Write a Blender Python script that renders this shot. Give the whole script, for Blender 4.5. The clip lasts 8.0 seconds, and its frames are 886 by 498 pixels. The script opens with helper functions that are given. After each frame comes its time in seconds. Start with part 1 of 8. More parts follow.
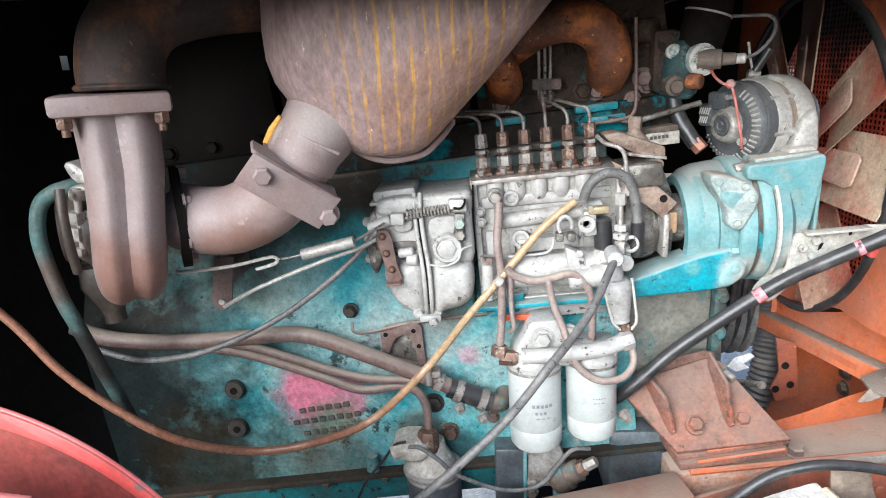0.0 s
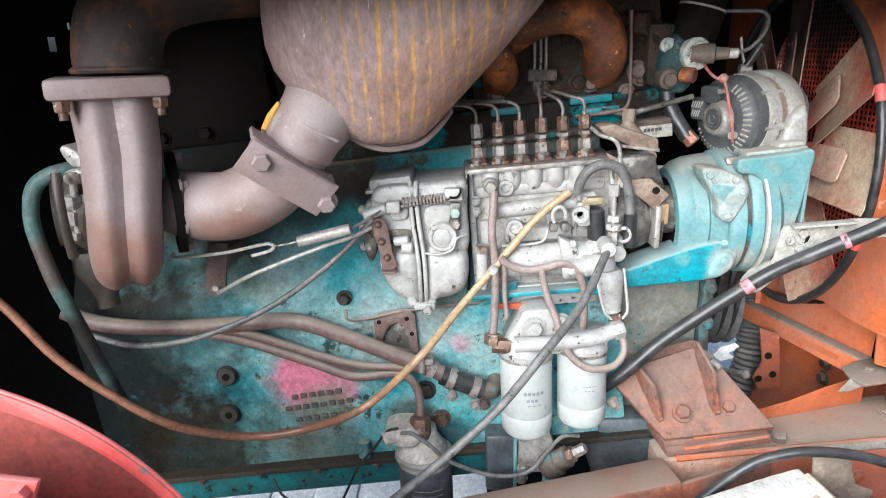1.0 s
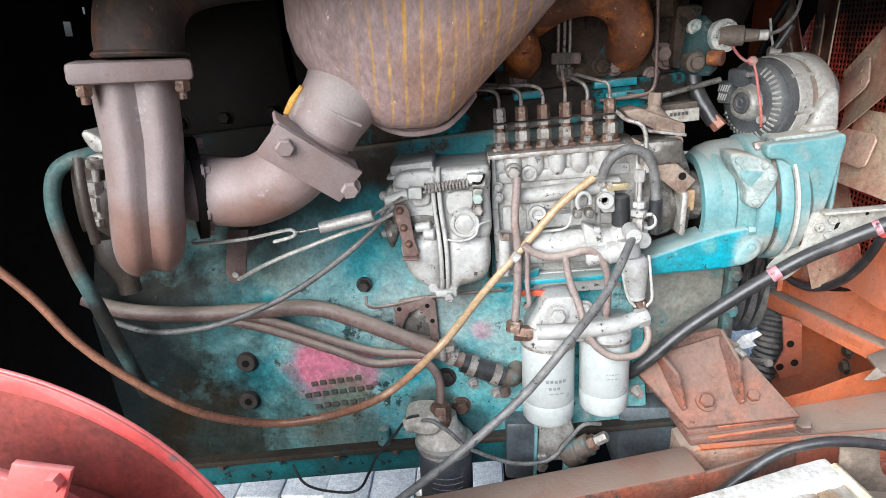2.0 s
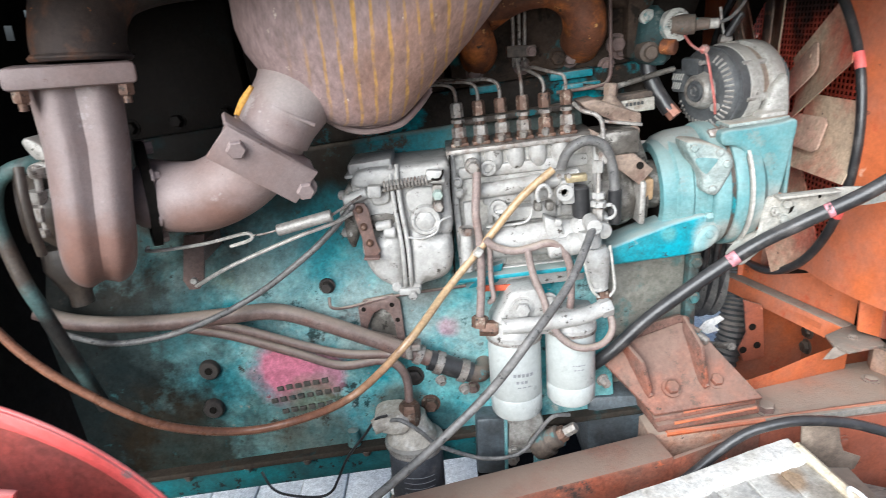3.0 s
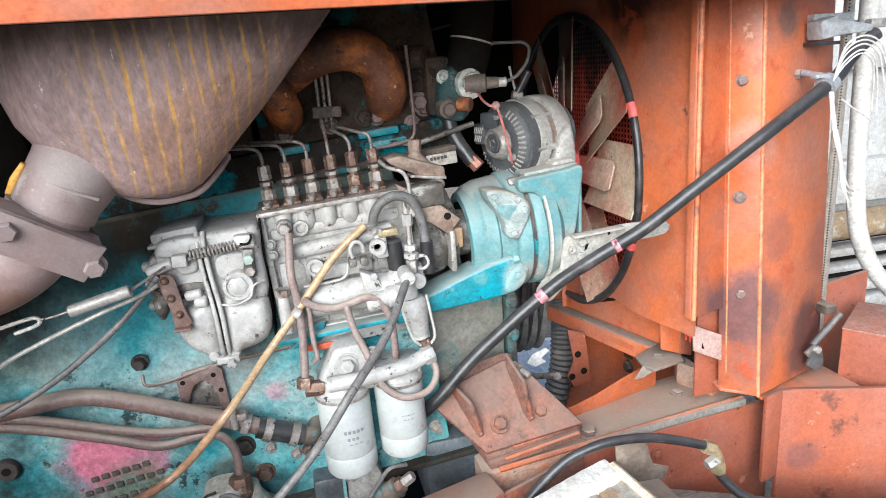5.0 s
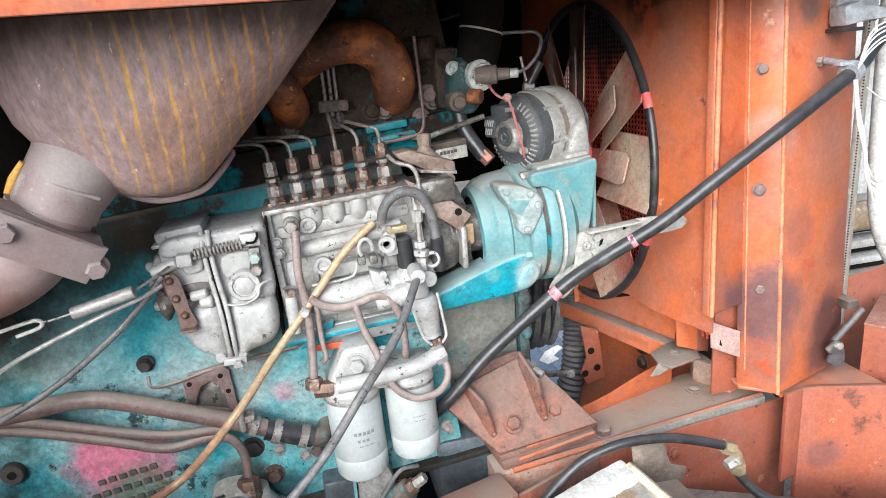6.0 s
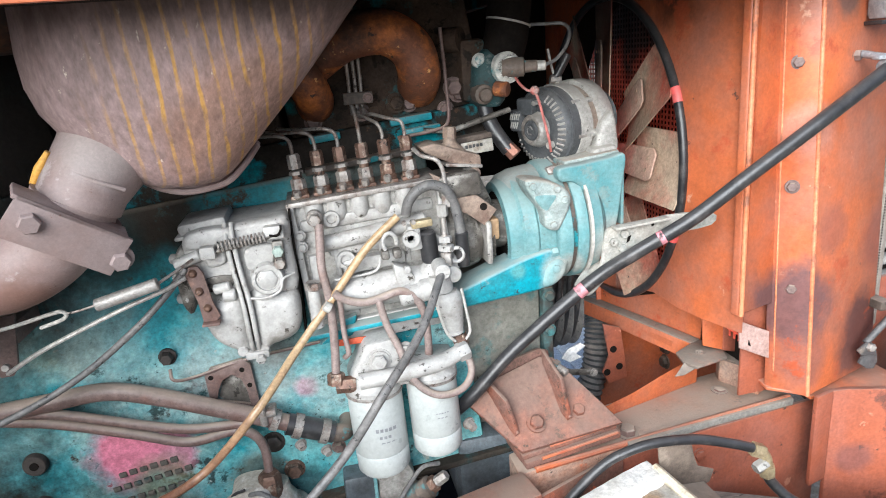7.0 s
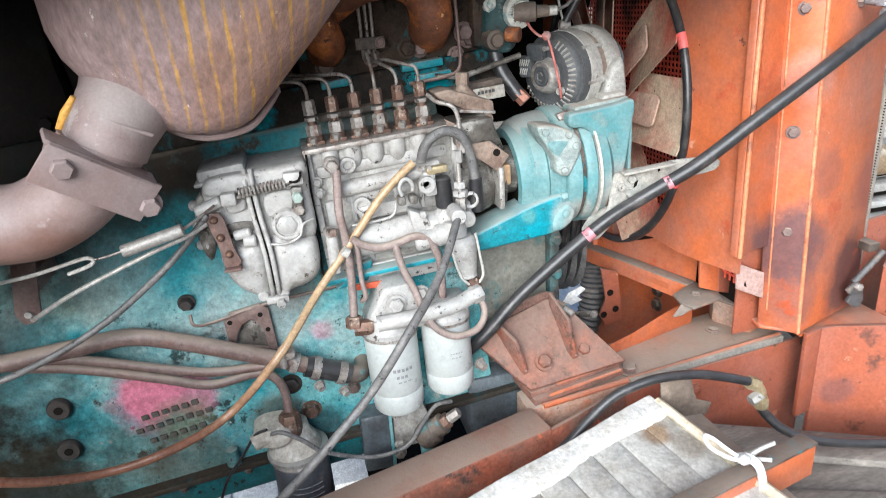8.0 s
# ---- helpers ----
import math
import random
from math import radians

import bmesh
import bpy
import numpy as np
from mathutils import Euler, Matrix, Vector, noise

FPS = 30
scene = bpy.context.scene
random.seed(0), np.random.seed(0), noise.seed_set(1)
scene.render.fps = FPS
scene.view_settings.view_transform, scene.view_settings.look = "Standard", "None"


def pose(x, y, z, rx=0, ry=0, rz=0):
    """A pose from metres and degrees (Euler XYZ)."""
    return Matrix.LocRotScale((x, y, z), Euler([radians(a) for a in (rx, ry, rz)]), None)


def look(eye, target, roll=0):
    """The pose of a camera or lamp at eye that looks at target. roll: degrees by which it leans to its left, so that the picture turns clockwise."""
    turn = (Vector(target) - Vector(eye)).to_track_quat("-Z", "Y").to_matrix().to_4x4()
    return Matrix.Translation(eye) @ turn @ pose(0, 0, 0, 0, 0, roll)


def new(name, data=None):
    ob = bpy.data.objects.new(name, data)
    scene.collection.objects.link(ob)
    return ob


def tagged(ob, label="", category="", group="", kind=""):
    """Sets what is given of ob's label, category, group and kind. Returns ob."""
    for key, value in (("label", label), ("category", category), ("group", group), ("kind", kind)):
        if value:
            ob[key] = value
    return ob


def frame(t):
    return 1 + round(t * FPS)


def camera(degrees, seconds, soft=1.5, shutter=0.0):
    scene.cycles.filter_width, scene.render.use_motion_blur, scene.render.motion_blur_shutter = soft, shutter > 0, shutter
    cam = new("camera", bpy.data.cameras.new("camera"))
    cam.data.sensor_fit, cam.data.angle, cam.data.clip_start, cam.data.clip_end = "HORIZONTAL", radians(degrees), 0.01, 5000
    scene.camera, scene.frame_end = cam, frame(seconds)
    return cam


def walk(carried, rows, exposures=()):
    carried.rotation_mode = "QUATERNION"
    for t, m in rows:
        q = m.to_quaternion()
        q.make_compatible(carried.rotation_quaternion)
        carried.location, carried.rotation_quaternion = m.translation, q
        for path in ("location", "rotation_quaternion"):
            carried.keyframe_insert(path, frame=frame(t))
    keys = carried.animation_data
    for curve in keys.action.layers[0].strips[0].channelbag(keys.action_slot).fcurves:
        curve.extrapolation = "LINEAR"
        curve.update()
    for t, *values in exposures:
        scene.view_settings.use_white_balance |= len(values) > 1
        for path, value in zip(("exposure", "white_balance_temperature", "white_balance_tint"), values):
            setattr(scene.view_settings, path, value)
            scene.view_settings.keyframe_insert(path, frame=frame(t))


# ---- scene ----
cam = camera(68.7, 8.0, soft=0.55, shutter=0.6)
PATH = [
    (0, (0.065, 0.015, 1.564), (-0.043, 1.933, 1.01), -2.4),
    (0.5, (0.056, 0.006, 1.565), (-0.008, 1.923, 0.996), -1.2),
    (1, (0.046, 0.007, 1.566), (-0.009, 1.918, 0.978), -1.3),
    (1.2, (0.039, 0.009, 1.56), (-0.043, 1.908, 0.94), -1.1),
    (2.3, (0.024, 0.022, 1.563), (-0.048, 1.918, 0.932), -1.8),
    (2.5, (0.029, 0.025, 1.563), (-0.015, 1.917, 0.916), -2.4),
    (3, (0.038, 0.026, 1.561), (0.046, 1.921, 0.92), -2.8),
    (3.5, (0.058, 0.029, 1.581), (0.266, 1.946, 1.049), -1.7),
    (4, (0.1, 0.019, 1.582), (0.532, 1.896, 1.044), -1.6),
    (4.5, (0.121, 0.008, 1.579), (0.602, 1.873, 1.038), -2.6),
    (4.7, (0.12, 0.005, 1.581), (0.562, 1.881, 1.046), -3.1),
    (6, (0.121, 0.037, 1.58), (0.511, 1.917, 1.021), -4.5),
    (6.5, (0.12, 0.045, 1.579), (0.501, 1.926, 1.017), -4.3),
    (7, (0.107, 0.055, 1.575), (0.455, 1.941, 1.008), -4.3),
    (7.5, (0.087, 0.052, 1.573), (0.431, 1.916, 0.933), -4.7),
    (8, (0.043, 0.046, 1.578), (0.444, 1.87, 0.862), -4.1),
]
walk(cam, [(t, look(eye, target, roll)) for t, eye, target, roll in PATH],
     exposures=[(0.0, 0.95, 5600, 6.0), (2.5, 0.87, 5600, 6.0), (6.5, 0.86, 5600, 6.0), (8.0, 0.83, 5600, 6.0)])

# ---- light ----
world = bpy.data.worlds.new("sky")
scene.world = world
world.use_nodes = True
wn = world.node_tree
sky = wn.nodes.new("ShaderNodeTexSky")
sky.sky_type = "NISHITA"
sky.sun_disc = False
sky.sun_elevation = radians(25)
sky.sun_rotation = radians(212)
sky.dust_density, sky.air_density = 5.0, 0.7
wn.links.new(sky.outputs[0], wn.nodes["Background"].inputs[0])
wn.nodes["Background"].inputs[1].default_value = 0.095
lamp = bpy.data.lights.new("sun", "SUN")
lamp.energy, lamp.angle, lamp.color = 3.6, radians(56), (1.0, 0.97, 0.93)
sun = new("sun", lamp)
sun.matrix_world = look((-1.83, -2.29, 3.02), (0.25, 1.0, 1.2))

# ---- materials ----
MATS = {}


def mat(name, a, b=None, c=None, amount=0.5, sharp=0.06, scale=9.0, patch=22.0, rough=0.6, metal=0.0, bump=0.25, fine=160.0,
        dust=0.0, dust_col=(0.36, 0.3, 0.24), stretch=(1, 1, 1), spots=(), lines=None, speck=None, mottle=None, spec=0.5, grain=0.65):
    """Painted, rusted or cast surface: a to b in soft clouds, c in flaked patches, dust on what faces up."""
    if name in MATS:
        return MATS[name]
    m = MATS[name] = bpy.data.materials.new(name)
    m.use_nodes = True
    t = m.node_tree
    n, lk = t.nodes, t.links.new
    bsdf = n["Principled BSDF"]
    geo = n.new("ShaderNodeNewGeometry")
    mp = n.new("ShaderNodeMapping")
    mp.inputs["Scale"].default_value = stretch
    lk(geo.outputs["Position"], mp.inputs["Vector"])

    def noise_at(s, detail=6.0, roughness=0.6, offset=0.0):
        tex = n.new("ShaderNodeTexNoise")
        tex.inputs["Scale"].default_value, tex.inputs["Detail"].default_value = s, detail
        tex.inputs["Roughness"].default_value = roughness
        if offset:
            mv = n.new("ShaderNodeMapping")
            mv.inputs["Location"].default_value = (offset, offset * 0.7, -offset)
            lk(mp.outputs[0], mv.inputs["Vector"])
            lk(mv.outputs[0], tex.inputs["Vector"])
        else:
            lk(mp.outputs[0], tex.inputs["Vector"])
        return tex.outputs["Fac"]

    def ramp(src, lo, hi):
        r = n.new("ShaderNodeMapRange")
        r.inputs["From Min"].default_value, r.inputs["From Max"].default_value = lo, hi
        lk(src, r.inputs["Value"])
        return r.outputs[0]

    def mix(fac, x, y, kind="MIX"):
        k = n.new("ShaderNodeMix")
        k.data_type, k.blend_type = "RGBA", kind
        for val, sock in ((fac, k.inputs[0]), (x, k.inputs[6]), (y, k.inputs[7])):
            if isinstance(val, (tuple, list)):
                sock.default_value = (*val, 1)
            elif isinstance(val, (int, float)):
                sock.default_value = val
            else:
                lk(val, sock)
        return k.outputs[2]

    col = mix(ramp(noise_at(scale), 0.35, 0.65), a, b or tuple(v * 0.7 for v in a))
    mask = None
    if c:
        mask = ramp(noise_at(patch, 9.0, 0.65, 3.1), 1 - amount - sharp, 1 - amount + sharp)
        col = mix(mask, col, c)
    for q, (tint, size, cut) in enumerate(speck if speck and isinstance(speck, list) else [speck] if speck else []):
        col = mix(ramp(noise_at(size, 5.0, 0.7, 5.2 + q), cut, cut + 0.05), col, tint)
    for place, radius, tint, strength in spots:
        dist = n.new("ShaderNodeVectorMath")
        dist.operation = "DISTANCE"
        lk(geo.outputs["Position"], dist.inputs[0])
        dist.inputs[1].default_value = place
        ragged = n.new("ShaderNodeMath")
        ragged.operation = "MULTIPLY_ADD"
        lk(noise_at(16.0, 8.0, 0.65, radius * 31), ragged.inputs[0])
        ragged.inputs[1].default_value = radius * 1.3
        lk(dist.outputs["Value"], ragged.inputs[2])
        out = ramp(ragged.outputs[0], radius * 1.75, radius * 1.25)
        amt = n.new("ShaderNodeMath")
        amt.operation = "MULTIPLY"
        lk(out, amt.inputs[0])
        amt.inputs[1].default_value = strength
        col = mix(amt.outputs[0], col, tint)
    if mottle:
        for q, (tint, size, cut) in enumerate(mottle if isinstance(mottle, list) else [mottle]):
            col = mix(ramp(noise_at(size, 8.0, 0.75, 12.3 + 4 * q), cut, cut + 0.06), col, tint)
    if lines:
        across, width, tint, middle, reach = lines
        dot = n.new("ShaderNodeVectorMath")
        dot.operation = "DOT_PRODUCT"
        lk(geo.outputs["Position"], dot.inputs[0])
        dot.inputs[1].default_value = across
        wob = n.new("ShaderNodeMath")
        wob.operation = "MULTIPLY_ADD"
        lk(noise_at(7.0, 4.0, 0.55, 2.7), wob.inputs[0])
        wob.inputs[1].default_value = 2.3
        lk(dot.outputs["Value"], wob.inputs[2])
        off = n.new("ShaderNodeMath")
        off.operation = "PINGPONG"
        off.inputs[1].default_value = 0.5
        lk(wob.outputs[0], off.inputs[0])
        thin = ramp(off.outputs[0], width, width * 0.45)
        gap = ramp(noise_at(34.0, 6.0, 0.75, 9.4), 0.38, 0.56)
        both = n.new("ShaderNodeMath")
        both.operation = "MULTIPLY"
        lk(thin, both.inputs[0])
        lk(gap, both.inputs[1])
        away = n.new("ShaderNodeVectorMath")
        away.operation = "DISTANCE"
        lk(geo.outputs["Position"], away.inputs[0])
        away.inputs[1].default_value = middle
        fade = n.new("ShaderNodeMath")
        fade.operation = "MULTIPLY_ADD"
        lk(noise_at(12.0, 5.0, 0.6, 6.1), fade.inputs[0])
        fade.inputs[1].default_value = reach * 0.5
        lk(away.outputs["Value"], fade.inputs[2])
        within = n.new("ShaderNodeMath")
        within.operation = "MULTIPLY"
        lk(both.outputs[0], within.inputs[0])
        lk(ramp(fade.outputs[0], reach * 1.3, reach * 0.9), within.inputs[1])
        col = mix(within.outputs[0], col, tint)
    tiny = noise_at(fine, 4.0, 0.7)
    col = mix(grain, col, mix(ramp(tiny, 0.28, 0.72), (0.5, 0.5, 0.5), (1.4, 1.4, 1.4)), "MULTIPLY")
    col = mix(grain, col, mix(ramp(noise_at(fine * 0.3, 6.0, 0.7, 15.1), 0.3, 0.7), (0.62, 0.60, 0.58), (1.3, 1.3, 1.3)), "MULTIPLY")
    if dust:
        sep = n.new("ShaderNodeSeparateXYZ")
        lk(geo.outputs["Normal"], sep.inputs[0])
        up = ramp(sep.outputs["Z"], 0.2, 0.95)
        lot = n.new("ShaderNodeMath")
        lot.operation = "MULTIPLY"
        lk(up, lot.inputs[0])
        lk(ramp(noise_at(14.0, 6.0, 0.6, 7.7), 0.3 - 0.25 * dust, 1.0 - 0.5 * dust), lot.inputs[1])
        col = mix(lot.outputs[0], col, dust_col)
    lk(col, bsdf.inputs["Base Color"])
    rr = n.new("ShaderNodeMapRange")
    rr.inputs["To Min"].default_value, rr.inputs["To Max"].default_value = max(0.05, rough - 0.15), min(1.0, rough + 0.15)
    lk(noise_at(scale * 4, 4.0, 0.6, 1.3), rr.inputs["Value"])
    lk(rr.outputs[0], bsdf.inputs["Roughness"])
    bsdf.inputs["Metallic"].default_value = metal
    bsdf.inputs["Specular IOR Level"].default_value = spec
    if bump:
        bp = n.new("ShaderNodeBump")
        bp.inputs["Strength"].default_value, bp.inputs["Distance"].default_value = bump, 0.004
        h = tiny
        if mask:
            ad = n.new("ShaderNodeMath")
            ad.operation = "MULTIPLY_ADD"
            ad.inputs[1].default_value = -0.5
            lk(mask, ad.inputs[0])
            lk(tiny, ad.inputs[2])
            h = ad.outputs[0]
        lk(h, bp.inputs["Height"])
        lk(bp.outputs[0], bsdf.inputs["Normal"])
    return m


# colour of oil specks, and of shade painted on the block below the silencer
OIL_AND_SHADE = (0.02, 0.016, 0.013)
TEAL_BLOCK = mat("teal_block", (0.15, 0.44, 0.455), (0.29, 0.42, 0.41), (0.02, 0.27, 0.32), amount=0.44, sharp=0.12, scale=7, patch=12, rough=0.75, spec=0.08, dust=0.25,
                 mottle=[((0.03, 0.075, 0.078), 22.0, 0.61), ((0.045, 0.038, 0.032), 10.0, 0.60)],
                 speck=[(OIL_AND_SHADE, 60.0, 0.635), ((0.04, 0.07, 0.07), 15.0, 0.615), ((0.38, 0.42, 0.38), 45.0, 0.65)],
                 spots=[((-0.16, 1.08, 1.27), 0.13, (0.008, 0.20, 0.25), 0.9), ((-0.36, 1.12, 1.33), 0.07, (0.008, 0.14, 0.17), 0.8), ((-0.38, 1.04, 0.99), 0.06, (0.04, 0.32, 0.38), 0.6),
                        ((-0.245, 1.04, 1.005), 0.062, (0.62, 0.17, 0.26), 0.9), ((-0.175, 1.04, 1.00), 0.042, (0.58, 0.20, 0.29), 0.8), ((0.045, 1.04, 1.075), 0.022, (0.5, 0.2, 0.26), 0.6), ((-0.05, 1.04, 0.925), 0.05, (0.10, 0.055, 0.03), 0.7), ((-0.28, 1.04, 0.91), 0.07, (0.08, 0.05, 0.028), 0.5), ((-0.30, 1.04, 1.20), 0.06, (0.34, 0.36, 0.28), 0.5), ((-0.20, 1.04, 0.955), 0.05, (0.16, 0.17, 0.10), 0.7),
                        # black spots at the left end and under the silencer: oil plus painted shade
                        ((-0.66, 1.04, 1.02), 0.345, (0.009, 0.007, 0.006), 0.97), ((-0.34, 1.04, 1.195), 0.035, (0.42, 0.44, 0.30), 0.75), ((-0.28, 1.04, 1.205), 0.022, (0.40, 0.42, 0.30), 0.7), ((-0.42, 1.04, 1.10), 0.10, (0.12, 0.17, 0.17), 0.3), ((-0.44, 1.02, 0.86), 0.145, (0.02, 0.014, 0.008), 0.9), ((-0.20, 1.02, 0.86), 0.09, (0.09, 0.07, 0.04), 0.6), ((-0.42, 1.12, 1.42), 0.25, (0.010, 0.008, 0.006), 1.0), ((-0.12, 1.11, 1.37), 0.07, OIL_AND_SHADE, 0.95), ((0.02, 1.02, 0.86), 0.08, (0.03, 0.05, 0.055), 0.8), ((0.0, 1.04, 1.16), 0.06, (0.10, 0.09, 0.08), 0.7), ((-0.06, 1.04, 1.12), 0.10, (0.27, 0.29, 0.28), 0.65), ((0.09, 1.04, 1.08), 0.05, (0.30, 0.34, 0.33), 0.5), ((-0.26, 1.04, 1.22), 0.09, (0.20, 0.30, 0.31), 0.5), ((0.25, 1.10, 1.40), 0.22, (0.07, 0.055, 0.045), 0.8), ((-0.20, 1.12, 1.40), 0.12, OIL_AND_SHADE, 0.97), ((-0.24, 1.10, 1.33), 0.07, (0.010, 0.045, 0.05), 0.85), ((-0.01, 1.12, 1.40), 0.085, (0.008, 0.21, 0.26), 0.95)])
TEAL = mat("teal_paint", (0.075, 0.235, 0.255), (0.125, 0.25, 0.258), (0.25, 0.335, 0.325), amount=0.40, sharp=0.2, scale=8, patch=8, rough=0.5, dust=0.8, dust_col=(0.25, 0.31, 0.295), grain=0.4, bump=0.15, spots=[((0.565, 1.0, 1.26), 0.05, (0.34, 0.34, 0.31), 0.9), ((0.49, 1.0, 1.22), 0.035, (0.31, 0.31, 0.28), 0.8)], mottle=((0.16, 0.24, 0.235), 12.0, 0.58), speck=[((0.05, 0.06, 0.06), 55.0, 0.66), ((0.13, 0.15, 0.14), 18.0, 0.64)])
TEALBRIGHT = mat("teal_bright", (0.012, 0.235, 0.30), (0.03, 0.25, 0.295), (0.012, 0.10, 0.115), amount=0.36, sharp=0.12, patch=14, rough=0.4, dust=0.9, dust_col=(0.30, 0.36, 0.34), spots=[((0.475, 1.0, 1.225), 0.045, (0.31, 0.315, 0.285), 0.9), ((0.40, 1.0, 1.238), 0.016, (0.13, 0.24, 0.20), 0.5)], mottle=((0.20, 0.26, 0.25), 20.0, 0.60), speck=((0.03, 0.03, 0.03), 45.0, 0.64))
# the big black spot paints the silencer's shade on the left heads
HEAD = mat("dark_head", (0.03, 0.023, 0.018), (0.075, 0.05, 0.036), (0.015, 0.14, 0.155), amount=0.39, sharp=0.05, patch=13, rough=0.7, spec=0.15, spots=[((-0.33, 1.15, 1.55), 0.34, (0.008, 0.006, 0.005), 0.98)], speck=(OIL_AND_SHADE, 40.0, 0.55))
# soot and shade behind the turbocharger share this dark colour and its spot
JACKET = mat("dark_turquoise", (0.016, 0.014, 0.012), (0.035, 0.028, 0.022), (0.012, 0.20, 0.24), amount=0.45, sharp=0.05, patch=13, rough=0.7, spec=0.15, speck=[(OIL_AND_SHADE, 40.0, 0.58), ((0.09, 0.05, 0.03), 20.0, 0.62)], spots=[((-0.42, 1.12, 1.48), 0.22, (0.008, 0.007, 0.006), 0.95)])
# near-black for holes and gaskets, and for bay walls with shade in the colour
NEARBLACK = mat("near_black", (0.008, 0.007, 0.006), (0.015, 0.012, 0.010), rough=0.9, spec=0.1)
# the near-black spot high on the fan panel holds beam shade with soot
ORANGE = mat("orange_paint", (0.55, 0.138, 0.042), (0.43, 0.115, 0.045), (0.34, 0.145, 0.10), amount=0.44, sharp=0.14, scale=4, patch=6, rough=0.42, dust=0.55, dust_col=(0.36, 0.22, 0.16), bump=0.12, mottle=((0.40, 0.085, 0.035), 9.0, 0.57), grain=0.35, speck=[((0.10, 0.045, 0.035), 26.0, 0.67), ((0.60, 0.33, 0.22), 15.0, 0.66)],
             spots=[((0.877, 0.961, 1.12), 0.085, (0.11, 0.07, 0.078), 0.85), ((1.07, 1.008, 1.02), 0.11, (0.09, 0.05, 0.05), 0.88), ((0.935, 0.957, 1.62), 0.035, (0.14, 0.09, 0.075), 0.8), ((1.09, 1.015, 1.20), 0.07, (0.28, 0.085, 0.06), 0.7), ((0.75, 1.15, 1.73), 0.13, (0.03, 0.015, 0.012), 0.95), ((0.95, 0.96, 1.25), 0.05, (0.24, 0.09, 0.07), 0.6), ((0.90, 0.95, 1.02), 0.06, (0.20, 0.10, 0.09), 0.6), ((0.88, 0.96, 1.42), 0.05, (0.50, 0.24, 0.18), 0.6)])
RED = mat("red_paint", (0.68, 0.115, 0.105), (0.60, 0.09, 0.082), (0.32, 0.13, 0.12), amount=0.36, sharp=0.1, scale=5, patch=9, rough=0.42, dust=0.5, dust_col=(0.62, 0.27, 0.25), bump=0.12, grain=0.35, mottle=((0.22, 0.13, 0.12), 20.0, 0.615), speck=((0.17, 0.13, 0.12), 13.0, 0.62))
RUSTRED = mat("dusty_red", (0.185, 0.098, 0.075), (0.145, 0.085, 0.068), (0.30, 0.095, 0.052), amount=0.37, sharp=0.14, scale=9, patch=12, rough=0.75, spec=0.3, dust=0.6, dust_col=(0.235, 0.165, 0.13), mottle=((0.09, 0.055, 0.042), 16.0, 0.58), speck=((0.06, 0.04, 0.03), 50.0, 0.62))
DECK = mat("dusty_deck", (0.36, 0.25, 0.19), (0.46, 0.18, 0.09), (0.30, 0.235, 0.19), amount=0.47, sharp=0.14, scale=7, patch=9, rough=0.8, dust=0.8, dust_col=(0.35, 0.275, 0.215), mottle=[((0.48, 0.12, 0.045), 11.0, 0.57), ((0.11, 0.075, 0.055), 17.0, 0.60)], speck=[((0.09, 0.065, 0.05), 40.0, 0.62)])
RAILRED = mat("scuffed_rail", (0.38, 0.10, 0.05), (0.26, 0.11, 0.075), (0.19, 0.125, 0.095), amount=0.47, sharp=0.12, scale=7, patch=9, rough=0.6, dust=0.9, dust_col=(0.28, 0.20, 0.155), mottle=((0.07, 0.05, 0.045), 12.0, 0.575), speck=[((0.60, 0.16, 0.07), 22.0, 0.62), ((0.05, 0.04, 0.035), 40.0, 0.66)])
OLDORANGE = mat("dull_orange_paint", (0.33, 0.090, 0.042), (0.265, 0.080, 0.046), (0.29, 0.11, 0.078), amount=0.42, sharp=0.14, scale=5, patch=7, rough=0.5, dust=0.35, dust_col=(0.27, 0.19, 0.15), bump=0.15, grain=0.4, mottle=((0.12, 0.045, 0.03), 10.0, 0.585), speck=[((0.05, 0.03, 0.025), 30.0, 0.65), ((0.50, 0.22, 0.14), 20.0, 0.66)], spots=[((1.212, 0.875, 0.800), 0.042, (0.03, 0.024, 0.024), 0.9), ((1.222, 0.87, 0.755), 0.028, (0.03, 0.024, 0.024), 0.9), ((1.02, 0.945, 0.80), 0.035, (0.17, 0.07, 0.06), 0.7)])
MAUVE = mat("mauve_iron", (0.275, 0.215, 0.205), (0.225, 0.178, 0.172), (0.17, 0.088, 0.066), amount=0.38, sharp=0.18, scale=6, patch=6, rough=0.55, fine=260, bump=0.16, grain=0.22, speck=[((0.14, 0.07, 0.05), 90.0, 0.66), ((0.33, 0.285, 0.275), 18.0, 0.60)],
            spots=[((-0.37, 0.76, 1.295), 0.085, (0.20, 0.095, 0.065), 0.75), ((-0.26, 0.84, 1.325), 0.06, (0.18, 0.095, 0.07), 0.7), ((-0.43, 0.74, 1.42), 0.05, (0.17, 0.09, 0.07), 0.6), ((-0.13, 0.86, 1.50), 0.05, (0.36, 0.32, 0.30), 0.6)])
# the two dark spots put the hood's shade on the elbow tops
RUST = mat("rust_pipe", (0.22, 0.075, 0.03), (0.11, 0.045, 0.026), (0.50, 0.16, 0.035), amount=0.43, sharp=0.08, patch=20, rough=0.6, spots=[((0.18, 1.09, 1.645), 0.06, (0.03, 0.018, 0.013), 0.85), ((0.10, 1.10, 1.60), 0.05, (0.035, 0.022, 0.016), 0.8)], speck=[((0.66, 0.36, 0.12), 55.0, 0.64), ((0.05, 0.028, 0.02), 30.0, 0.62)])
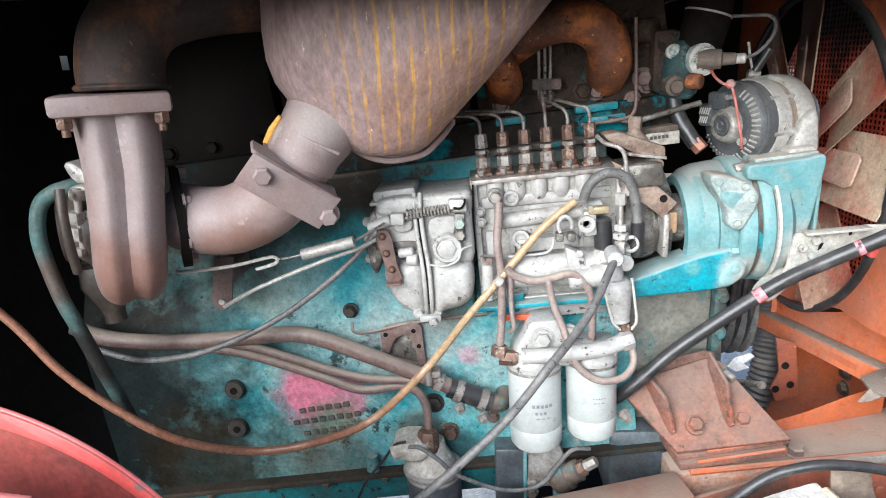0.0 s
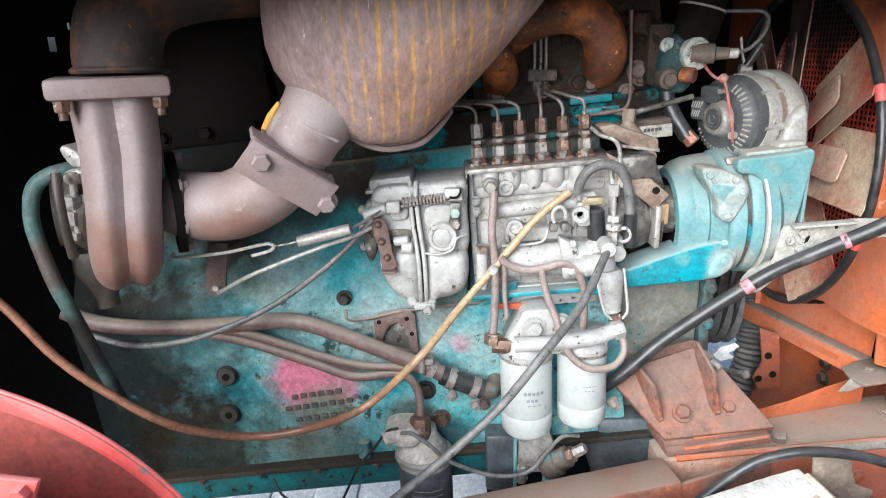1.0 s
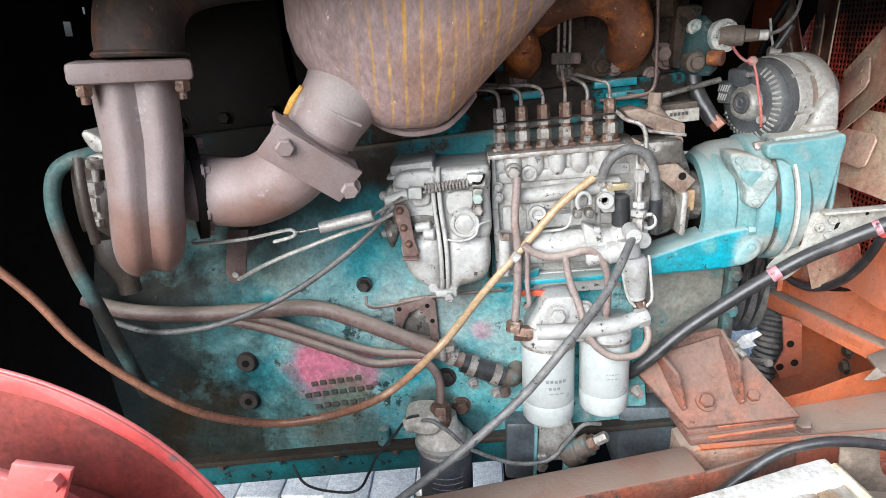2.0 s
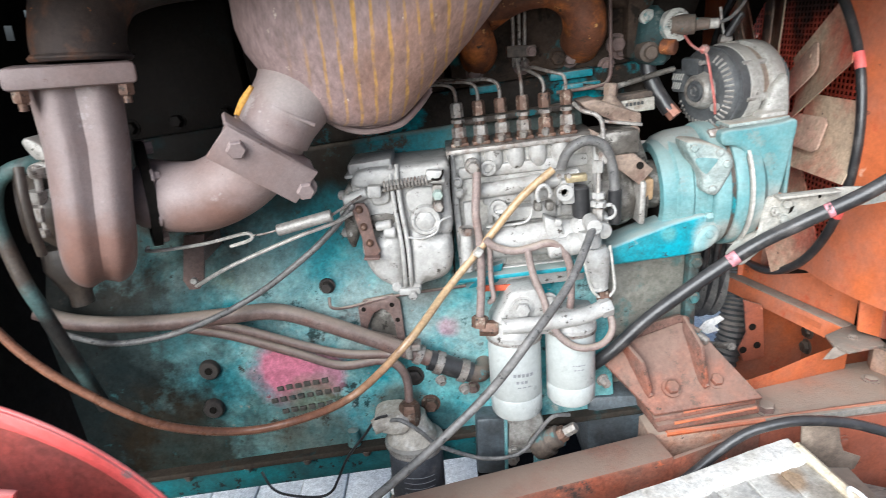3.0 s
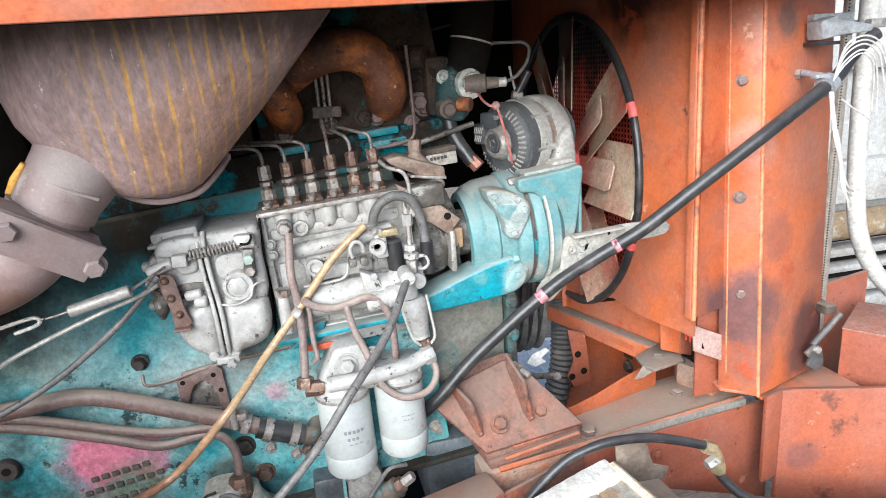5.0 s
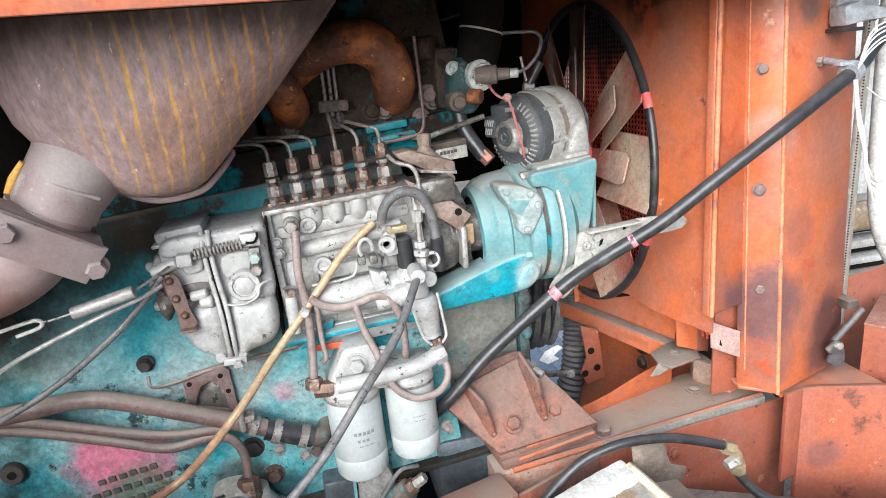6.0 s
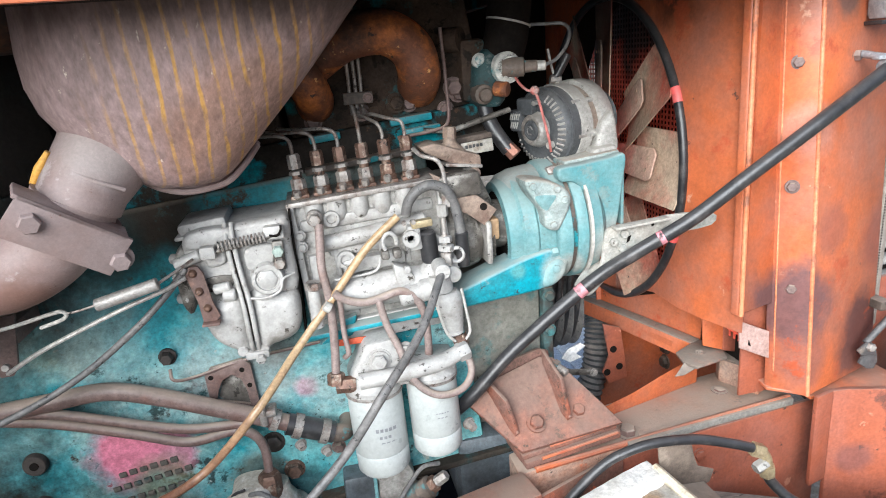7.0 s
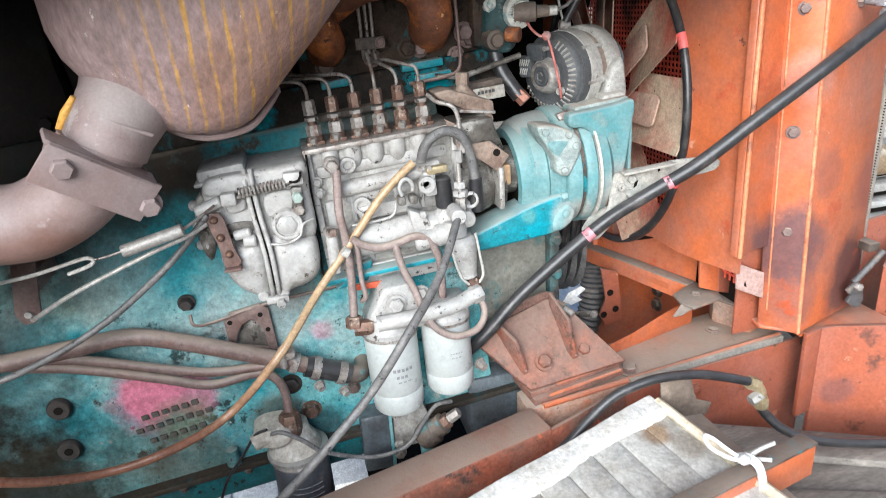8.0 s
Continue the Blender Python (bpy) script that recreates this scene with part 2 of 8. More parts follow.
BROWN = mat("brown_line", (0.135, 0.088, 0.078), (0.185, 0.13, 0.115), (0.14, 0.075, 0.06), amount=0.4, sharp=0.1, patch=20, rough=0.5, dust=0.7, speck=((0.07, 0.045, 0.04), 80.0, 0.64))
DUSTLINE = mat("dusty_line", (0.27, 0.215, 0.195), (0.215, 0.16, 0.145), (0.17, 0.10, 0.085), amount=0.36, sharp=0.12, patch=20, rough=0.55, dust=0.6, speck=((0.08, 0.055, 0.05), 80.0, 0.66))
SILVER = mat("cast_aluminium", (0.445, 0.435, 0.415), (0.36, 0.352, 0.335), (0.21, 0.19, 0.165), amount=0.35, sharp=0.12, scale=14, patch=24, grain=0.34, rough=0.5, metal=0.08, bump=0.25, speck=[((0.06, 0.05, 0.04), 55.0, 0.61), ((0.09, 0.08, 0.07), 24.0, 0.64)])
STEEL = mat("worn_steel", (0.38, 0.36, 0.335), (0.25, 0.225, 0.2), (0.15, 0.085, 0.06), amount=0.4, sharp=0.1, patch=60, rough=0.45, metal=0.3, speck=((0.05, 0.04, 0.035), 90.0, 0.6))
BRASSY = mat("corroded_nut", (0.2, 0.115, 0.08), (0.13, 0.08, 0.06), (0.36, 0.3, 0.24), amount=0.4, patch=80, rough=0.5, metal=0.4, speck=((0.04, 0.03, 0.025), 90.0, 0.58))
WHITE = mat("filter_white", (0.46, 0.48, 0.465), (0.41, 0.43, 0.415), (0.42, 0.40, 0.36), amount=0.27, sharp=0.1, scale=10, patch=16, rough=0.32, bump=0.06, grain=0.22, speck=((0.25, 0.23, 0.2), 60.0, 0.70))
RUBBER = mat("black_rubber", (0.018, 0.018, 0.02), (0.03, 0.03, 0.031), (0.1, 0.09, 0.085), amount=0.33, sharp=0.15, patch=30, rough=0.34, bump=0.1, dust=0.3, dust_col=(0.09, 0.085, 0.085))
GREYHOSE = mat("grey_hose", (0.10, 0.10, 0.10), (0.14, 0.135, 0.13), (0.22, 0.21, 0.2), amount=0.4, sharp=0.15, patch=40, rough=0.45, speck=((0.02, 0.02, 0.02), 120.0, 0.6))
AMBER = mat("amber_hose", (0.47, 0.36, 0.22), (0.44, 0.315, 0.175), (0.40, 0.235, 0.12), amount=0.42, sharp=0.25, scale=4, patch=5, rough=0.3, bump=0.05, spots=[((-0.40, 0.8, 1.08), 0.42, (0.26, 0.10, 0.06), 0.85)])
CAST = mat("grey_cast", (0.38, 0.37, 0.345), (0.29, 0.27, 0.245), (0.13, 0.105, 0.09), amount=0.4, sharp=0.12, scale=14, patch=24, rough=0.48, metal=0.3, dust=0.6, dust_col=(0.42, 0.4, 0.36), speck=((0.04, 0.035, 0.03), 60.0, 0.63))
WIRE = mat("pale_wire", (0.55, 0.54, 0.5), (0.42, 0.4, 0.37), (0.2, 0.17, 0.14), amount=0.35, patch=50, rough=0.45, metal=0.2)
# darkened copy of the rust: hood shade put into the riser's colour
DARKRUST = mat("dark_rust", (0.05, 0.034, 0.028), (0.028, 0.021, 0.019), (0.20, 0.075, 0.028), amount=0.42, sharp=0.1, patch=11, rough=0.75, speck=((0.42, 0.17, 0.05), 60.0, 0.68))
# the dark spot at the upper blade tips is shade painted in
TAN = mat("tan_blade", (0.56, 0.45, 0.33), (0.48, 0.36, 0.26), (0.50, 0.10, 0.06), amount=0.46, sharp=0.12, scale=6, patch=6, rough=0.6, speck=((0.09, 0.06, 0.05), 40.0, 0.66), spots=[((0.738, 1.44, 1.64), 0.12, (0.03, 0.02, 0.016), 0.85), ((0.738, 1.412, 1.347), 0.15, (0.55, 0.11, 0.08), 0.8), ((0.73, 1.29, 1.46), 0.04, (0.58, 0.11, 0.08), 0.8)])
WHITEWOOD = mat("chalky_white", (0.58, 0.565, 0.525), (0.46, 0.445, 0.41), (0.34, 0.275, 0.19), amount=0.33, sharp=0.14, scale=10, patch=9, rough=0.85, spots=[((0.530, 0.80, 0.925), 0.030, (0.30, 0.19, 0.10), 0.85), ((0.565, 0.76, 0.92), 0.035, (0.27, 0.235, 0.19), 0.8), ((0.50, 0.68, 0.92), 0.05, (0.36, 0.33, 0.29), 0.6)], speck=((0.3, 0.26, 0.2), 35.0, 0.66))
DIRT = mat("ground_dirt", (0.2, 0.165, 0.125), (0.27, 0.23, 0.18), (0.36, 0.33, 0.29), amount=0.4, scale=3, patch=25, rough=0.95)
GRIMYALU = mat("grimy_aluminium", (0.13, 0.118, 0.102), (0.075, 0.065, 0.055), (0.40, 0.385, 0.35), amount=0.40, sharp=0.12, scale=14, patch=24, rough=0.5, metal=0.2, speck=((0.03, 0.025, 0.02), 55.0, 0.58))
GRIME = mat("grimy_brown", (0.10, 0.078, 0.062), (0.15, 0.115, 0.092), (0.03, 0.023, 0.018), amount=0.45, sharp=0.12, scale=10, patch=14, rough=0.6, dust=0.8, dust_col=(0.22, 0.175, 0.14), speck=((0.015, 0.19, 0.22), 24.0, 0.57))

# ---- building tools ----


def soften(bm, width, segments=2, angle=35):
    edges = [e for e in bm.edges if len(e.link_faces) == 2 and e.calc_face_angle(0) > radians(angle)]
    if edges and width:
        bmesh.ops.bevel(bm, geom=edges, offset=width, segments=segments, affect="EDGES", profile=0.5, clamp_overlap=True)
    return bm


def box(lo, hi, bevel=0.002, m=None, bm=None):
    one = bmesh.new()
    bmesh.ops.create_cube(one, size=1)
    for v in one.verts:
        v.co = Vector([lo[i] + (v.co[i] + 0.5) * (hi[i] - lo[i]) for i in range(3)])
    soften(one, bevel)
    return add(bm, one, m)


def add(bm, one, m=None):
    if m is not None:
        bmesh.ops.transform(one, matrix=m, verts=one.verts)
    if bm is None:
        return one
    data = bpy.data.meshes.new("joined")
    one.to_mesh(data)
    one.free()
    bm.from_mesh(data)
    bpy.data.meshes.remove(data)
    return bm


def prism(outline, y0, y1, bevel=0.002, m=None, bm=None, segments=2):
    """A plate: an outline in x and z, from depth y0 to y1."""
    one = bmesh.new()
    vs = [one.verts.new((x, y0, z)) for x, z in outline]
    face = one.faces.new(vs)
    ext = bmesh.ops.extrude_face_region(one, geom=[face])
    for v in ext["geom"]:
        if isinstance(v, bmesh.types.BMVert):
            v.co.y = y1
    bmesh.ops.recalc_face_normals(one, faces=one.faces)
    soften(one, bevel, segments)
    return add(bm, one, m)


def sheet(corners, thick, bevel=0.0015, bm=None):
    """A flat plate through its corners, thick metres thick."""
    one = bmesh.new()
    a = [Vector(c) for c in corners]
    nrm = (a[1] - a[0]).cross(a[2] - a[0]).normalized() * thick
    fc = one.faces.new([one.verts.new(v) for v in a])
    ex = bmesh.ops.extrude_face_region(one, geom=[fc])
    bmesh.ops.translate(one, vec=nrm, verts=[v for v in ex["geom"] if isinstance(v, bmesh.types.BMVert)])
    bmesh.ops.recalc_face_normals(one, faces=one.faces)
    soften(one, bevel, 2)
    return add(bm, one)


def frame_of(d):
    d = Vector(d).normalized()
    up = Vector((0, 0, 1)) if abs(d.z) < 0.9 else Vector((0, 1, 0))
    a = d.cross(up).normalized()
    return a, d.cross(a).normalized(), d


def lathe(p0, axis, profile, seg=32, bm=None, m=None):
    """A turned body: profile rows of distance along the axis and radius, from p0."""
    a, b, d = frame_of(axis)
    one = bmesh.new()
    rings = []
    for s, r in profile:
        rings.append([one.verts.new(Vector(p0) + d * s + (a * math.cos(k * math.tau / seg) + b * math.sin(k * math.tau / seg)) * max(r, 1e-4)) for k in range(seg)])
    for r0, r1 in zip(rings, rings[1:]):
        for k in range(seg):
            one.faces.new((r0[k], r0[(k + 1) % seg], r1[(k + 1) % seg], r1[k]))
    one.faces.new(rings[0])
    one.faces.new(rings[-1])
    bmesh.ops.recalc_face_normals(one, faces=one.faces)
    return add(bm, one, m)


def rod(p0, p1, r, r1=None, seg=16, bevel=0.0, bm=None, m=None):
    d = Vector(p1) - Vector(p0)
    n = d.length
    r1 = r if r1 is None else r1
    e = min(bevel, r * 0.5, n * 0.4)
    prof = [(0, r - e), (e, r), (n - e, r1), (n, r1 - e)] if e else [(0, r), (n, r1)]
    return lathe(p0, d, prof, seg, bm, m)


def hexagon(p0, p1, r, bm=None, m=None):
    d = Vector(p1) - Vector(p0)
    n = d.length
    return lathe(p0, d, [(0, r), (n * 0.85, r), (n, r * 0.85)], 6, bm, m)


def smooth_path(points, per=8):
    pts = [Vector(p) for p in points]
    ext = [pts[0] * 2 - pts[1], *pts, pts[-1] * 2 - pts[-2]]
    out = []
    for i in range(1, len(ext) - 2):
        p0, p1, p2, p3 = ext[i - 1:i + 3]
        for k in range(per):
            t = k / per
            out.append(0.5 * (2 * p1 + (p2 - p0) * t + (2 * p0 - 5 * p1 + 4 * p2 - p3) * t * t + (3 * p1 - p0 - 3 * p2 + p3) * t ** 3))
    out.append(pts[-1])
    return out


def tube(points, r, per=8, seg=12, bm=None, m=None, radii=None, smooth=True):
    """A pipe or hose along points; radii: its radius at each of them where it changes."""
    path = smooth_path(points, per) if smooth else [Vector(p) for p in points]
    one = bmesh.new()
    rings, a = [], None
    for i, p in enumerate(path):
        d = (path[min(i + 1, len(path) - 1)] - path[max(i - 1, 0)]).normalized()
        a = frame_of(d)[0] if a is None else (a - d * a.dot(d)).normalized()
        b = d.cross(a)
        rad = r
        if radii:
            f = i / (len(path) - 1) * (len(radii) - 1)
            k = min(int(f), len(radii) - 2)
            rad = radii[k] + (radii[k + 1] - radii[k]) * (f - k)
        rings.append([one.verts.new(p + (a * math.cos(k * math.tau / seg) + b * math.sin(k * math.tau / seg)) * rad) for k in range(seg)])
    for r0, r1 in zip(rings, rings[1:]):
        for k in range(seg):
            one.faces.new((r0[k], r0[(k + 1) % seg], r1[(k + 1) % seg], r1[k]))
    one.faces.new(rings[0])
    one.faces.new(rings[-1])
    bmesh.ops.recalc_face_normals(one, faces=one.faces)
    return add(bm, one, m)


def pillow(outline, y_back, y_front, r, per=4, steps=4, bm=None, m=None):
    """A cast lump: a rounded outline in x and z, its front edge turned over with radius r."""
    pts = [Vector((x, 0, z)) for x, z in outline]
    n = len(pts)
    loop = []
    for i in range(n):
        p0, p1, p2, p3 = (pts[(i + k) % n] for k in (-1, 0, 1, 2))
        for k in range(per):
            t = k / per
            loop.append(0.5 * (2 * p1 + (p2 - p0) * t + (2 * p0 - 5 * p1 + 4 * p2 - p3) * t * t + (3 * p1 - p0 - 3 * p2 + p3) * t ** 3))
    area = sum(a.x * b.z - b.x * a.z for a, b in zip(loop, loop[1:] + loop[:1]))
    turn = 1 if area > 0 else -1
    inward = []
    mid = sum(loop, Vector()) / n / per
    wide = sum((p - mid).length for p in loop) / len(loop)
    for i, p in enumerate(loop):
        if r > 0.007:
            inward.append((mid - p) / wide)
            continue
        d = (loop[(i + 1) % len(loop)] - loop[i - 1]).normalized()
        inward.append(Vector((-d.z, 0, d.x)) * turn)
    one = bmesh.new()
    rings = [[one.verts.new((p.x, y_back, p.z)) for p in loop]]
    for j in range(steps + 1):
        a = math.pi / 2 * j / steps
        ins, y = r * (1 - math.cos(a)), y_front + r * (1 - math.sin(a))
        rings.append([one.verts.new((p.x + q.x * ins, y, p.z + q.z * ins)) for p, q in zip(loop, inward)])
    for r0, r1 in zip(rings, rings[1:]):
        for k in range(len(loop)):
            one.faces.new((r0[k], r0[(k + 1) % len(loop)], r1[(k + 1) % len(loop)], r1[k]))
    one.faces.new(rings[0])
    one.faces.new(rings[-1])
    bmesh.ops.recalc_face_normals(one, faces=one.faces)
    return add(bm, one, m)


def base_of(ob):
    p = Vector((0, 0, 0))
    while ob:
        p = p + ob.location
        ob = ob.parent
    return p


def link(name, bm, material, at=(0, 0, 0), parent=None, smooth=40):
    """One mesh object, its origin at the place given."""
    bmesh.ops.recalc_face_normals(bm, faces=bm.faces)
    bmesh.ops.translate(bm, vec=-Vector(at), verts=bm.verts)
    data = bpy.data.meshes.new(name)
    for e in bm.edges:
        e.smooth = not (len(e.link_faces) == 2 and e.calc_face_angle(0) > radians(smooth))
    for f in bm.faces:
        f.smooth = True
    bm.to_mesh(data)
    bm.free()
    data.materials.append(material)
    ob = new(name, data)
    if parent:
        ob.parent = parent
        ob.location = Vector(at) - base_of(parent)
    else:
        ob.location = at
    return ob


def part(name, bm, material, parent, label=""):
    low = [sum(v.co[i] for v in bm.verts) / len(bm.verts) for i in range(3)]
    ob = link(name, bm, material, low, parent)
    return tagged(ob, label) if label else ob


def thing(name, at, label, category, group="", kind=""):
    ob = new(name)
    ob.empty_display_size = 0.05
    ob.location = at
    return tagged(ob, label, category, group, kind)


def solid(name, bm, material, label, category, group="", kind=""):
    """A thing of one mesh."""
    xs = [v.co for v in bm.verts]
    at = (sum(v.x for v in xs) / len(xs), sum(v.y for v in xs) / len(xs), min(v.z for v in xs))
    return tagged(link(name, bm, material, at), label, category, group, kind)


def bolt(parent, p, d=(0, -1, 0), r=0.009, h=0.008, material=None, name="bolt", washer=True):
    """A hexagon head with its washer at p, standing out along d."""
    p, d = Vector(p), Vector(d).normalized()
    bm = hexagon(p, p + d * h, r)
    if washer:
        rod(p - d * 0.002, p + d * 0.0015, r * 1.35, bm=bm)
    return part(name, bm, material or BROWN, parent)


def tilted(x, y, z, deg):
    """A frame at a place, its x axis rising by deg."""
    return pose(x, y, z, 0, -deg, 0)

# ---- setting ----
TILT6 = Matrix.Translation((0, 0, 1.1)) @ pose(0, 0, 0, 0, -6, 0) @ Matrix.Translation((0, 0, -1.1))
SWAP = Matrix(((0, 1, 0, 0), (1, 0, 0, 0), (0, 0, 1, 0), (0, 0, 0, 1)))


def along_x(outline, x0, x1, bevel=0.002, m=None, bm=None):
    """An outline in y and z, drawn out from x0 to x1."""
    return prism(outline, x0, x1, bevel, (m or Matrix()) @ SWAP, bm)


def ground():
    bm = bmesh.new()
    bmesh.ops.create_grid(bm, x_segments=40, y_segments=40, size=60)
    solid("ground", bm, DIRT, "dry brown earth under the machine", "ground", kind="structure")


def bay():
    # near-black walls close the bay, the shade of its depth in their colour
    solid("belly_plate", box((0.10, 1.05, 0.55), (0.46, 1.60, 0.56), 0.003), NEARBLACK, "near-black belly plate under the engine", "panel", kind="structure")
    solid("wall_far", box((-0.87, 1.78, 1.25), (0.80, 1.81, 1.818), 0.003), NEARBLACK, "near-black far side panel closing the engine bay", "panel", kind="structure")
    # out-of-view block, added to keep light off the left end
    solid("left_shade_block", box((-2.3, -0.10, 0.75), (-1.2, 0.80, 2.6), 0.02), NEARBLACK, "unseen dark block added left of the bay to shade it", "cab", kind="structure")
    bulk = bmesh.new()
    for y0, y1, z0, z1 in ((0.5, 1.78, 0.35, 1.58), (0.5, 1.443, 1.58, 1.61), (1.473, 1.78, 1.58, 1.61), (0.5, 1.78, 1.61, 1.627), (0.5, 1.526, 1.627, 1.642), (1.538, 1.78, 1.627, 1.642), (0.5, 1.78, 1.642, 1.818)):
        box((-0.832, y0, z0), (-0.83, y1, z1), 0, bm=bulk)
    solid("wall_rear", bulk, NEARBLACK, "near-black bulkhead at the flywheel end with two small gaps", "panel", kind="structure")
    # the hood edge runs back towards the post, slanted to shade the top left
    y0, y1 = 0.500, 0.895
    z0, z1 = 1.6209, 1.6656
    # roof beyond the view, added to shade the bay from above
    solid("hood_shade_roof", sheet([(-1.2, y0, 1.819), (1.12, y1, 1.819), (1.12, 1.81, 1.819), (-1.2, 1.81, 1.819)], 0.03), NEARBLACK, "unseen near-black hood roof added over the bay to shade it", "hood", kind="structure")
    solid("hood_skin", sheet([(-1.2, y0 - 0.005, 1.853), (1.12, y1 - 0.005, 1.853), (1.12, 1.81, 1.853), (-1.2, 1.81, 1.853)], 0.007), ORANGE, "orange painted outer skin of the engine hood", "hood", kind="structure")
    beam = thing("hood_beam", (0.3, 0.74, 1.65), "orange painted steel beam along the hood edge, dark along its lip", "beam", kind="structure")
    part("beam_web", sheet([(-1.2, y0, z0), (1.12, y1, z1), (1.12, y1, 1.818), (-1.2, y0, 1.818)], 0.008), ORANGE, beam)
    # lip is near-black: the shade under the beam is in its colour
    part("beam_lip", sheet([(-1.2, y0 + 0.006, z0 + 0.003), (1.12, y1 + 0.006, z1 + 0.003), (1.12, y1 + 0.046, z1 + 0.003), (-1.2, y0 + 0.046, z0 + 0.003)], 0.005), NEARBLACK, beam, "dark lower lip, underside shade in its colour")


ground()
bay()


# ---- engine ----
def engine_block():
    t = thing("engine_block", (0, 1.2, 0.85), "dirty teal painted cast iron engine block with black patches of oil and painted shade", "engine")
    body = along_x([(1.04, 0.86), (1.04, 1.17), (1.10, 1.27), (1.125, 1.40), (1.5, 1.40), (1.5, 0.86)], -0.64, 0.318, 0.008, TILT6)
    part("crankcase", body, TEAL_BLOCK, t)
    part("water_jacket", along_x([(1.127, 1.40), (1.132, 1.455), (1.5, 1.455), (1.5, 1.40)], -0.62, 0.44, 0.004, TILT6), JACKET, t, "upper block dark with soot and painted shade, flakes of turquoise paint")
    part("head_ledge", along_x([(1.10, 1.398), (1.10, 1.408), (1.16, 1.408), (1.16, 1.398)], 0.12, 0.44, 0.002, TILT6), GRIME, t)
    for k in range(5):
        x = -0.56 + 0.19 * k
        part("core_plug", lathe(TILT6 @ Vector((x, 1.137, 1.43)), (0, -1, 0), [(0, 0.02), (0.004, 0.02), (0.004, 0.016), (0.001, 0.015), (0.001, 0)], 24), JACKET, t)
    for x in (-0.16, -0.05):
        part("pan_boss", lathe(TILT6 @ Vector((x, 1.03, 0.872)), (0, 0, 1), [(0, 0.012), (0.03, 0.010), (0.034, 0.0)], 16), TEAL_BLOCK, t)
    # oil pan under a flange
    part("pan_flange", box((-0.64, 1.018, 0.858), (0.43, 1.5, 0.870), 0.003, TILT6), mat("oily_flange", (0.030, 0.025, 0.020), (0.055, 0.042, 0.030), (0.02, 0.055, 0.058), amount=0.4, rough=0.7, spec=0.2), t, "oily brown pan flange")
    part("oil_pan", along_x([(1.03, 0.860), (1.045, 0.797), (1.4, 0.797), (1.45, 0.860)], -0.6, 0.06, 0.008, TILT6), mat("oily_teal_pan", (0.022, 0.17, 0.19), (0.035, 0.10, 0.105), (0.012, 0.22, 0.25), amount=0.42, sharp=0.12, scale=8, patch=11, rough=0.6, spec=0.3, speck=(OIL_AND_SHADE, 40.0, 0.58)), t)
    for x in np.arange(-0.58, 0.30, 0.11):
        bolt(t, TILT6 @ Vector((x, 1.026, 0.858)), (0, 0, -1), 0.007, 0.009, GRIME)
    # threaded bosses
    for x, z in ((-0.374, 1.019), (-0.378, 0.942)):
        bm = lathe((x, 1.042, z), (0, -1, 0), [(0, 0.0185), (0.010, 0.0175), (0.012, 0.0155), (0.012, 0.007)], 24)
        bs = part("boss", bm, MATS["oily_boss"] if "oily_boss" in MATS else mat("oily_boss", (0.028, 0.023, 0.02), (0.045, 0.036, 0.03), (0.012, 0.01, 0.008), amount=0.4, rough=0.6), t)
        part("bore", rod((x, 1.031, z), (x, 1.0285, z), 0.0065), NEARBLACK, bs)
    bolt(t, (-0.155, 1.04, 1.163), (0, -1, 0), 0.010, 0.014, MATS["oily_boss"])
    bolt(t, (0.084, 1.04, 0.956), (0, -1, 0), 0.009, 0.010, BROWN)
    bolt(t, (0.007, 1.04, 0.928), (0, -1, 0), 0.013, 0.014, BRASSY)
    bolt(t, (-0.02, 1.04, 0.985), (0, -1, 0), 0.014, 0.010, MATS["oily_boss"])
    # raised casting marks: bars
    marks = [(-0.262, 0.968, 6), (-0.275, 0.944, 8), (-0.258, 0.922, 6)]
    for x, z, n in marks:
        for k in range(n):
            part("casting_mark", box((0, -0.003, 0), (0.0115, 0.001, 0.0085 + 0.001 * (k % 2)), 0.001, tilted(x + k * 0.0160, 1.04, z + k * 0.0165 * 0.14, 8)), mat("worn_casting", (0.075, 0.068, 0.055), (0.11, 0.10, 0.085), (0.03, 0.06, 0.06), amount=0.4, patch=40, rough=0.7), t)
    # timing cover
    GG = mat("grey_green", (0.16, 0.16, 0.135), (0.2, 0.19, 0.16), (0.09, 0.16, 0.15), amount=0.4, rough=0.55, dust=0.5, speck=((0.04, 0.035, 0.03), 60.0, 0.64))
    part("timing_cover", along_x([(1.08, 0.90), (1.072, 0.98), (1.072, 1.18), (1.10, 1.21), (1.5, 1.21), (1.5, 0.90)], 0.30, 0.462, 0.01), GG, t)
    part("cover_edge", along_x([(1.062, 0.87), (1.055, 0.98), (1.068, 1.10), (1.058, 1.18), (1.5, 1.19), (1.5, 0.87)], 0.463, 0.482, 0.004), mat("dirty_teal_edge", (0.09, 0.15, 0.145), (0.05, 0.20, 0.21), (0.06, 0.05, 0.042), amount=0.47, sharp=0.1, scale=12, patch=16, rough=0.6, dust=0.6), t)
    part("lower_cover", box((0.285, 1.03, 0.78), (0.43, 1.4, 0.93), 0.02), mat("blue_grey_oil", (0.09, 0.115, 0.135), (0.13, 0.15, 0.165), OIL_AND_SHADE, amount=0.45, sharp=0.2, scale=6, patch=9, rough=0.35), t, "oily blue-grey lower cover")
    part("pump_cover", box((0.085, 1.0, 0.80), (0.137, 1.06, 0.915), 0.006), MATS["blue_grey_oil"], t)
    part("cover_rib", box((0.134, 0.995, 0.795), (0.14, 1.06, 0.92), 0.002), TEAL, t)
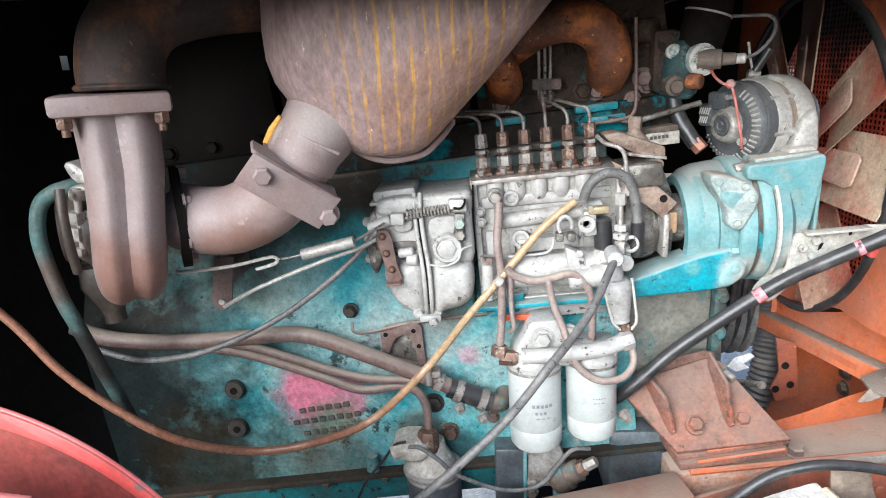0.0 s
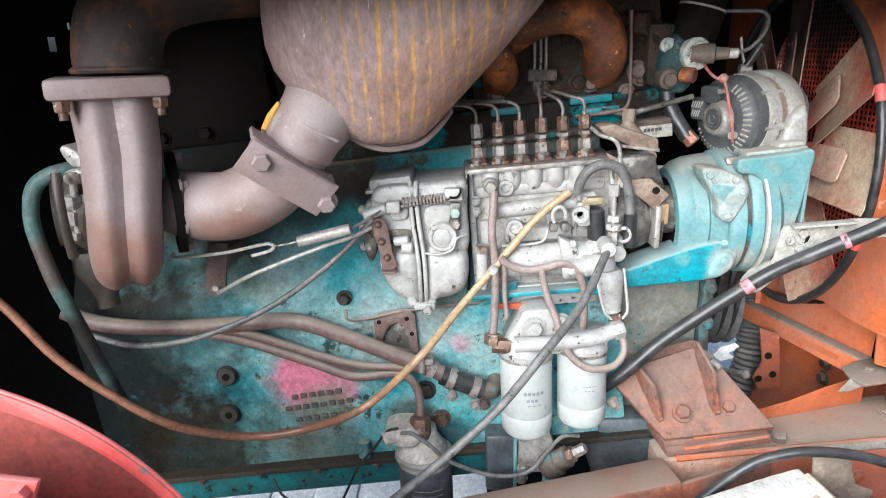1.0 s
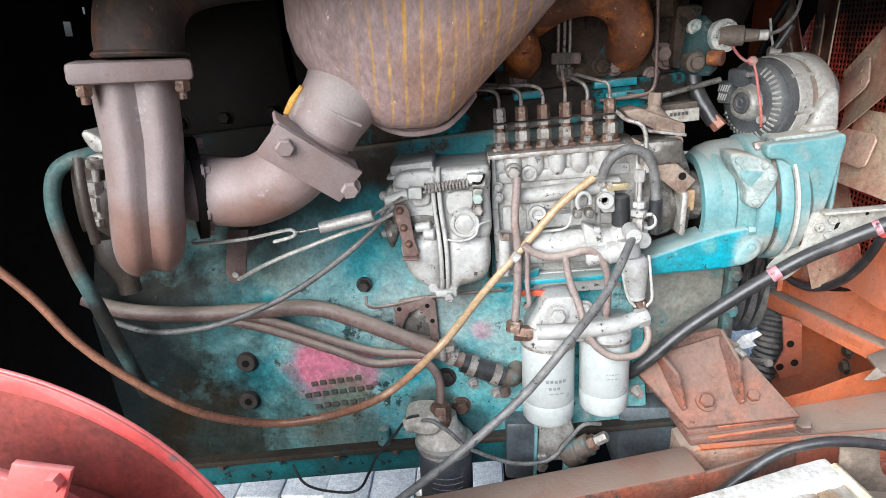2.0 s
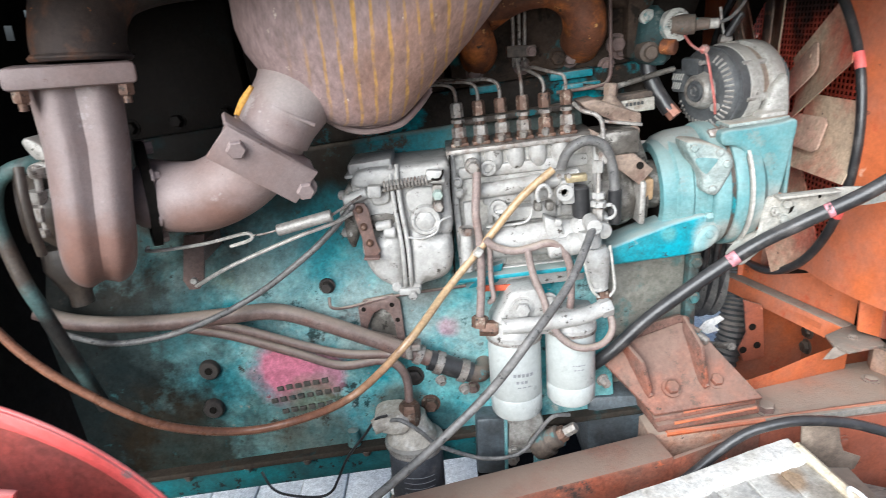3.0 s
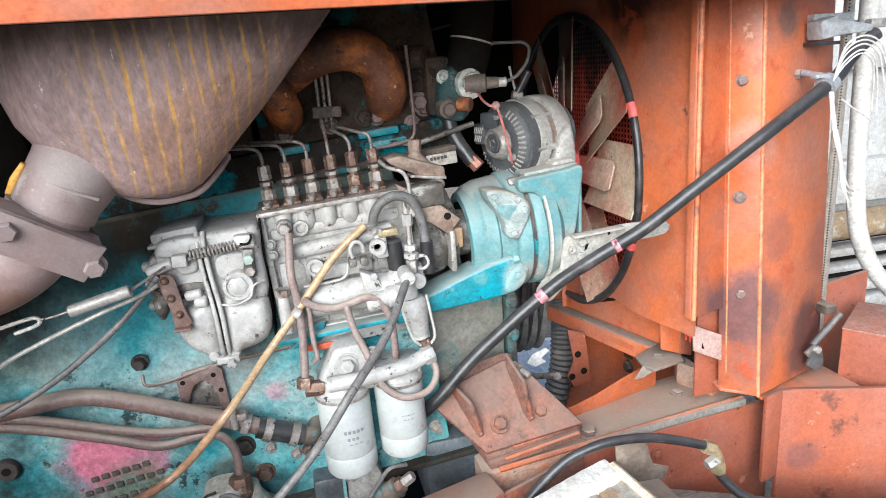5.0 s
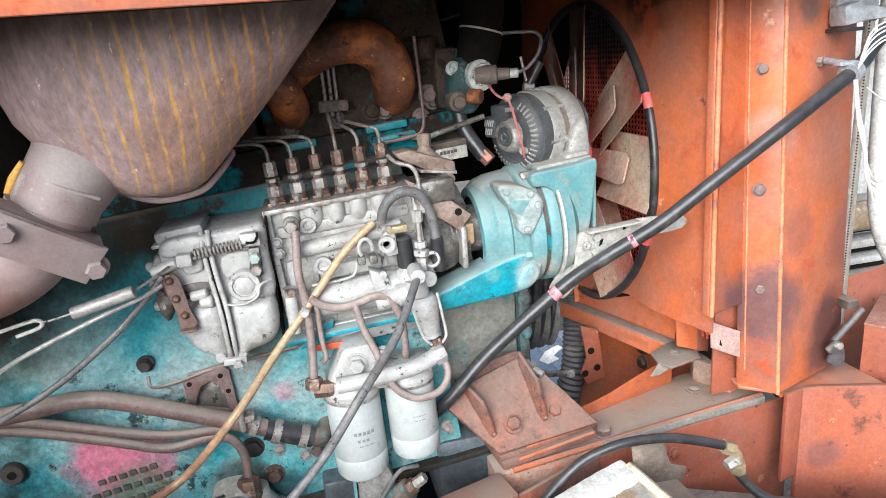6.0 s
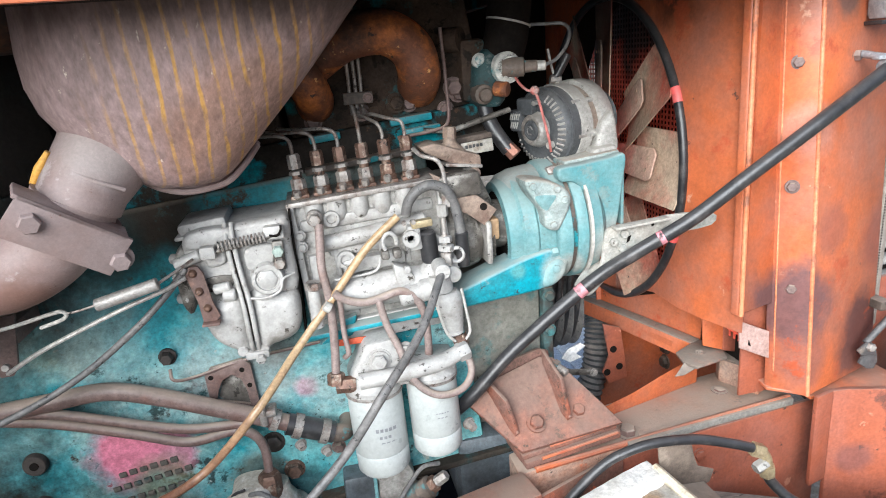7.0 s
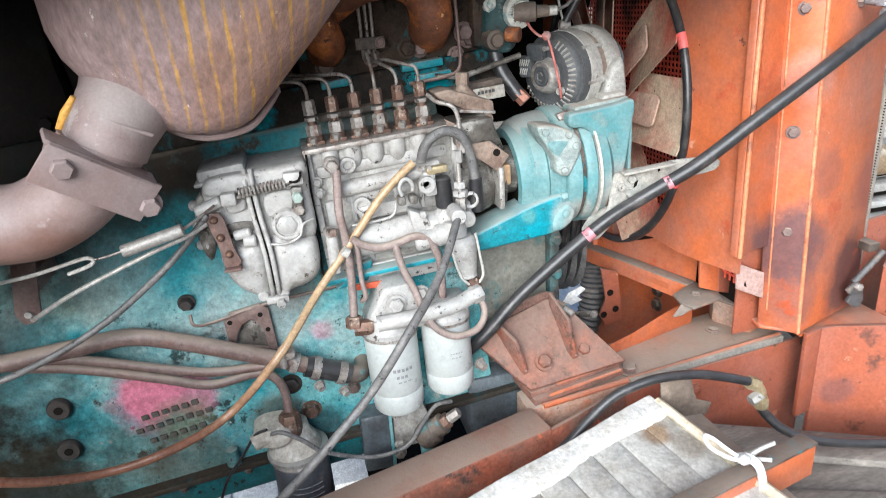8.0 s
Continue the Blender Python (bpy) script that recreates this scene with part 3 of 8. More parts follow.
    for z in (1.165, 1.10, 1.03, 0.965):
        bolt(t, (0.4725, 1.060, z), (0, -1, 0), 0.009, 0.010, MATS["dirty_teal_edge"])
    for x, z in ((0.148, 0.915), (0.148, 0.83)):
        bolt(t, (x, 1.0, z), (0, -1, 0), 0.009, 0.010, STEEL)
    return t


def cylinder_head():
    t = thing("cylinder_head", (0, 1.3, 1.45), "dark cylinder heads with flakes of teal paint, silencer shade painted at the left", "engine part")
    for k in range(3):
        x0 = -0.56 + k * 0.335
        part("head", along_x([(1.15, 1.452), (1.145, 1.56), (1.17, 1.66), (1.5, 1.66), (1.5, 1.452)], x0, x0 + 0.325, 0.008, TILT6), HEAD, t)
        for dx in (0.04, 0.12, 0.20, 0.285):
            # left bolts take the dark head colour, so they sink into the painted shade
            bolt(t, TILT6 @ Vector((x0 + dx, 1.148, 1.475)), (0, -1, 0), 0.011, 0.012, BROWN if x0 + dx > 0.1 else HEAD)
    for x0, x1, z in ((0.232, 0.302, 1.478), (0.252, 0.315, 1.459), (0.10, 0.15, 1.462)):
        part("teal_strip", box((x0, 1.118, z - 0.006), (x1, 1.15, z + 0.006), 0.002, Matrix.Translation((x0, 0, z)) @ pose(0, 0, 0, 0, -5, 0) @ Matrix.Translation((-x0, 0, -z))), TEALBRIGHT, t, "bright teal painted strip")
    bolt(t, (0.247, 1.14, 1.508), (0, -1, 0), 0.0125, 0.012, HEAD)
    bolt(t, (0.21, 1.142, 1.492), (0, -1, 0), 0.010, 0.006, HEAD)
    bolt(t, (0.345, 1.14, 1.525), (0, -1, 0), 0.013, 0.012, BROWN)
    bolt(t, (0.33, 1.142, 1.49), (0, -1, 0), 0.011, 0.010, BROWN)
    part("water_neck", rod((0.335, 1.15, 1.60), (0.36, 1.13, 1.60), 0.02, seg=18), HEAD, t)
    # exhaust elbows
    part("exhaust_elbow", tube([(0.12, 1.14, 1.582), (0.17, 1.105, 1.612), (0.23, 1.095, 1.618), (0.272, 1.10, 1.592), (0.285, 1.112, 1.553), (0.287, 1.16, 1.528)], 0.0345, seg=20), RUST, t, "rusty orange exhaust elbow")
    part("exhaust_elbow", tube([(-0.1, 1.12, 1.62), (0.02, 1.10, 1.60), (0.09, 1.10, 1.575), (0.115, 1.12, 1.53), (0.115, 1.17, 1.51)], 0.03, seg=20), RUST, t, "rusty orange exhaust elbow")
    return t


engine_block()
cylinder_head()


def loft(rows, seg=40, power=2.3):
    """Rounded slices: rows of z, x0, x1, y0, y1."""
    bm = bmesh.new()
    rings = []
    for z, x0, x1, y0, y1 in rows:
        ring = []
        for k in range(seg):
            a = k * math.tau / seg
            c, s = math.cos(a), math.sin(a)
            ex = math.copysign(abs(c) ** (2 / power), c)
            ey = math.copysign(abs(s) ** (2 / power), s)
            ring.append(bm.verts.new(((x0 + x1) / 2 + (x1 - x0) / 2 * ex, (y0 + y1) / 2 + (y1 - y0) / 2 * ey, z)))
        rings.append(ring)
    for r0, r1 in zip(rings, rings[1:]):
        for k in range(seg):
            bm.faces.new((r0[k], r0[(k + 1) % seg], r1[(k + 1) % seg], r1[k]))
    bm.faces.new(rings[0])
    bm.faces.new(rings[-1])
    bmesh.ops.recalc_face_normals(bm, faces=bm.faces)
    return bm


# dark spots along the top paint the beam's shade, with some soot
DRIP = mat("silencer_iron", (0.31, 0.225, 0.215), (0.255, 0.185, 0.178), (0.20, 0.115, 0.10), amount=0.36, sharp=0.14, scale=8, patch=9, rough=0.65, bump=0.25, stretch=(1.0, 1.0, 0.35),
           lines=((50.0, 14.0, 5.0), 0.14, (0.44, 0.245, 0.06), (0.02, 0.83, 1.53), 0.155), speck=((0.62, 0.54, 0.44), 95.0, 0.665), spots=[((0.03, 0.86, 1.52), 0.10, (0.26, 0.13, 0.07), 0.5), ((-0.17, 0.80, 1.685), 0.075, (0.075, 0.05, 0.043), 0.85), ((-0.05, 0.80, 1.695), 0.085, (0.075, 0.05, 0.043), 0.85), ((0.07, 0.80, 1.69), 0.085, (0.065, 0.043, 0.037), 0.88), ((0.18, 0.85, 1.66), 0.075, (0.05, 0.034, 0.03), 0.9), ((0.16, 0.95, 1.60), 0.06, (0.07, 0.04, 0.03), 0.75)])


def silencer():
    t = thing("exhaust_silencer", (0, 0.93, 1.45), "mauve-brown exhaust silencer streaked with yellow drips", "silencer")
    rows = [(1.4440, -0.075, -0.035, 0.905, 0.945), (1.4455, -0.095, -0.014, 0.888, 0.97), (1.453, -0.112, 0.000, 0.876, 0.985), (1.466, -0.132, 0.014, 0.866, 0.995),
            (1.487, -0.160, 0.034, 0.855, 1.0), (1.52, -0.188, 0.066, 0.838, 1.02), (1.545, -0.204, 0.090, 0.826, 1.03), (1.575, -0.212, 0.117, 0.816, 1.035), (1.61, -0.213, 0.148, 0.808, 1.04),
            (1.66, -0.210, 0.190, 0.80, 1.05), (1.74, -0.20, 0.25, 0.80, 1.05), (1.80, -0.18, 0.29, 0.81, 1.05)]
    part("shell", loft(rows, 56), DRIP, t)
    lip = [(-0.108, 0.915, 1.458), (-0.088, 0.918, 1.445), (-0.06, 0.92, 1.437), (-0.03, 0.92, 1.439), (-0.005, 0.922, 1.446), (0.018, 0.93, 1.466), (0.034, 0.945, 1.485)]
    bm = bmesh.new()
    for k in (0, 1):
        tube([(x, y + 0.006 * k, z - 0.003 * (1 - k)) for x, y, z in lip], 0.0045, seg=8, bm=bm)
    part("seam_lip", bm, MAUVE, t, "pale welded seam lip")
    part("outlet_neck", tube([(-0.10, 0.975, 1.545), (-0.125, 0.93, 1.515), (-0.145, 0.897, 1.485), (-0.160, 0.875, 1.460), (-0.170, 0.872, 1.443)], 0.05, seg=32, radii=[0.082, 0.066, 0.053, 0.0475, 0.047]), MAUVE, t)
    part("weld_seam", tube([(-0.183, 0.866, 1.497), (-0.165, 0.84, 1.487), (-0.14, 0.835, 1.472), (-0.112, 0.85, 1.455)], 0.0025, seg=8), MAUVE, t, "rough weld bead")
    part("edge_run", tube([(-0.187, 0.862, 1.505), (-0.200, 0.863, 1.487), (-0.212, 0.866, 1.470)], 0.005, radii=[0.003, 0.006, 0.004]), mat("yellow_drip", (0.66, 0.38, 0.06), (0.5, 0.25, 0.05), rough=0.6), t, "yellow paint run")
    return t


silencer()
MT = Matrix.Translation((-0.3635, 0.782, 0)) @ pose(0, 0, 0, 0, 0, 27)


def turbocharger():
    t = thing("turbocharger", (-0.4, 0.87, 1.28), "mauve-brown cast iron turbocharger with a twin-ridged volute", "turbocharger")
    # scroll and neck in one sweep: two lobes that come down from the flange and wind round the shaft
    bm = bmesh.new()
    rings = []
    cy, cz, n = 0.100, 1.352, 44
    path = [(0.052, 1.522, 0.0, 0.050, 0.055), (0.050, 1.49, 0.0, 0.049, 0.054), (0.046, 1.45, 0.0, 0.0475, 0.052), (0.043, 1.41, 0.0, 0.046, 0.050), (0.042, 1.375, 0.0, 0.045, 0.050)]
    for k in range(1, 18):
        a = radians(5 + k * 14)
        r = 0.057 - 0.0006 * k
        path.append((cy - r * math.cos(a), cz - r * math.sin(a), a, 0.046 - 0.0005 * k, 0.050 - 0.0009 * k))
    for y, z, a, w, h in path:
        ring = []
        for k in range(n):
            b = k * math.tau / n
            c, s = math.cos(b), math.sin(b)
            lobe = 1 - 0.20 * math.exp(-(c / 0.20) ** 2) * (1 if s > 0 else 0.2)
            u = w * math.copysign(abs(c) ** 0.8, c)
            v = h * math.copysign(abs(s) ** 0.8, s) * lobe
            lean = -0.0 if z > 1.45 else (1.45 - z) * -0.10
            ring.append(bm.verts.new(MT @ Vector((u + lean, y - v * math.cos(a), z - v * math.sin(a)))))
        rings.append(ring)
    for r0, r1 in zip(rings, rings[1:]):
        for k in range(n):
            bm.faces.new((r0[k], r0[(k + 1) % n], r1[(k + 1) % n], r1[k]))
    bm.faces.new(rings[0])
    bm.faces.new(rings[-1])
    part("volute", bm, MAUVE, t)
    cz = 1.385
    part("flange", box((-0.068, -0.014, 1.519), (0.066, 0.112, 1.544), 0.006, MT), MAUVE, t)
    for x, y in ((-0.053, 0.001), (0.052, 0.001), (-0.053, 0.098), (0.052, 0.098)):
        b = hexagon(MT @ Vector((x, y, 1.520)), MT @ Vector((x, y, 1.506)), 0.0095)
        rod(MT @ Vector((x, y, 1.506)), MT @ Vector((x, y, 1.497)), 0.005, bm=b)
        part("stud_nut", b, BRASSY, t)
    # turbine outlet flange
    part("outlet_flange", lathe((0.052, cy, cz - 0.018), (1, 0, 0), [(0, 0.05), (0, 0.072), (0.012, 0.072), (0.012, 0.04)], 36, m=MT), NEARBLACK, t)
    for a in (60, 110, 180, 240, 300, 0):
        y, z = cy - 0.062 * math.sin(radians(a)), cz - 0.018 + 0.062 * math.cos(radians(a))
        bolt(t, MT @ Vector((0.064, y, z)), MT.to_3x3() @ Vector((1, 0, 0)), 0.009, 0.01, MAUVE)
    # bearing housing behind the scroll, with its clamp
    part("bearing_housing", lathe((-0.135, cy, cz - 0.015), (1, 0, 0), [(0.045, 0.03), (0.045, 0.044), (0.06, 0.042), (0.075, 0.056), (0.095, 0.058), (0.10, 0.05)], 36, m=MT), mat("oily_brown", (0.05, 0.038, 0.03), (0.085, 0.065, 0.05), OIL_AND_SHADE, amount=0.45, sharp=0.15, patch=16, rough=0.5), t, "oily brown bearing housing")
    part("oil_pipe", tube([(-0.470, 0.865, 1.425), (-0.488, 0.850, 1.421), (-0.504, 0.850, 1.416), (-0.522, 0.850, 1.404), (-0.533, 0.850, 1.383), (-0.538, 0.850, 1.348), (-0.532, 0.850, 1.303), (-0.523, 0.850, 1.261), (-0.514, 0.855, 1.223), (-0.506, 0.88, 1.14), (-0.505, 0.93, 1.02)], 0.0105, seg=14), mat("greyed_teal", (0.10, 0.18, 0.172), (0.07, 0.14, 0.135), (0.10, 0.055, 0.042), amount=0.42, sharp=0.12, patch=16, rough=0.55, spots=[((-0.53, 0.85, 1.29), 0.04, (0.09, 0.06, 0.045), 0.9), ((-0.51, 0.87, 1.17), 0.08, (0.03, 0.025, 0.022), 0.95), ((-0.51, 0.93, 1.0), 0.12, (0.012, 0.010, 0.009), 0.97)]), t, "teal painted oil pipe, darker towards its foot")
    part("clamp_bolt", rod((-0.438, 0.798, 1.430), (-0.447, 0.802, 1.342), 0.0046, seg=12), STEEL, t, "bright steel clamp bolt")
    for z0, z1, r, x in ((1.428, 1.416, 0.0095, -0.4385), (1.400, 1.384, 0.0105, -0.4435), (1.380, 1.362, 0.0085, -0.4455), (1.352, 1.342, 0.0065, -0.447)):
        part("clamp_nut", hexagon((x, 0.798, z0), (x - (z0 - z1) * 0.1, 0.799, z1), r), STEEL, t)
    for z in (1.423, 1.390):
        part("clamp_ear", pillow([(-0.452, z - 0.008), (-0.450, z + 0.006), (-0.432, z + 0.010), (-0.420, z + 0.002), (-0.430, z - 0.010)], 0.84, 0.800, 0.004, 3, 3), CAST, t)
    part("upper_ear", pillow([(-0.440, 1.436), (-0.452, 1.456), (-0.444, 1.462), (-0.424, 1.448), (-0.420, 1.436)], 0.84, 0.803, 0.003, 3, 3), CAST, t)
    part("clamp_band", tube([(-0.075, 0.030, cz + 0.048), (-0.076, 0.022, cz + 0.02), (-0.076, 0.024, cz - 0.02), (-0.074, 0.034, cz - 0.06)], 0.006, seg=10, m=MT), MATS["oily_brown"], t)
    part("drain_boss", lathe((-0.49, 0.90, 1.30), (0.1, 0, -1), [(0, 0.03), (0.03, 0.034), (0.06, 0.022), (0.075, 0.016), (0.09, 0.016)], 24), MATS["oily_brown"], t)
    return t


def exhaust_pipes():
    t = thing("exhaust_elbow", (-0.3, 0.87, 1.36), "mauve-brown exhaust elbow between turbocharger and silencer", "pipe")
    part("bend", tube([(-0.352, 0.900, 1.366), (-0.31, 0.882, 1.364), (-0.265, 0.873, 1.368), (-0.222, 0.872, 1.388), (-0.19, 0.872, 1.418), (-0.172, 0.872, 1.45)], 0.0475, seg=32), MAUVE, t)
    part("joint_ring", tube([(-0.186, 0.872, 1.424), (-0.180, 0.872, 1.434)], 0.0555, seg=32, smooth=False), MAUVE, t)
    s = thing("exhaust_riser", (-0.36, 0.83, 1.55), "rusty exhaust pipe rising from the turbocharger flange", "pipe")
    part("pipe", tube([(-0.375, 0.835, 1.546), (-0.375, 0.838, 1.575), (-0.368, 0.85, 1.61), (-0.34, 0.88, 1.645), (-0.27, 0.95, 1.665), (-0.12, 1.06, 1.67)], 0.052, seg=28), DARKRUST, s)
    part("cuff", rod((-0.375, 0.835, 1.545), (-0.375, 0.8355, 1.553), 0.057, seg=28, bevel=0.003), DARKRUST, s)
    b = thing("support_plate", (-0.17, 0.82, 1.36), "mauve-brown flat steel support plate with two bolts", "bracket")
    m = Matrix.Translation((-0.172, 0.822, 1.412)) @ Matrix.Rotation(radians(40), 4, "Y") @ Matrix.Rotation(radians(24), 4, "Z")
    part("plate", box((-0.066, -0.003, -0.026), (0.060, 0.003, 0.026), 0.0015, m), MAUVE, b)
    part("flap", box((-0.07, -0.003, 0.02), (0.055, 0.03, 0.026), 0.0015, m), MAUVE, b)
    bolt(b, (-0.201, 0.805, 1.439), m.to_3x3() @ Vector((0, -1, 0)), 0.012, 0.012, MAUVE)
    bolt(b, (-0.134, 0.851, 1.375), m.to_3x3() @ Vector((0, -1, 0)), 0.012, 0.014, MAUVE)
    return t


turbocharger()
exhaust_pipes()


# ---- fuel system ----
MP = tilted(0.058, 1.02, 1.384, 4)


def at_pump(x, y, z):
    return MP @ Vector((x, y, z))


def injection_pump():
    t = thing("injection_pump", (0.17, 1.07, 1.18), "grey cast aluminium six-cylinder fuel injection pump with stained nuts", "fuel pump")
    part("pump_body", box((0.0, 0.010, -0.205), (0.228, 0.10, -0.004), 0.006, MP), mat("stained_aluminium", (0.36, 0.35, 0.325), (0.26, 0.245, 0.22), (0.44, 0.43, 0.405), amount=0.42, sharp=0.14, scale=16, patch=22, rough=0.5, metal=0.1, speck=[((0.05, 0.042, 0.035), 40.0, 0.61), ((0.12, 0.10, 0.085), 18.0, 0.62)]), t)
    part("corner_tube", rod((0.0795, 0.985, 1.262), (0.079, 0.983, 1.198), 0.0092, seg=20, bevel=0.002), SILVER, t)
    part("tube_collar", hexagon((0.0797, 0.985, 1.270), (0.0795, 0.985, 1.258), 0.0125), STEEL, t)
    # proud cast panels and ribs over the stained body
    for lo, hi in (((0.010, 0.004, -0.050), (0.216, 0.02, -0.030)), ((0.045, 0.002, -0.096), (0.15, 0.02, -0.078)), ((0.085, 0.003, -0.128), (0.20, 0.02, -0.108)), ((0.012, 0.001, -0.195), (0.032, 0.02, -0.085)), ((0.04, 0.004, -0.20), (0.075, 0.02, -0.14)), ((0.205, 0.002, -0.19), (0.222, 0.02, -0.09))):
        part("cast_panel", box(lo, hi, 0.006, MP), SILVER, t)
    for x in (0.055, 0.125, 0.165):
        part("cast_rib", box((x - 0.004, 0.001, -0.125), (x + 0.004, 0.02, -0.072), 0.003, MP), SILVER, t)
    part("top_plate", box((-0.004, -0.004, -0.008), (0.232, 0.105, 0.0), 0.002, MP), STEEL, t)
    part("end_rim", box((-0.003, -0.004, -0.205), (0.007, 0.10, -0.006), 0.002, MP), SILVER, t)
    part("end_rim", box((0.222, -0.004, -0.12), (0.231, 0.10, -0.006), 0.002, MP), SILVER, t)
    for k in range(6):
        x = 0.035 + k * 0.0345
        if k < 5:
            part("barrel_bulge", lathe(at_pump(x, 0.012, -0.008), MP.to_3x3() @ Vector((0, 0, -1)), [(0, 0.0145), (0.020, 0.0145), (0.029, 0.012), (0.035, 0.007), (0.0375, 0.0)], 22), SILVER, t)
    part("gallery", rod(at_pump(0.035, -0.002, -0.070), at_pump(0.20, -0.002, -0.062), 0.0125, seg=20, bevel=0.003), SILVER, t)
    part("lower_bulge", rod((0.106, 1.014, 1.234), (0.262, 1.008, 1.242), 0.0265, seg=28, bevel=0.010), SILVER, t)
    part("lower_port", rod((0.206, 1.02, 1.238), (0.206, 0.985, 1.240), 0.017, seg=24, bevel=0.005), SILVER, t)
    part("window_rim", tube([(0.112, 0.9995, 1.264), (0.165, 0.999, 1.268), (0.180, 0.999, 1.276), (0.184, 0.9995, 1.292)], 0.0022, seg=8), SILVER, t)
    part("mid_ledge", box((0.06, -0.008, -0.125), (0.16, 0.02, -0.10), 0.008, MP), SILVER, t)
    for x, z, r in ((0.058, -0.033, 0.012), (0.068, -0.10, 0.014)):
        part("plug", lathe(at_pump(x, 0.0, z), (0, -1, 0), [(0, r), (0.008, r), (0.008, r * 0.62), (0.003, r * 0.55), (0.003, 0)], 20), SILVER, t)
    for z in (-0.05, -0.068, -0.15, -0.17):
        bolt(t, at_pump(0.008, -0.004, z), (0, -1, 0), 0.006, 0.006, SILVER)
    # delivery valves
    for k in range(6):
        x = 0.020 + k * 0.0342
        v = part("delivery_valve", rod(at_pump(x, 0.03, 0.0), at_pump(x, 0.03, 0.014), 0.0125, seg=20, bevel=0.002), BRASSY, t, "stained steel delivery valve")
        up = MP.to_3x3() @ Vector((0, 0, 1))
        p = at_pump(x, 0.03, 0.0)
        part("clamp_bar", box((x - 0.015, 0.016, 0.0), (x + 0.013, 0.044, 0.006), 0.002, MP), BRASSY, v)
        part("holder_nut", hexagon(p + up * 0.014, p + up * 0.030, 0.0115), STEEL if k != 4 else BRASSY, v)
        part("holder_neck", rod(p + up * 0.030, p + up * 0.042, 0.0075, seg=14), BRASSY, v)
        part("lock_ring", hexagon(p + up * 0.036, p + up * 0.042, 0.0105), STEEL, v)
        part("union_nut", hexagon(p + up * 0.045, p + up * 0.067, 0.0098), STEEL if k == 0 else BRASSY, v)
        part("small_bolt", hexagon(at_pump(x - 0.004, 0.014, 0.006), at_pump(x - 0.004, 0.010, 0.014), 0.006), STEEL, v)
    # governor: two rounded lower shells under a square upper body
    g = part("governor_housing", pillow([(-0.013, 1.270), (0.030, 1.266), (0.054, 1.262), (0.0585, 1.232), (0.054, 1.205), (0.040, 1.190), (0.012, 1.182), (-0.013, 1.179)], 1.10, 0.966, 0.026, 5, 6), SILVER, t, "cast aluminium governor housing")
    part("rear_shell", pillow([(-0.018, 1.272), (-0.045, 1.268), (-0.066, 1.262), (-0.083, 1.250), (-0.080, 1.225), (-0.068, 1.198), (-0.045, 1.180), (-0.018, 1.174)], 1.10, 0.972, 0.024, 5, 6), SILVER, g)
    part("upper_body", pillow([(-0.090, 1.285), (-0.093, 1.325), (-0.092, 1.350), (-0.080, 1.366), (-0.030, 1.370), (0.030, 1.373), (0.056, 1.372), (0.057, 1.330), (0.057, 1.262), (0.015, 1.262), (-0.020, 1.262), (-0.055, 1.272)], 1.10, 0.982, 0.012, 4, 4), SILVER, g)
    part("upper_step", pillow([(-0.086, 1.343), (-0.080, 1.366), (-0.024, 1.369), (-0.024, 1.345)], 1.09, 0.973, 0.008, 3, 3), SILVER, g)
    part("joint_gasket", box((0.0575, 1.0, 1.185), (0.0605, 1.10, 1.378), 0.0005), NEARBLACK, g)
    part("lug_plate", pillow([(-0.094, 1.245), (-0.106, 1.26), (-0.108, 1.30), (-0.104, 1.335), (-0.09, 1.345), (-0.082, 1.30)], 1.08, 0.985, 0.008, 3, 3), GRIMYALU, g)
    for z in (1.268, 1.300, 1.328):
        part("lug", rod((-0.112, 0.998, z), (-0.094, 0.99, z), 0.0075, seg=14, bevel=0.002), SILVER, g)
    # slightly raised dark patch; the hollow's shade is only its colour
    part("recess", pillow([(-0.070, 1.277), (-0.034, 1.281), (-0.030, 1.298), (-0.068, 1.297)], 1.0, 0.9795, 0.002, 3, 2), GRIMYALU, g, "dark patch for the hollow under the lever shaft")
    for p0, p1, r in (((-0.058, 0.976, 1.281), (-0.034, 0.972, 1.285), 0.0075), ((-0.046, 0.972, 1.272), (-0.028, 0.970, 1.272), 0.009)):
        part("shaft_boss", rod(p0, p1, r, seg=16, bevel=0.002), SILVER, g)
    top = box((-0.068, 0.995, 1.366), (0.000, 1.085, 1.3835), 0.006, TILT6)
    part("top_cover", top, SILVER, g)
    part("top_rim", box((-0.074, 0.990, 1.362), (0.006, 1.09, 1.368), 0.0025, TILT6), SILVER, g)
    for x0 in (-0.0045, 0.0045):
        part("seam_flange", tube([(x0 - 0.026, 0.984, 1.373), (x0 - 0.0255, 0.972, 1.352), (x0 - 0.0225, 0.970, 1.31), (x0 - 0.017, 0.9665, 1.27), (x0 - 0.0145, 0.9635, 1.235), (x0 - 0.014, 0.967, 1.20), (x0 - 0.014, 0.976, 1.182), (x0 - 0.014, 0.994, 1.171)], 0.0036, seg=10), SILVER, g)
    part("seam_line", tube([(-0.0255, 0.9705, 1.345), (-0.022, 0.9685, 1.30), (-0.0155, 0.9635, 1.245), (-0.014, 0.966, 1.20)], 0.0015, seg=6), NEARBLACK, g)
    part("seam_foot", box((-0.030, 0.968, 1.168), (0.004, 0.992, 1.180), 0.003), SILVER, g)
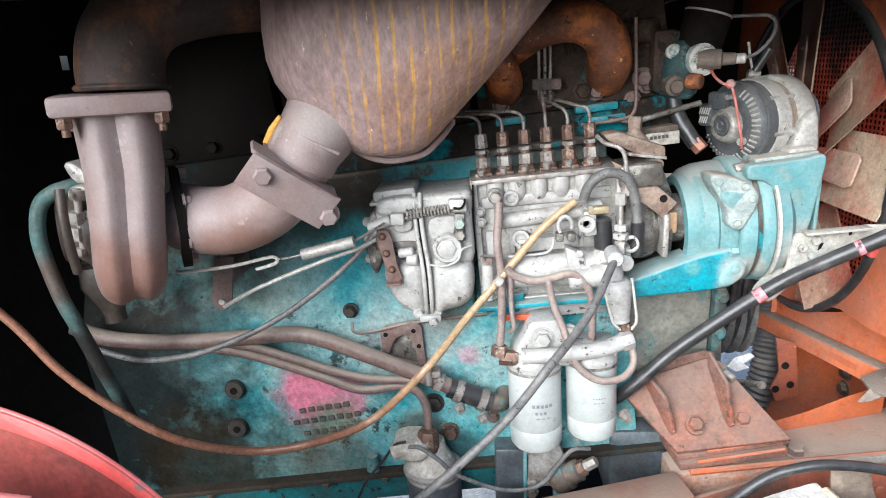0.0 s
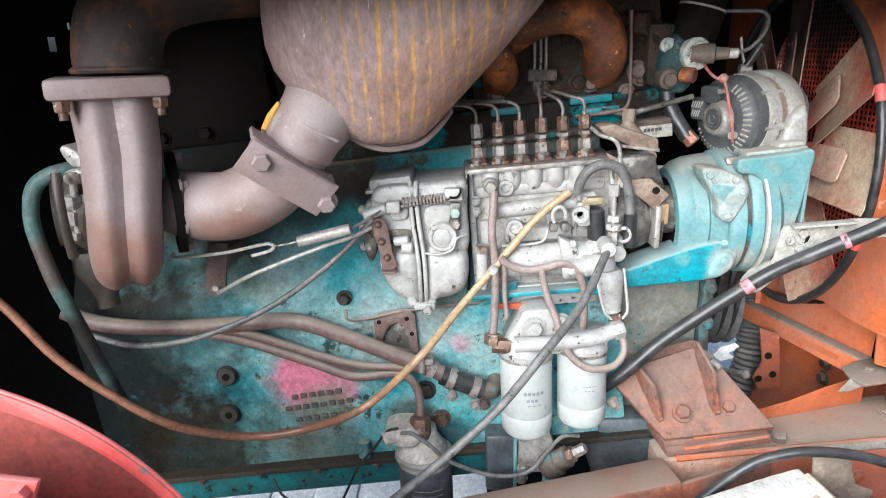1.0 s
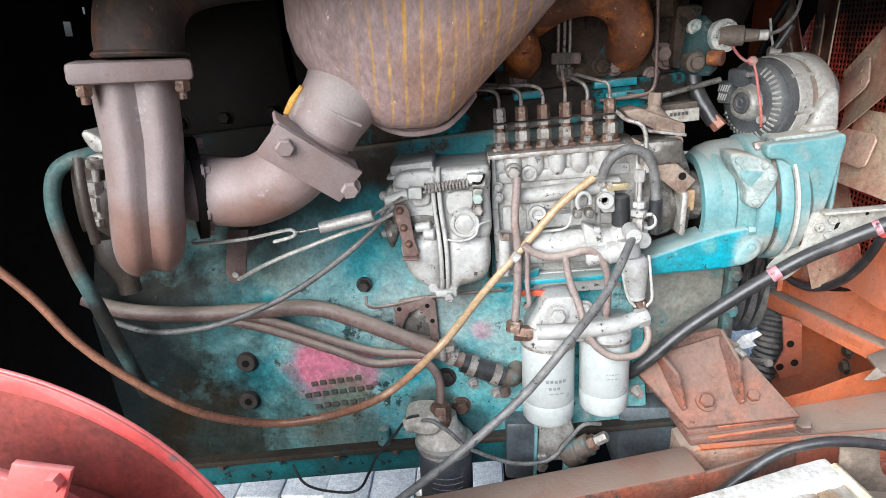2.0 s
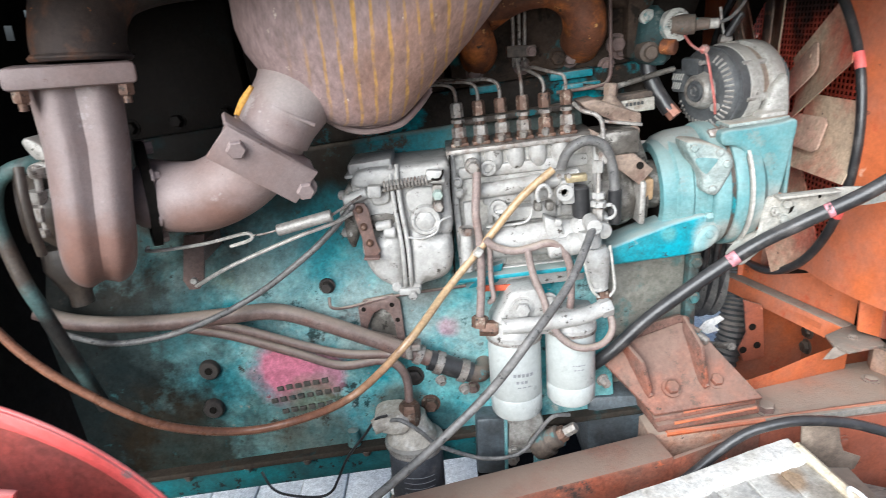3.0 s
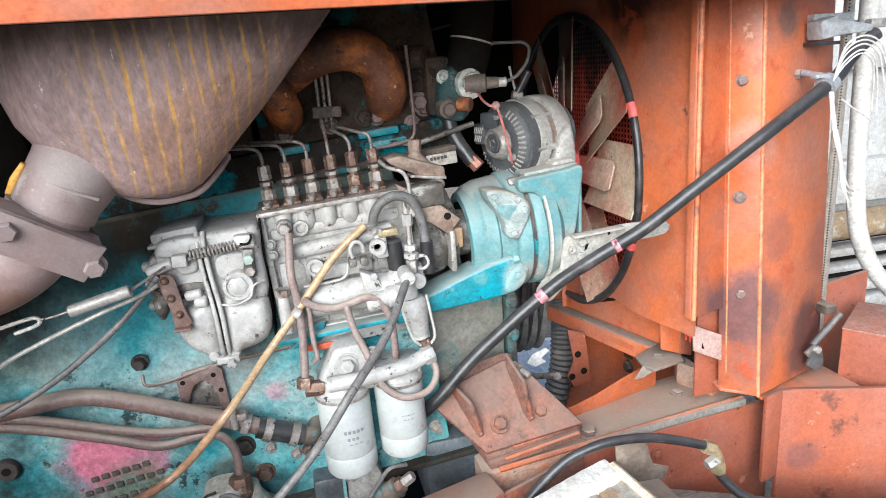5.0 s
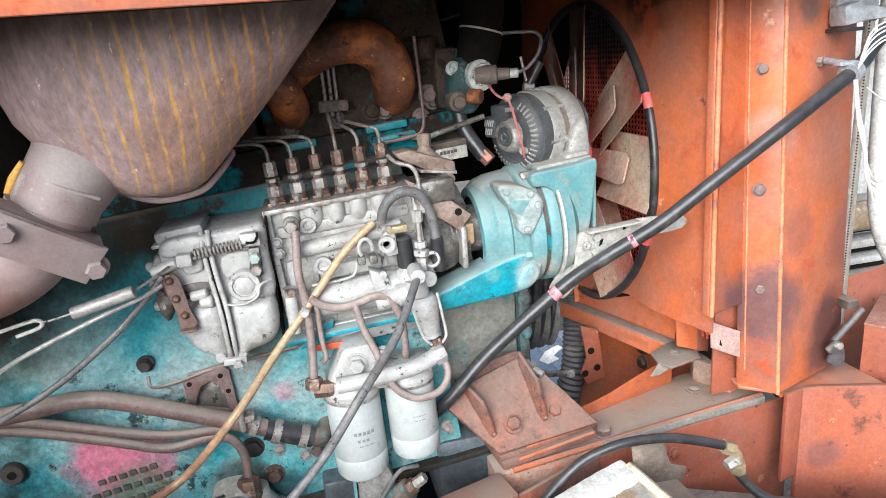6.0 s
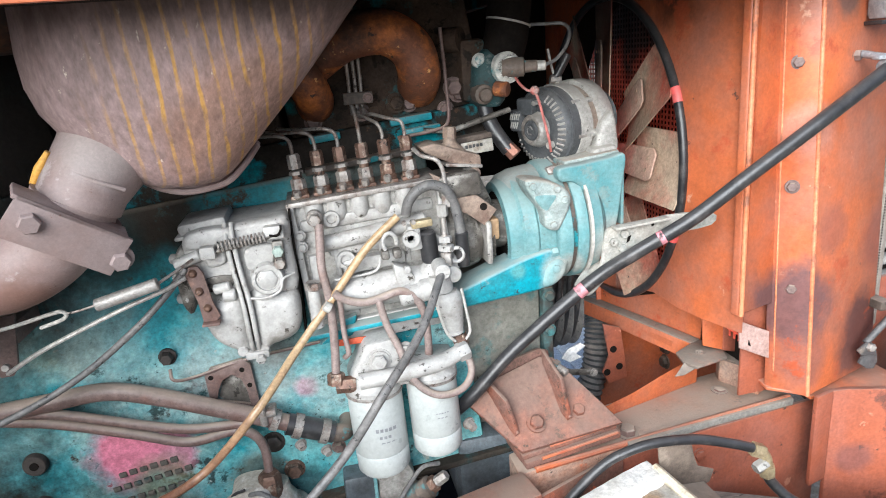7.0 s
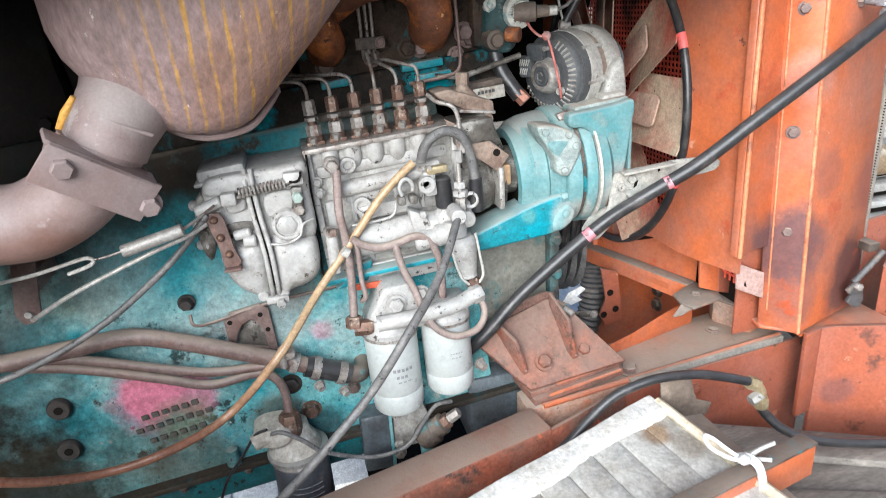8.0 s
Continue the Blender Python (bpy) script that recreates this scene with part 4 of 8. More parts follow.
    for x, z in ((-0.034, 1.352), (-0.033, 1.181), (-0.002, 1.183)):
        part("flange_lug", rod((x, 0.986, z), (x, 0.972, z), 0.008, seg=16, bevel=0.002), SILVER, g)
    part("cover_ledge", box((-0.012, 0.974, 1.3385), (0.034, 0.99, 1.3435), 0.002, TILT6), SILVER, g)
    part("cover_panel", pillow([(-0.008, 1.302), (-0.008, 1.334), (0.030, 1.338), (0.030, 1.312), (0.020, 1.306)], 0.99, 0.977, 0.004, 3, 3), SILVER, g)
    part("panel_strap", pillow([(-0.036, 1.318), (-0.036, 1.340), (-0.062, 1.337), (-0.060, 1.315)], 0.99, 0.974, 0.005, 3, 3), SILVER, g)
    part("bowl_seam", tube([(-0.012, 0.966, 1.265), (0.004, 0.9635, 1.263), (0.018, 0.963, 1.264), (0.034, 0.964, 1.272), (0.040, 0.967, 1.287), (0.056, 0.976, 1.291)], 0.0019, seg=8), SILVER, g)
    part("plug_collar", lathe((0.018, 0.978, 1.289), (0, -1, 0), [(0, 0.024), (0.009, 0.0232), (0.012, 0.0215), (0.012, 0.0170), (0.009, 0.0162)], 36), SILVER, g)
    part("plug_groove", lathe((0.018, 0.9715, 1.289), (0, -1, 0), [(0, 0.0175), (0.0008, 0.0165), (0.0008, 0)], 32), GRIMYALU, g)
    part("plug_head", lathe((0.018, 0.971, 1.289), (0, -1, 0), [(0, 0.0148), (0.004, 0.0145), (0.0055, 0.012), (0.0055, 0)], 6), SILVER, g)
    part("bolt_bar", box((0.030, 0.972, 1.298), (0.046, 0.984, 1.342), 0.003, tilted(0, 0, 0, 0)), GRIMYALU, g)
    for z, mt in ((1.328, mat("verdigris", (0.33, 0.42, 0.38), (0.26, 0.30, 0.27), (0.16, 0.12, 0.1), amount=0.4, patch=60, rough=0.6)), (1.310, STEEL)):
        part("flange_bolt", hexagon((0.038, 0.973, z), (0.038, 0.962, z), 0.0085), mt, g)
    part("flange_bolt", hexagon((-0.008, 0.968, 1.170), (-0.008, 0.960, 1.169), 0.0075), SILVER, g)
    # lever spring on top
    turns, steps = 13, 8
    sp = [(-0.042 + 0.067 * i / (turns * steps), 0.966 + 0.0068 * math.cos(i * math.tau / steps), 1.345 + 0.007 * i / (turns * steps) + 0.0068 * math.sin(i * math.tau / steps)) for i in range(turns * steps + 1)]
    part("spring", tube(sp, 0.0015, per=1, seg=6, smooth=False), STEEL, g, "coil spring over the control rod")
    part("control_rod", rod((-0.098, 0.967, 1.330), (0.045, 0.966, 1.354), 0.0036, seg=10), GRIMYALU, g)
    part("rod_clevis", box((-0.066, 0.958, 1.330), (-0.045, 0.976, 1.348), 0.003, tilted(0, 0, 0, 0)), SILVER, g)
    part("rod_clevis", box((0.022, 0.963, 1.347), (0.050, 0.978, 1.366), 0.003), SILVER, g)
    part("rod_hook", tube([(0.030, 0.961, 1.354), (0.040, 0.960, 1.353), (0.046, 0.960, 1.360), (0.047, 0.960, 1.367)], 0.0018, seg=6), NEARBLACK, g)
    part("cable_boss", rod((-0.102, 0.970, 1.325), (-0.066, 0.968, 1.337), 0.0085, seg=14, bevel=0.002), SILVER, g)
    # rusty stop lever
    lv = part("stop_lever", prism([(-0.090, 1.310), (-0.084, 1.322), (-0.072, 1.322), (-0.066, 1.312), (-0.060, 1.268), (-0.053, 1.246), (-0.058, 1.240), (-0.077, 1.238), (-0.080, 1.270)], 0.962, 0.9665, 0.001), mat("brown_lever", (0.16, 0.10, 0.085), (0.12, 0.075, 0.062), (0.22, 0.13, 0.10), amount=0.4, patch=40, rough=0.65), t, "rusty flat stop lever")
    for x, z in ((-0.0755, 1.286), (-0.0685, 1.260), (-0.0800, 1.313)):
        part("rivet", lathe((x, 0.962, z), (0, -1, 0), [(0, 0.006), (0.003, 0.0055), (0.006, 0.003), (0.0065, 0)], 14), BRASSY, lv)
    part("lever_tab", box((-0.078, 0.950, 1.236), (-0.054, 0.968, 1.240), 0.001), MATS["brown_lever"], lv)
    # lift pump and drain fittings at the lower right
    part("lift_pump", rod(at_pump(0.195, -0.02, -0.075), at_pump(0.195, -0.02, -0.125), 0.014, seg=20, bevel=0.003), RUBBER, t, "black hand primer knob")
    part("primer_body", lathe(at_pump(0.195, -0.02, -0.125), (0, 0, -1), [(0, 0.012), (0.01, 0.02), (0.03, 0.022), (0.045, 0.014)], 20), SILVER, t)
    part("valve_block", box((0.165, -0.03, -0.10), (0.185, 0.0, -0.06), 0.004, MP), SILVER, t)
    part("eye_fitting", lathe(at_pump(0.168, -0.03, -0.078), (0, -1, 0), [(0, 0.013), (0.01, 0.013), (0.01, 0.006), (0, 0.005)], 20), SILVER, t)
    part("brass_cover", box((0.172, -0.033, -0.066), (0.205, -0.018, -0.054), 0.003, MP), mat("dull_brass", (0.5, 0.4, 0.24), (0.4, 0.33, 0.2), rough=0.4, metal=0.5), t)
    for x, z, r, h in ((0.150, -0.17, 0.012, 0.03), (0.185, -0.155, 0.014, 0.03), (0.225, -0.135, 0.016, 0.03)):
        part("fitting", hexagon(at_pump(x, 0.0, z), at_pump(x, -h, z), r), SILVER, t)
    part("banjo", rod(at_pump(0.034, 0.0, -0.026), at_pump(0.034, -0.018, -0.026), 0.012, seg=18, bevel=0.002), STEEL, t)
    part("banjo_bolt", hexagon(at_pump(0.034, -0.018, -0.026), at_pump(0.034, -0.030, -0.026), 0.010), STEEL, t)
    # clamps, nuts and barrels round the primer
    part("loop_clamp", tube([(0.198 + 0.010 * math.cos(radians(q)), 0.978, 1.318 + 0.014 * math.sin(radians(q))) for q in range(-20, 231, 25)], 0.0032, seg=8), SILVER, t)
    for x, z in ((0.190, 1.300), (0.208, 1.300)):
        part("clamp_foot", box((x - 0.006, 0.974, z - 0.008), (x + 0.006, 0.995, z + 0.006), 0.003), GRIMYALU, t)
    for z, r in ((1.312, 0.010), (1.299, 0.012), (1.287, 0.009)):
        part("stack_nut", hexagon((0.283, 0.982, z - 0.005), (0.283, 0.982, z + 0.004), r), SILVER if r > 0.009 else STEEL, t)
    part("pipe_clip", tube([(0.299 + 0.011 * math.cos(radians(q)), 0.984, 1.284 + 0.011 * math.sin(radians(q))) for q in range(0, 361, 30)], 0.003, seg=8), SILVER, t)
    part("round_plug", lathe((0.291, 0.978, 1.256), (-0.3, -1, 0.25), [(-0.012, 0.010), (0.0, 0.0125), (0.008, 0.0125), (0.010, 0.010)], 22), SILVER, t)
    part("port_barrel", lathe((0.205, 0.985, 1.228), (1, 0, 0.16), [(0, 0.012), (0.004, 0.016), (0.018, 0.017), (0.022, 0.0145), (0.032, 0.0145), (0.036, 0.018), (0.056, 0.018), (0.060, 0.013)], 24), SILVER, t)
    part("web_rib", prism([(0.200, 1.282), (0.226, 1.270), (0.236, 1.246), (0.205, 1.240)], 0.984, 1.01, 0.004), SILVER, t)
    part("rib_screw", hexagon((0.221, 0.984, 1.272), (0.221, 0.977, 1.272), 0.006), SILVER, t)
    for x in (0.222, 0.236):
        part("cover_screw", hexagon((x, 0.984, 1.344), (x, 0.977, 1.344), 0.004), STEEL, t)
    # foot and strap
    part("pump_foot", box((0.02, 0.0, -0.24), (0.20, 0.09, -0.2), 0.004, MP), SILVER, t)
    part("front_arm", box((0.225, -0.02, -0.035), (0.29, 0.06, 0.002), 0.006, MP), GRIMYALU, t)
    arm = prism([(0.27, 1.41), (0.33, 1.378), (0.372, 1.342), (0.352, 1.318), (0.325, 1.34), (0.305, 1.35)], 1.005, 1.012, 0.001)
    part("arm_plate", arm, mat("pale_brown_steel", (0.24, 0.17, 0.13), (0.30, 0.235, 0.185), (0.14, 0.085, 0.065), amount=0.42, sharp=0.1, patch=30, rough=0.55, dust=0.4, speck=((0.06, 0.045, 0.035), 60.0, 0.61)), t, "pale brown steel arm with a hole")
    part("arm_hole", rod((0.351, 1.0045, 1.349), (0.351, 1.006, 1.349), 0.006), NEARBLACK, t)
    part("coupling", lathe((0.285, 1.07, 1.297), (1, 0, 0.06), [(0, 0.03), (0, 0.045), (0.03, 0.047), (0.032, 0.036), (0.045, 0.036), (0.047, 0.05), (0.06, 0.05), (0.062, 0.04), (0.115, 0.04)], 30), GRIMYALU, t, "oily grey drive coupling")
    for k, a in enumerate((200, 290, 20, 110)):
        part("coupling_bolt", hexagon((0.318, 1.07 - 0.035 * math.cos(radians(a)), 1.30 + 0.035 * math.sin(radians(a))), (0.338, 1.07 - 0.035 * math.cos(radians(a)), 1.301 + 0.035 * math.sin(radians(a))), 0.011), STEEL, t)
    return t


injection_pump()


def drive_housing():
    t = thing("pump_drive_housing", (0.45, 1.08, 1.2), "dusty teal pump drive housing with a round flange", "engine part")
    ax = Vector((1, 0.0, 0.06)).normalized()
    c = Vector((0.392, 1.09, 1.290))
    part("barrel", lathe(c, ax, [(0.008, 0.055), (0.0, 0.066), (0.002, 0.078), (0.012, 0.082), (0.022, 0.081), (0.026, 0.086), (0.046, 0.088), (0.050, 0.084), (0.062, 0.085), (0.066, 0.090), (0.078, 0.091)], 64), TEAL, t)
    part("bore", lathe(c, ax, [(0.004, 0.0655), (0.003, 0.0655), (0.003, 0.0)], 40), NEARBLACK, t)
    part("flange", lathe(c, ax, [(0.074, 0.092), (0.076, 0.1), (0.080, 0.103), (0.098, 0.104), (0.100, 0.101), (0.102, 0.09)], 64), TEAL, t)
    part("flange_groove", lathe(c, ax, [(0.099, 0.09), (0.099, 0.0995), (0.108, 0.0995), (0.108, 0.09)], 56), GRIME, t)
    part("rear_flange", lathe(c, ax, [(0.106, 0.09), (0.107, 0.103), (0.110, 0.1055), (0.124, 0.1055), (0.127, 0.102), (0.128, 0.09)], 64), TEAL, t)
    part("gasket", lathe(c, ax, [(0.128, 0.09), (0.128, 0.1075), (0.1325, 0.1075), (0.1325, 0.09)], 64), mat("pale_gasket", (0.52, 0.49, 0.45), (0.42, 0.40, 0.36), (0.3, 0.27, 0.24), amount=0.4, patch=30, rough=0.7), t, "pale paper gasket edge")
    part("rear_cover", lathe(c, ax, [(0.133, 0.08), (0.133, 0.103), (0.150, 0.101), (0.166, 0.08)], 56), TEAL, t)
    for a in (200, 232, 262, 292, 160):
        q = c + ax * 0.076 + Vector((0, math.cos(radians(a)), math.sin(radians(a)))) * 0.094
        part("flange_bolt", hexagon(q, q - ax * 0.010, 0.008), TEAL, t)
    WL = mat("worn_teal_lug", (0.34, 0.37, 0.35), (0.24, 0.32, 0.31), (0.12, 0.13, 0.115), amount=0.40, sharp=0.1, scale=14, patch=20, rough=0.65, dust=0.6)
    GD = mat("grey_dusted_teal", (0.26, 0.285, 0.27), (0.19, 0.26, 0.255), (0.06, 0.22, 0.235), amount=0.36, sharp=0.16, scale=10, patch=12, rough=0.7, dust=0.8, dust_col=(0.30, 0.30, 0.275), bump=0.2, speck=((0.10, 0.10, 0.09), 40.0, 0.64))
    part("dome", lathe(Vector((0.398, 1.10, 1.300)), ax, [(0.0, 0.062), (0.003, 0.070), (0.012, 0.078), (0.030, 0.084), (0.062, 0.087), (0.085, 0.085), (0.098, 0.078), (0.104, 0.06)], 56), GD, t, "grey-dusted dome of the housing")
    part("lug", pillow([(0.412, 1.385), (0.433, 1.386), (0.459, 1.378), (0.479, 1.366), (0.487, 1.345), (0.470, 1.307), (0.459, 1.301), (0.443, 1.310), (0.440, 1.333), (0.422, 1.361)], 1.03, 0.984, 0.006, 3, 3), WL, t, "rough grey cast lug")
    part("lug_hollow", pillow([(0.427, 1.360), (0.452, 1.361), (0.463, 1.357), (0.455, 1.344), (0.444, 1.335)], 0.99, 0.9838, 0.002, 4, 3), TEAL, t)
    for x, z in ((0.463, 1.368), (0.475, 1.350), (0.456, 1.312), (0.424, 1.376)):
        bolt(t, (x, 0.985, z), (0, -1, 0), 0.006, 0.005, WL, washer=False)
    part("bed_arm", pillow([(0.255, 1.178), (0.305, 1.188), (0.364, 1.194), (0.445, 1.203), (0.474, 1.222), (0.486, 1.248), (0.462, 1.266), (0.430, 1.262), (0.395, 1.252), (0.361, 1.240), (0.305, 1.220), (0.255, 1.206)], 1.06, 0.998, 0.005, 4, 3), TEALBRIGHT, t, "bright teal pump bed arm")
    part("arm_boss", pillow([(0.440, 1.208), (0.458, 1.206), (0.478, 1.222), (0.482, 1.240), (0.468, 1.252), (0.448, 1.240)], 1.02, 0.993, 0.010, 4, 4), TEAL, t)
    bolt(t, (0.463, 0.994, 1.236), (0, -1, 0), 0.007, 0.004, TEAL, washer=False)
    part("bed_ledge", box((0.055, 0.995, 1.172), (0.285, 1.06, 1.180), 0.002, tilted(0, 0, 0, 0) @ Matrix.Translation((0.055, 0, 1.17)) @ pose(0, 0, 0, 0, -4, 0) @ Matrix.Translation((-0.055, 0, -1.17))), TEALBRIGHT, t, "bright teal pump bed ledge")
    part("bed_web", prism([(0.075, 1.155), (0.12, 1.195), (0.14, 1.20), (0.13, 1.165)], 1.01, 1.05, 0.004), TEALBRIGHT, t)
    s = thing("alternator_bracket", (0.53, 1.05, 1.29), "teal steel box bracket under the alternator", "bracket")
    part("front_plate", pillow([(0.476, 1.394), (0.512, 1.398), (0.560, 1.404), (0.588, 1.406), (0.584, 1.36), (0.577, 1.31), (0.570, 1.282), (0.558, 1.256), (0.548, 1.252), (0.536, 1.285), (0.521, 1.327), (0.513, 1.358), (0.498, 1.371), (0.478, 1.374)], 1.026, 1.006, 0.004, 4, 3), TEAL, s)
    part("top_plate", box((0.492, 1.024, 1.396), (0.586, 1.16, 1.402), 0.002, Matrix.Translation((0.49, 0, 1.4)) @ pose(0, 0, 0, 0, -6, 0) @ Matrix.Translation((-0.49, 0, -1.4))), WL, s)
    part("side_plate", prism([(1.012, 1.406), (1.16, 1.406), (1.16, 1.29), (1.012, 1.29)], 0.583, 0.589, 0.002, SWAP), TEAL, s)
    a = thing("tin_arm", (0.6, 1.0, 1.26), "dusty grey pressed steel adjusting arm with bolts", "bracket")
    DA = mat("dusty_arm", (0.42, 0.40, 0.36), (0.34, 0.32, 0.28), (0.22, 0.26, 0.25), amount=0.36, sharp=0.14, scale=10, patch=14, rough=0.75, speck=((0.12, 0.10, 0.085), 50.0, 0.64))
    part("arm", pillow([(0.528, 1.205), (0.540, 1.240), (0.546, 1.285), (0.560, 1.294), (0.600, 1.294), (0.652, 1.302), (0.735, 1.298), (0.735, 1.276), (0.660, 1.268), (0.612, 1.250), (0.580, 1.238), (0.555, 1.222)], 0.996, 0.990, 0.002, 3, 2), DA, a)
    part("arm_foot", pillow([(0.508, 1.190), (0.526, 1.214), (0.546, 1.230), (0.560, 1.222), (0.536, 1.196), (0.518, 1.182)], 1.03, 0.987, 0.006, 3, 3), DA, a)
    part("fold", box((0.556, 0.972, 1.292), (0.650, 0.992, 1.296), 0.001, Matrix.Translation((0.55, 0, 1.292)) @ pose(0, 0, 0, 0, -4, 0) @ Matrix.Translation((-0.55, 0, -1.292))), DA, a)
    part("slot", prism([(0.582, 1.265), (0.587, 1.268), (0.590, 1.277), (0.584, 1.275)], 0.9885, 0.9895, 0.0), NEARBLACK, a)
    part("slot", prism([(0.626, 1.287), (0.630, 1.289), (0.629, 1.294), (0.625, 1.292)], 0.9885, 0.9895, 0.0), NEARBLACK, a)
    for x, z in ((0.559, 1.270), (0.577, 1.281), (0.574, 1.257)):
        bolt(a, (x, 0.9905, z), (0, -1, 0), 0.0075, 0.007, DA)
    return t


drive_housing()


def alternator():
    t = thing("alternator", (0.53, 1.10, 1.38), "grey cast aluminium alternator with a dark vented rear cover", "alternator")
    d = Vector((math.cos(radians(23)), math.sin(radians(23)), 0.04)).normalized()
    rt = d.cross(Vector((0, 0, 1))).normalized()
    up = rt.cross(d).normalized()
    c = Vector((0.462, 1.098, 1.449))
    DG = mat("dark_grey_plastic", (0.055, 0.06, 0.066), (0.085, 0.088, 0.09), (0.17, 0.17, 0.165), amount=0.32, sharp=0.16, patch=22, rough=0.5, dust=0.35, dust_col=(0.2, 0.19, 0.18), speck=(OIL_AND_SHADE, 60.0, 0.62))
    AL = mat("dull_alternator_alloy", (0.37, 0.36, 0.335), (0.29, 0.28, 0.26), (0.46, 0.44, 0.40), amount=0.4, sharp=0.15, scale=12, patch=16, rough=0.55, metal=0.1, dust=0.6, dust_col=(0.44, 0.41, 0.36), speck=((0.09, 0.08, 0.07), 50.0, 0.64))
    part("rear_cover", lathe(c, d, [(-0.004, 0.0), (-0.005, 0.048), (-0.003, 0.058), (0.003, 0.066), (0.010, 0.0705), (0.014, 0.0712), (0.016, 0.0735), (0.034, 0.0745)], 64), DG, t, "dark grey vented rear cover")
    part("cover_lip", lathe(c, d, [(0.0115, 0.0705), (0.012, 0.0745), (0.015, 0.0752), (0.017, 0.074)], 64), DG, t)
    part("stator_ring", lathe(c, d, [(0.033, 0.07), (0.035, 0.0755), (0.039, 0.0768), (0.062, 0.0768), (0.0645, 0.072)], 64), AL, t)
    part("stator_core", lathe(c, d, [(0.062, 0.066), (0.063, 0.0712), (0.083, 0.0712), (0.084, 0.066)], 64), MATS["pale_brown_steel"], t, "brown laminated stator core")
    part("drive_end", lathe(c, d, [(0.080, 0.07), (0.082, 0.0785), (0.086, 0.080), (0.114, 0.0785), (0.122, 0.072), (0.126, 0.05)], 64), AL, t)
    for k, ang in enumerate((-62, -12, 38, 95, 150, 215, 265)):
        q = rt * math.cos(radians(ang)) + up * math.sin(radians(ang))
        part("bridge", rod(c + q * 0.0715 + d * 0.058, c + q * 0.0715 + d * 0.088, 0.0075 if k % 2 else 0.005, seg=12), AL, t)
        part("through_bolt", rod(c + q * 0.0735 + d * 0.028, c + q * 0.0745 + d * 0.046, 0.0036, seg=10), CAST, t)
    hub = part("hub", lathe(c, d, [(-0.004, 0.034), (-0.013, 0.031), (-0.020, 0.027), (-0.0215, 0.024), (-0.0205, 0.0195), (-0.018, 0.019)], 40), CAST, t, "pale grey bearing hub")
    part("hub_cap", lathe(c, d, [(-0.016, 0.0195), (-0.021, 0.018), (-0.0225, 0.014), (-0.0215, 0.012), (-0.0215, 0.0)], 28), DG, hub)
    part("hub_mark", tube([c - d * 0.0225 + rt * 0.007 * math.cos(k) + up * 0.008 * math.sin(k) for k in (0.3, 1.4, 2.6, 3.8, 5.2)], 0.0014, seg=6), GREYHOSE, hub)
    # cooling slots in two arcs round the cover
    for lo, hi, step in ((-52, 74, 9), (205, 300, 9)):
        for ang in range(lo, hi, step):
            q = rt * math.cos(radians(ang)) + up * math.sin(radians(ang))
            o = c + q * 0.060 - d * 0.0015
            w = q.cross(d).normalized()
            part("vent_fin", rod(o - q * 0.006 - d * 0.0025, o + q * 0.0065 + d * 0.0045, 0.0024, seg=6), CAST, t)
    # terminal block with its pale slots
    m = Matrix.Translation(c - d * 0.006) @ Matrix((rt, -d, up)).transposed().to_4x4()
    tb = part("terminal_block", box((-0.058, -0.004, -0.004), (-0.026, 0.015, 0.036), 0.004, m), DG, t)
    part("terminal_cap", box((-0.040, -0.004, 0.026), (0.004, 0.013, 0.058), 0.006, m), DG, t)
    for j, (z0, n0) in enumerate(((0.018, 5), (0.002, 4))):
        for k in range(n0):
            bm = box((-0.0015, 0.0142, -0.0065), (0.0015, 0.0158, 0.0065), 0.0004, m @ Matrix.Translation((-0.053 + 0.0055 * k, 0, z0 + 0.006)) @ Matrix.Rotation(radians(24), 4, "Y"))
            part("terminal_slot", bm, WIRE, tb)
    part("stud", rod(c + rt * 0.012 + up * 0.050 - d * 0.006, c + rt * 0.012 + up * 0.050 - d * 0.022, 0.0045, seg=10), STEEL, t)
    part("stud", rod(c + rt * 0.038 - up * 0.026 - d * 0.003, c + rt * 0.038 - up * 0.026 - d * 0.016, 0.007, seg=12, bevel=0.002), WIRE, t)
    part("pulley", lathe(c, d, [(0.124, 0.03), (0.128, 0.052), (0.132, 0.057), (0.140, 0.043), (0.148, 0.057), (0.152, 0.052), (0.152, 0.02)], 40), DG, t)
    mf = Matrix.Translation((0.5, 0, 1.388)) @ pose(0, 0, 0, 0, -6, 0) @ Matrix.Translation((-0.5, 0, -1.388))
    part("foot", box((0.540, 1.028, 1.376), (0.588, 1.09, 1.408), 0.008, mf), AL, t)
    part("foot", box((0.478, 1.030, 1.374), (0.512, 1.08, 1.396), 0.007, mf), CAST, t)
    part("foot_bush", rod(mf @ Vector((0.510, 1.036, 1.387)), mf @ Vector((0.541, 1.036, 1.387)), 0.012, seg=18), MATS["pale_brown_steel"], t)
    part("foot_bolt", rod(mf @ Vector((0.455, 1.034, 1.383)), mf @ Vector((0.48, 1.034, 1.385)), 0.0075, seg=12), CAST, t)
    part("bolt_head", hexagon(mf @ Vector((0.464, 1.034, 1.384)), mf @ Vector((0.450, 1.034, 1.383)), 0.011), STEEL, t)
    part("drive_wing", pillow([(0.552, 1.392), (0.594, 1.398), (0.594, 1.44), (0.585, 1.475), (0.560, 1.45)], 1.10, 1.045, 0.012, 4, 4), AL, t)
    t.scale = (0.9, 0.9, 0.9)
    t.location = (0.539, 1.10, 1.386)
    return t


alternator()


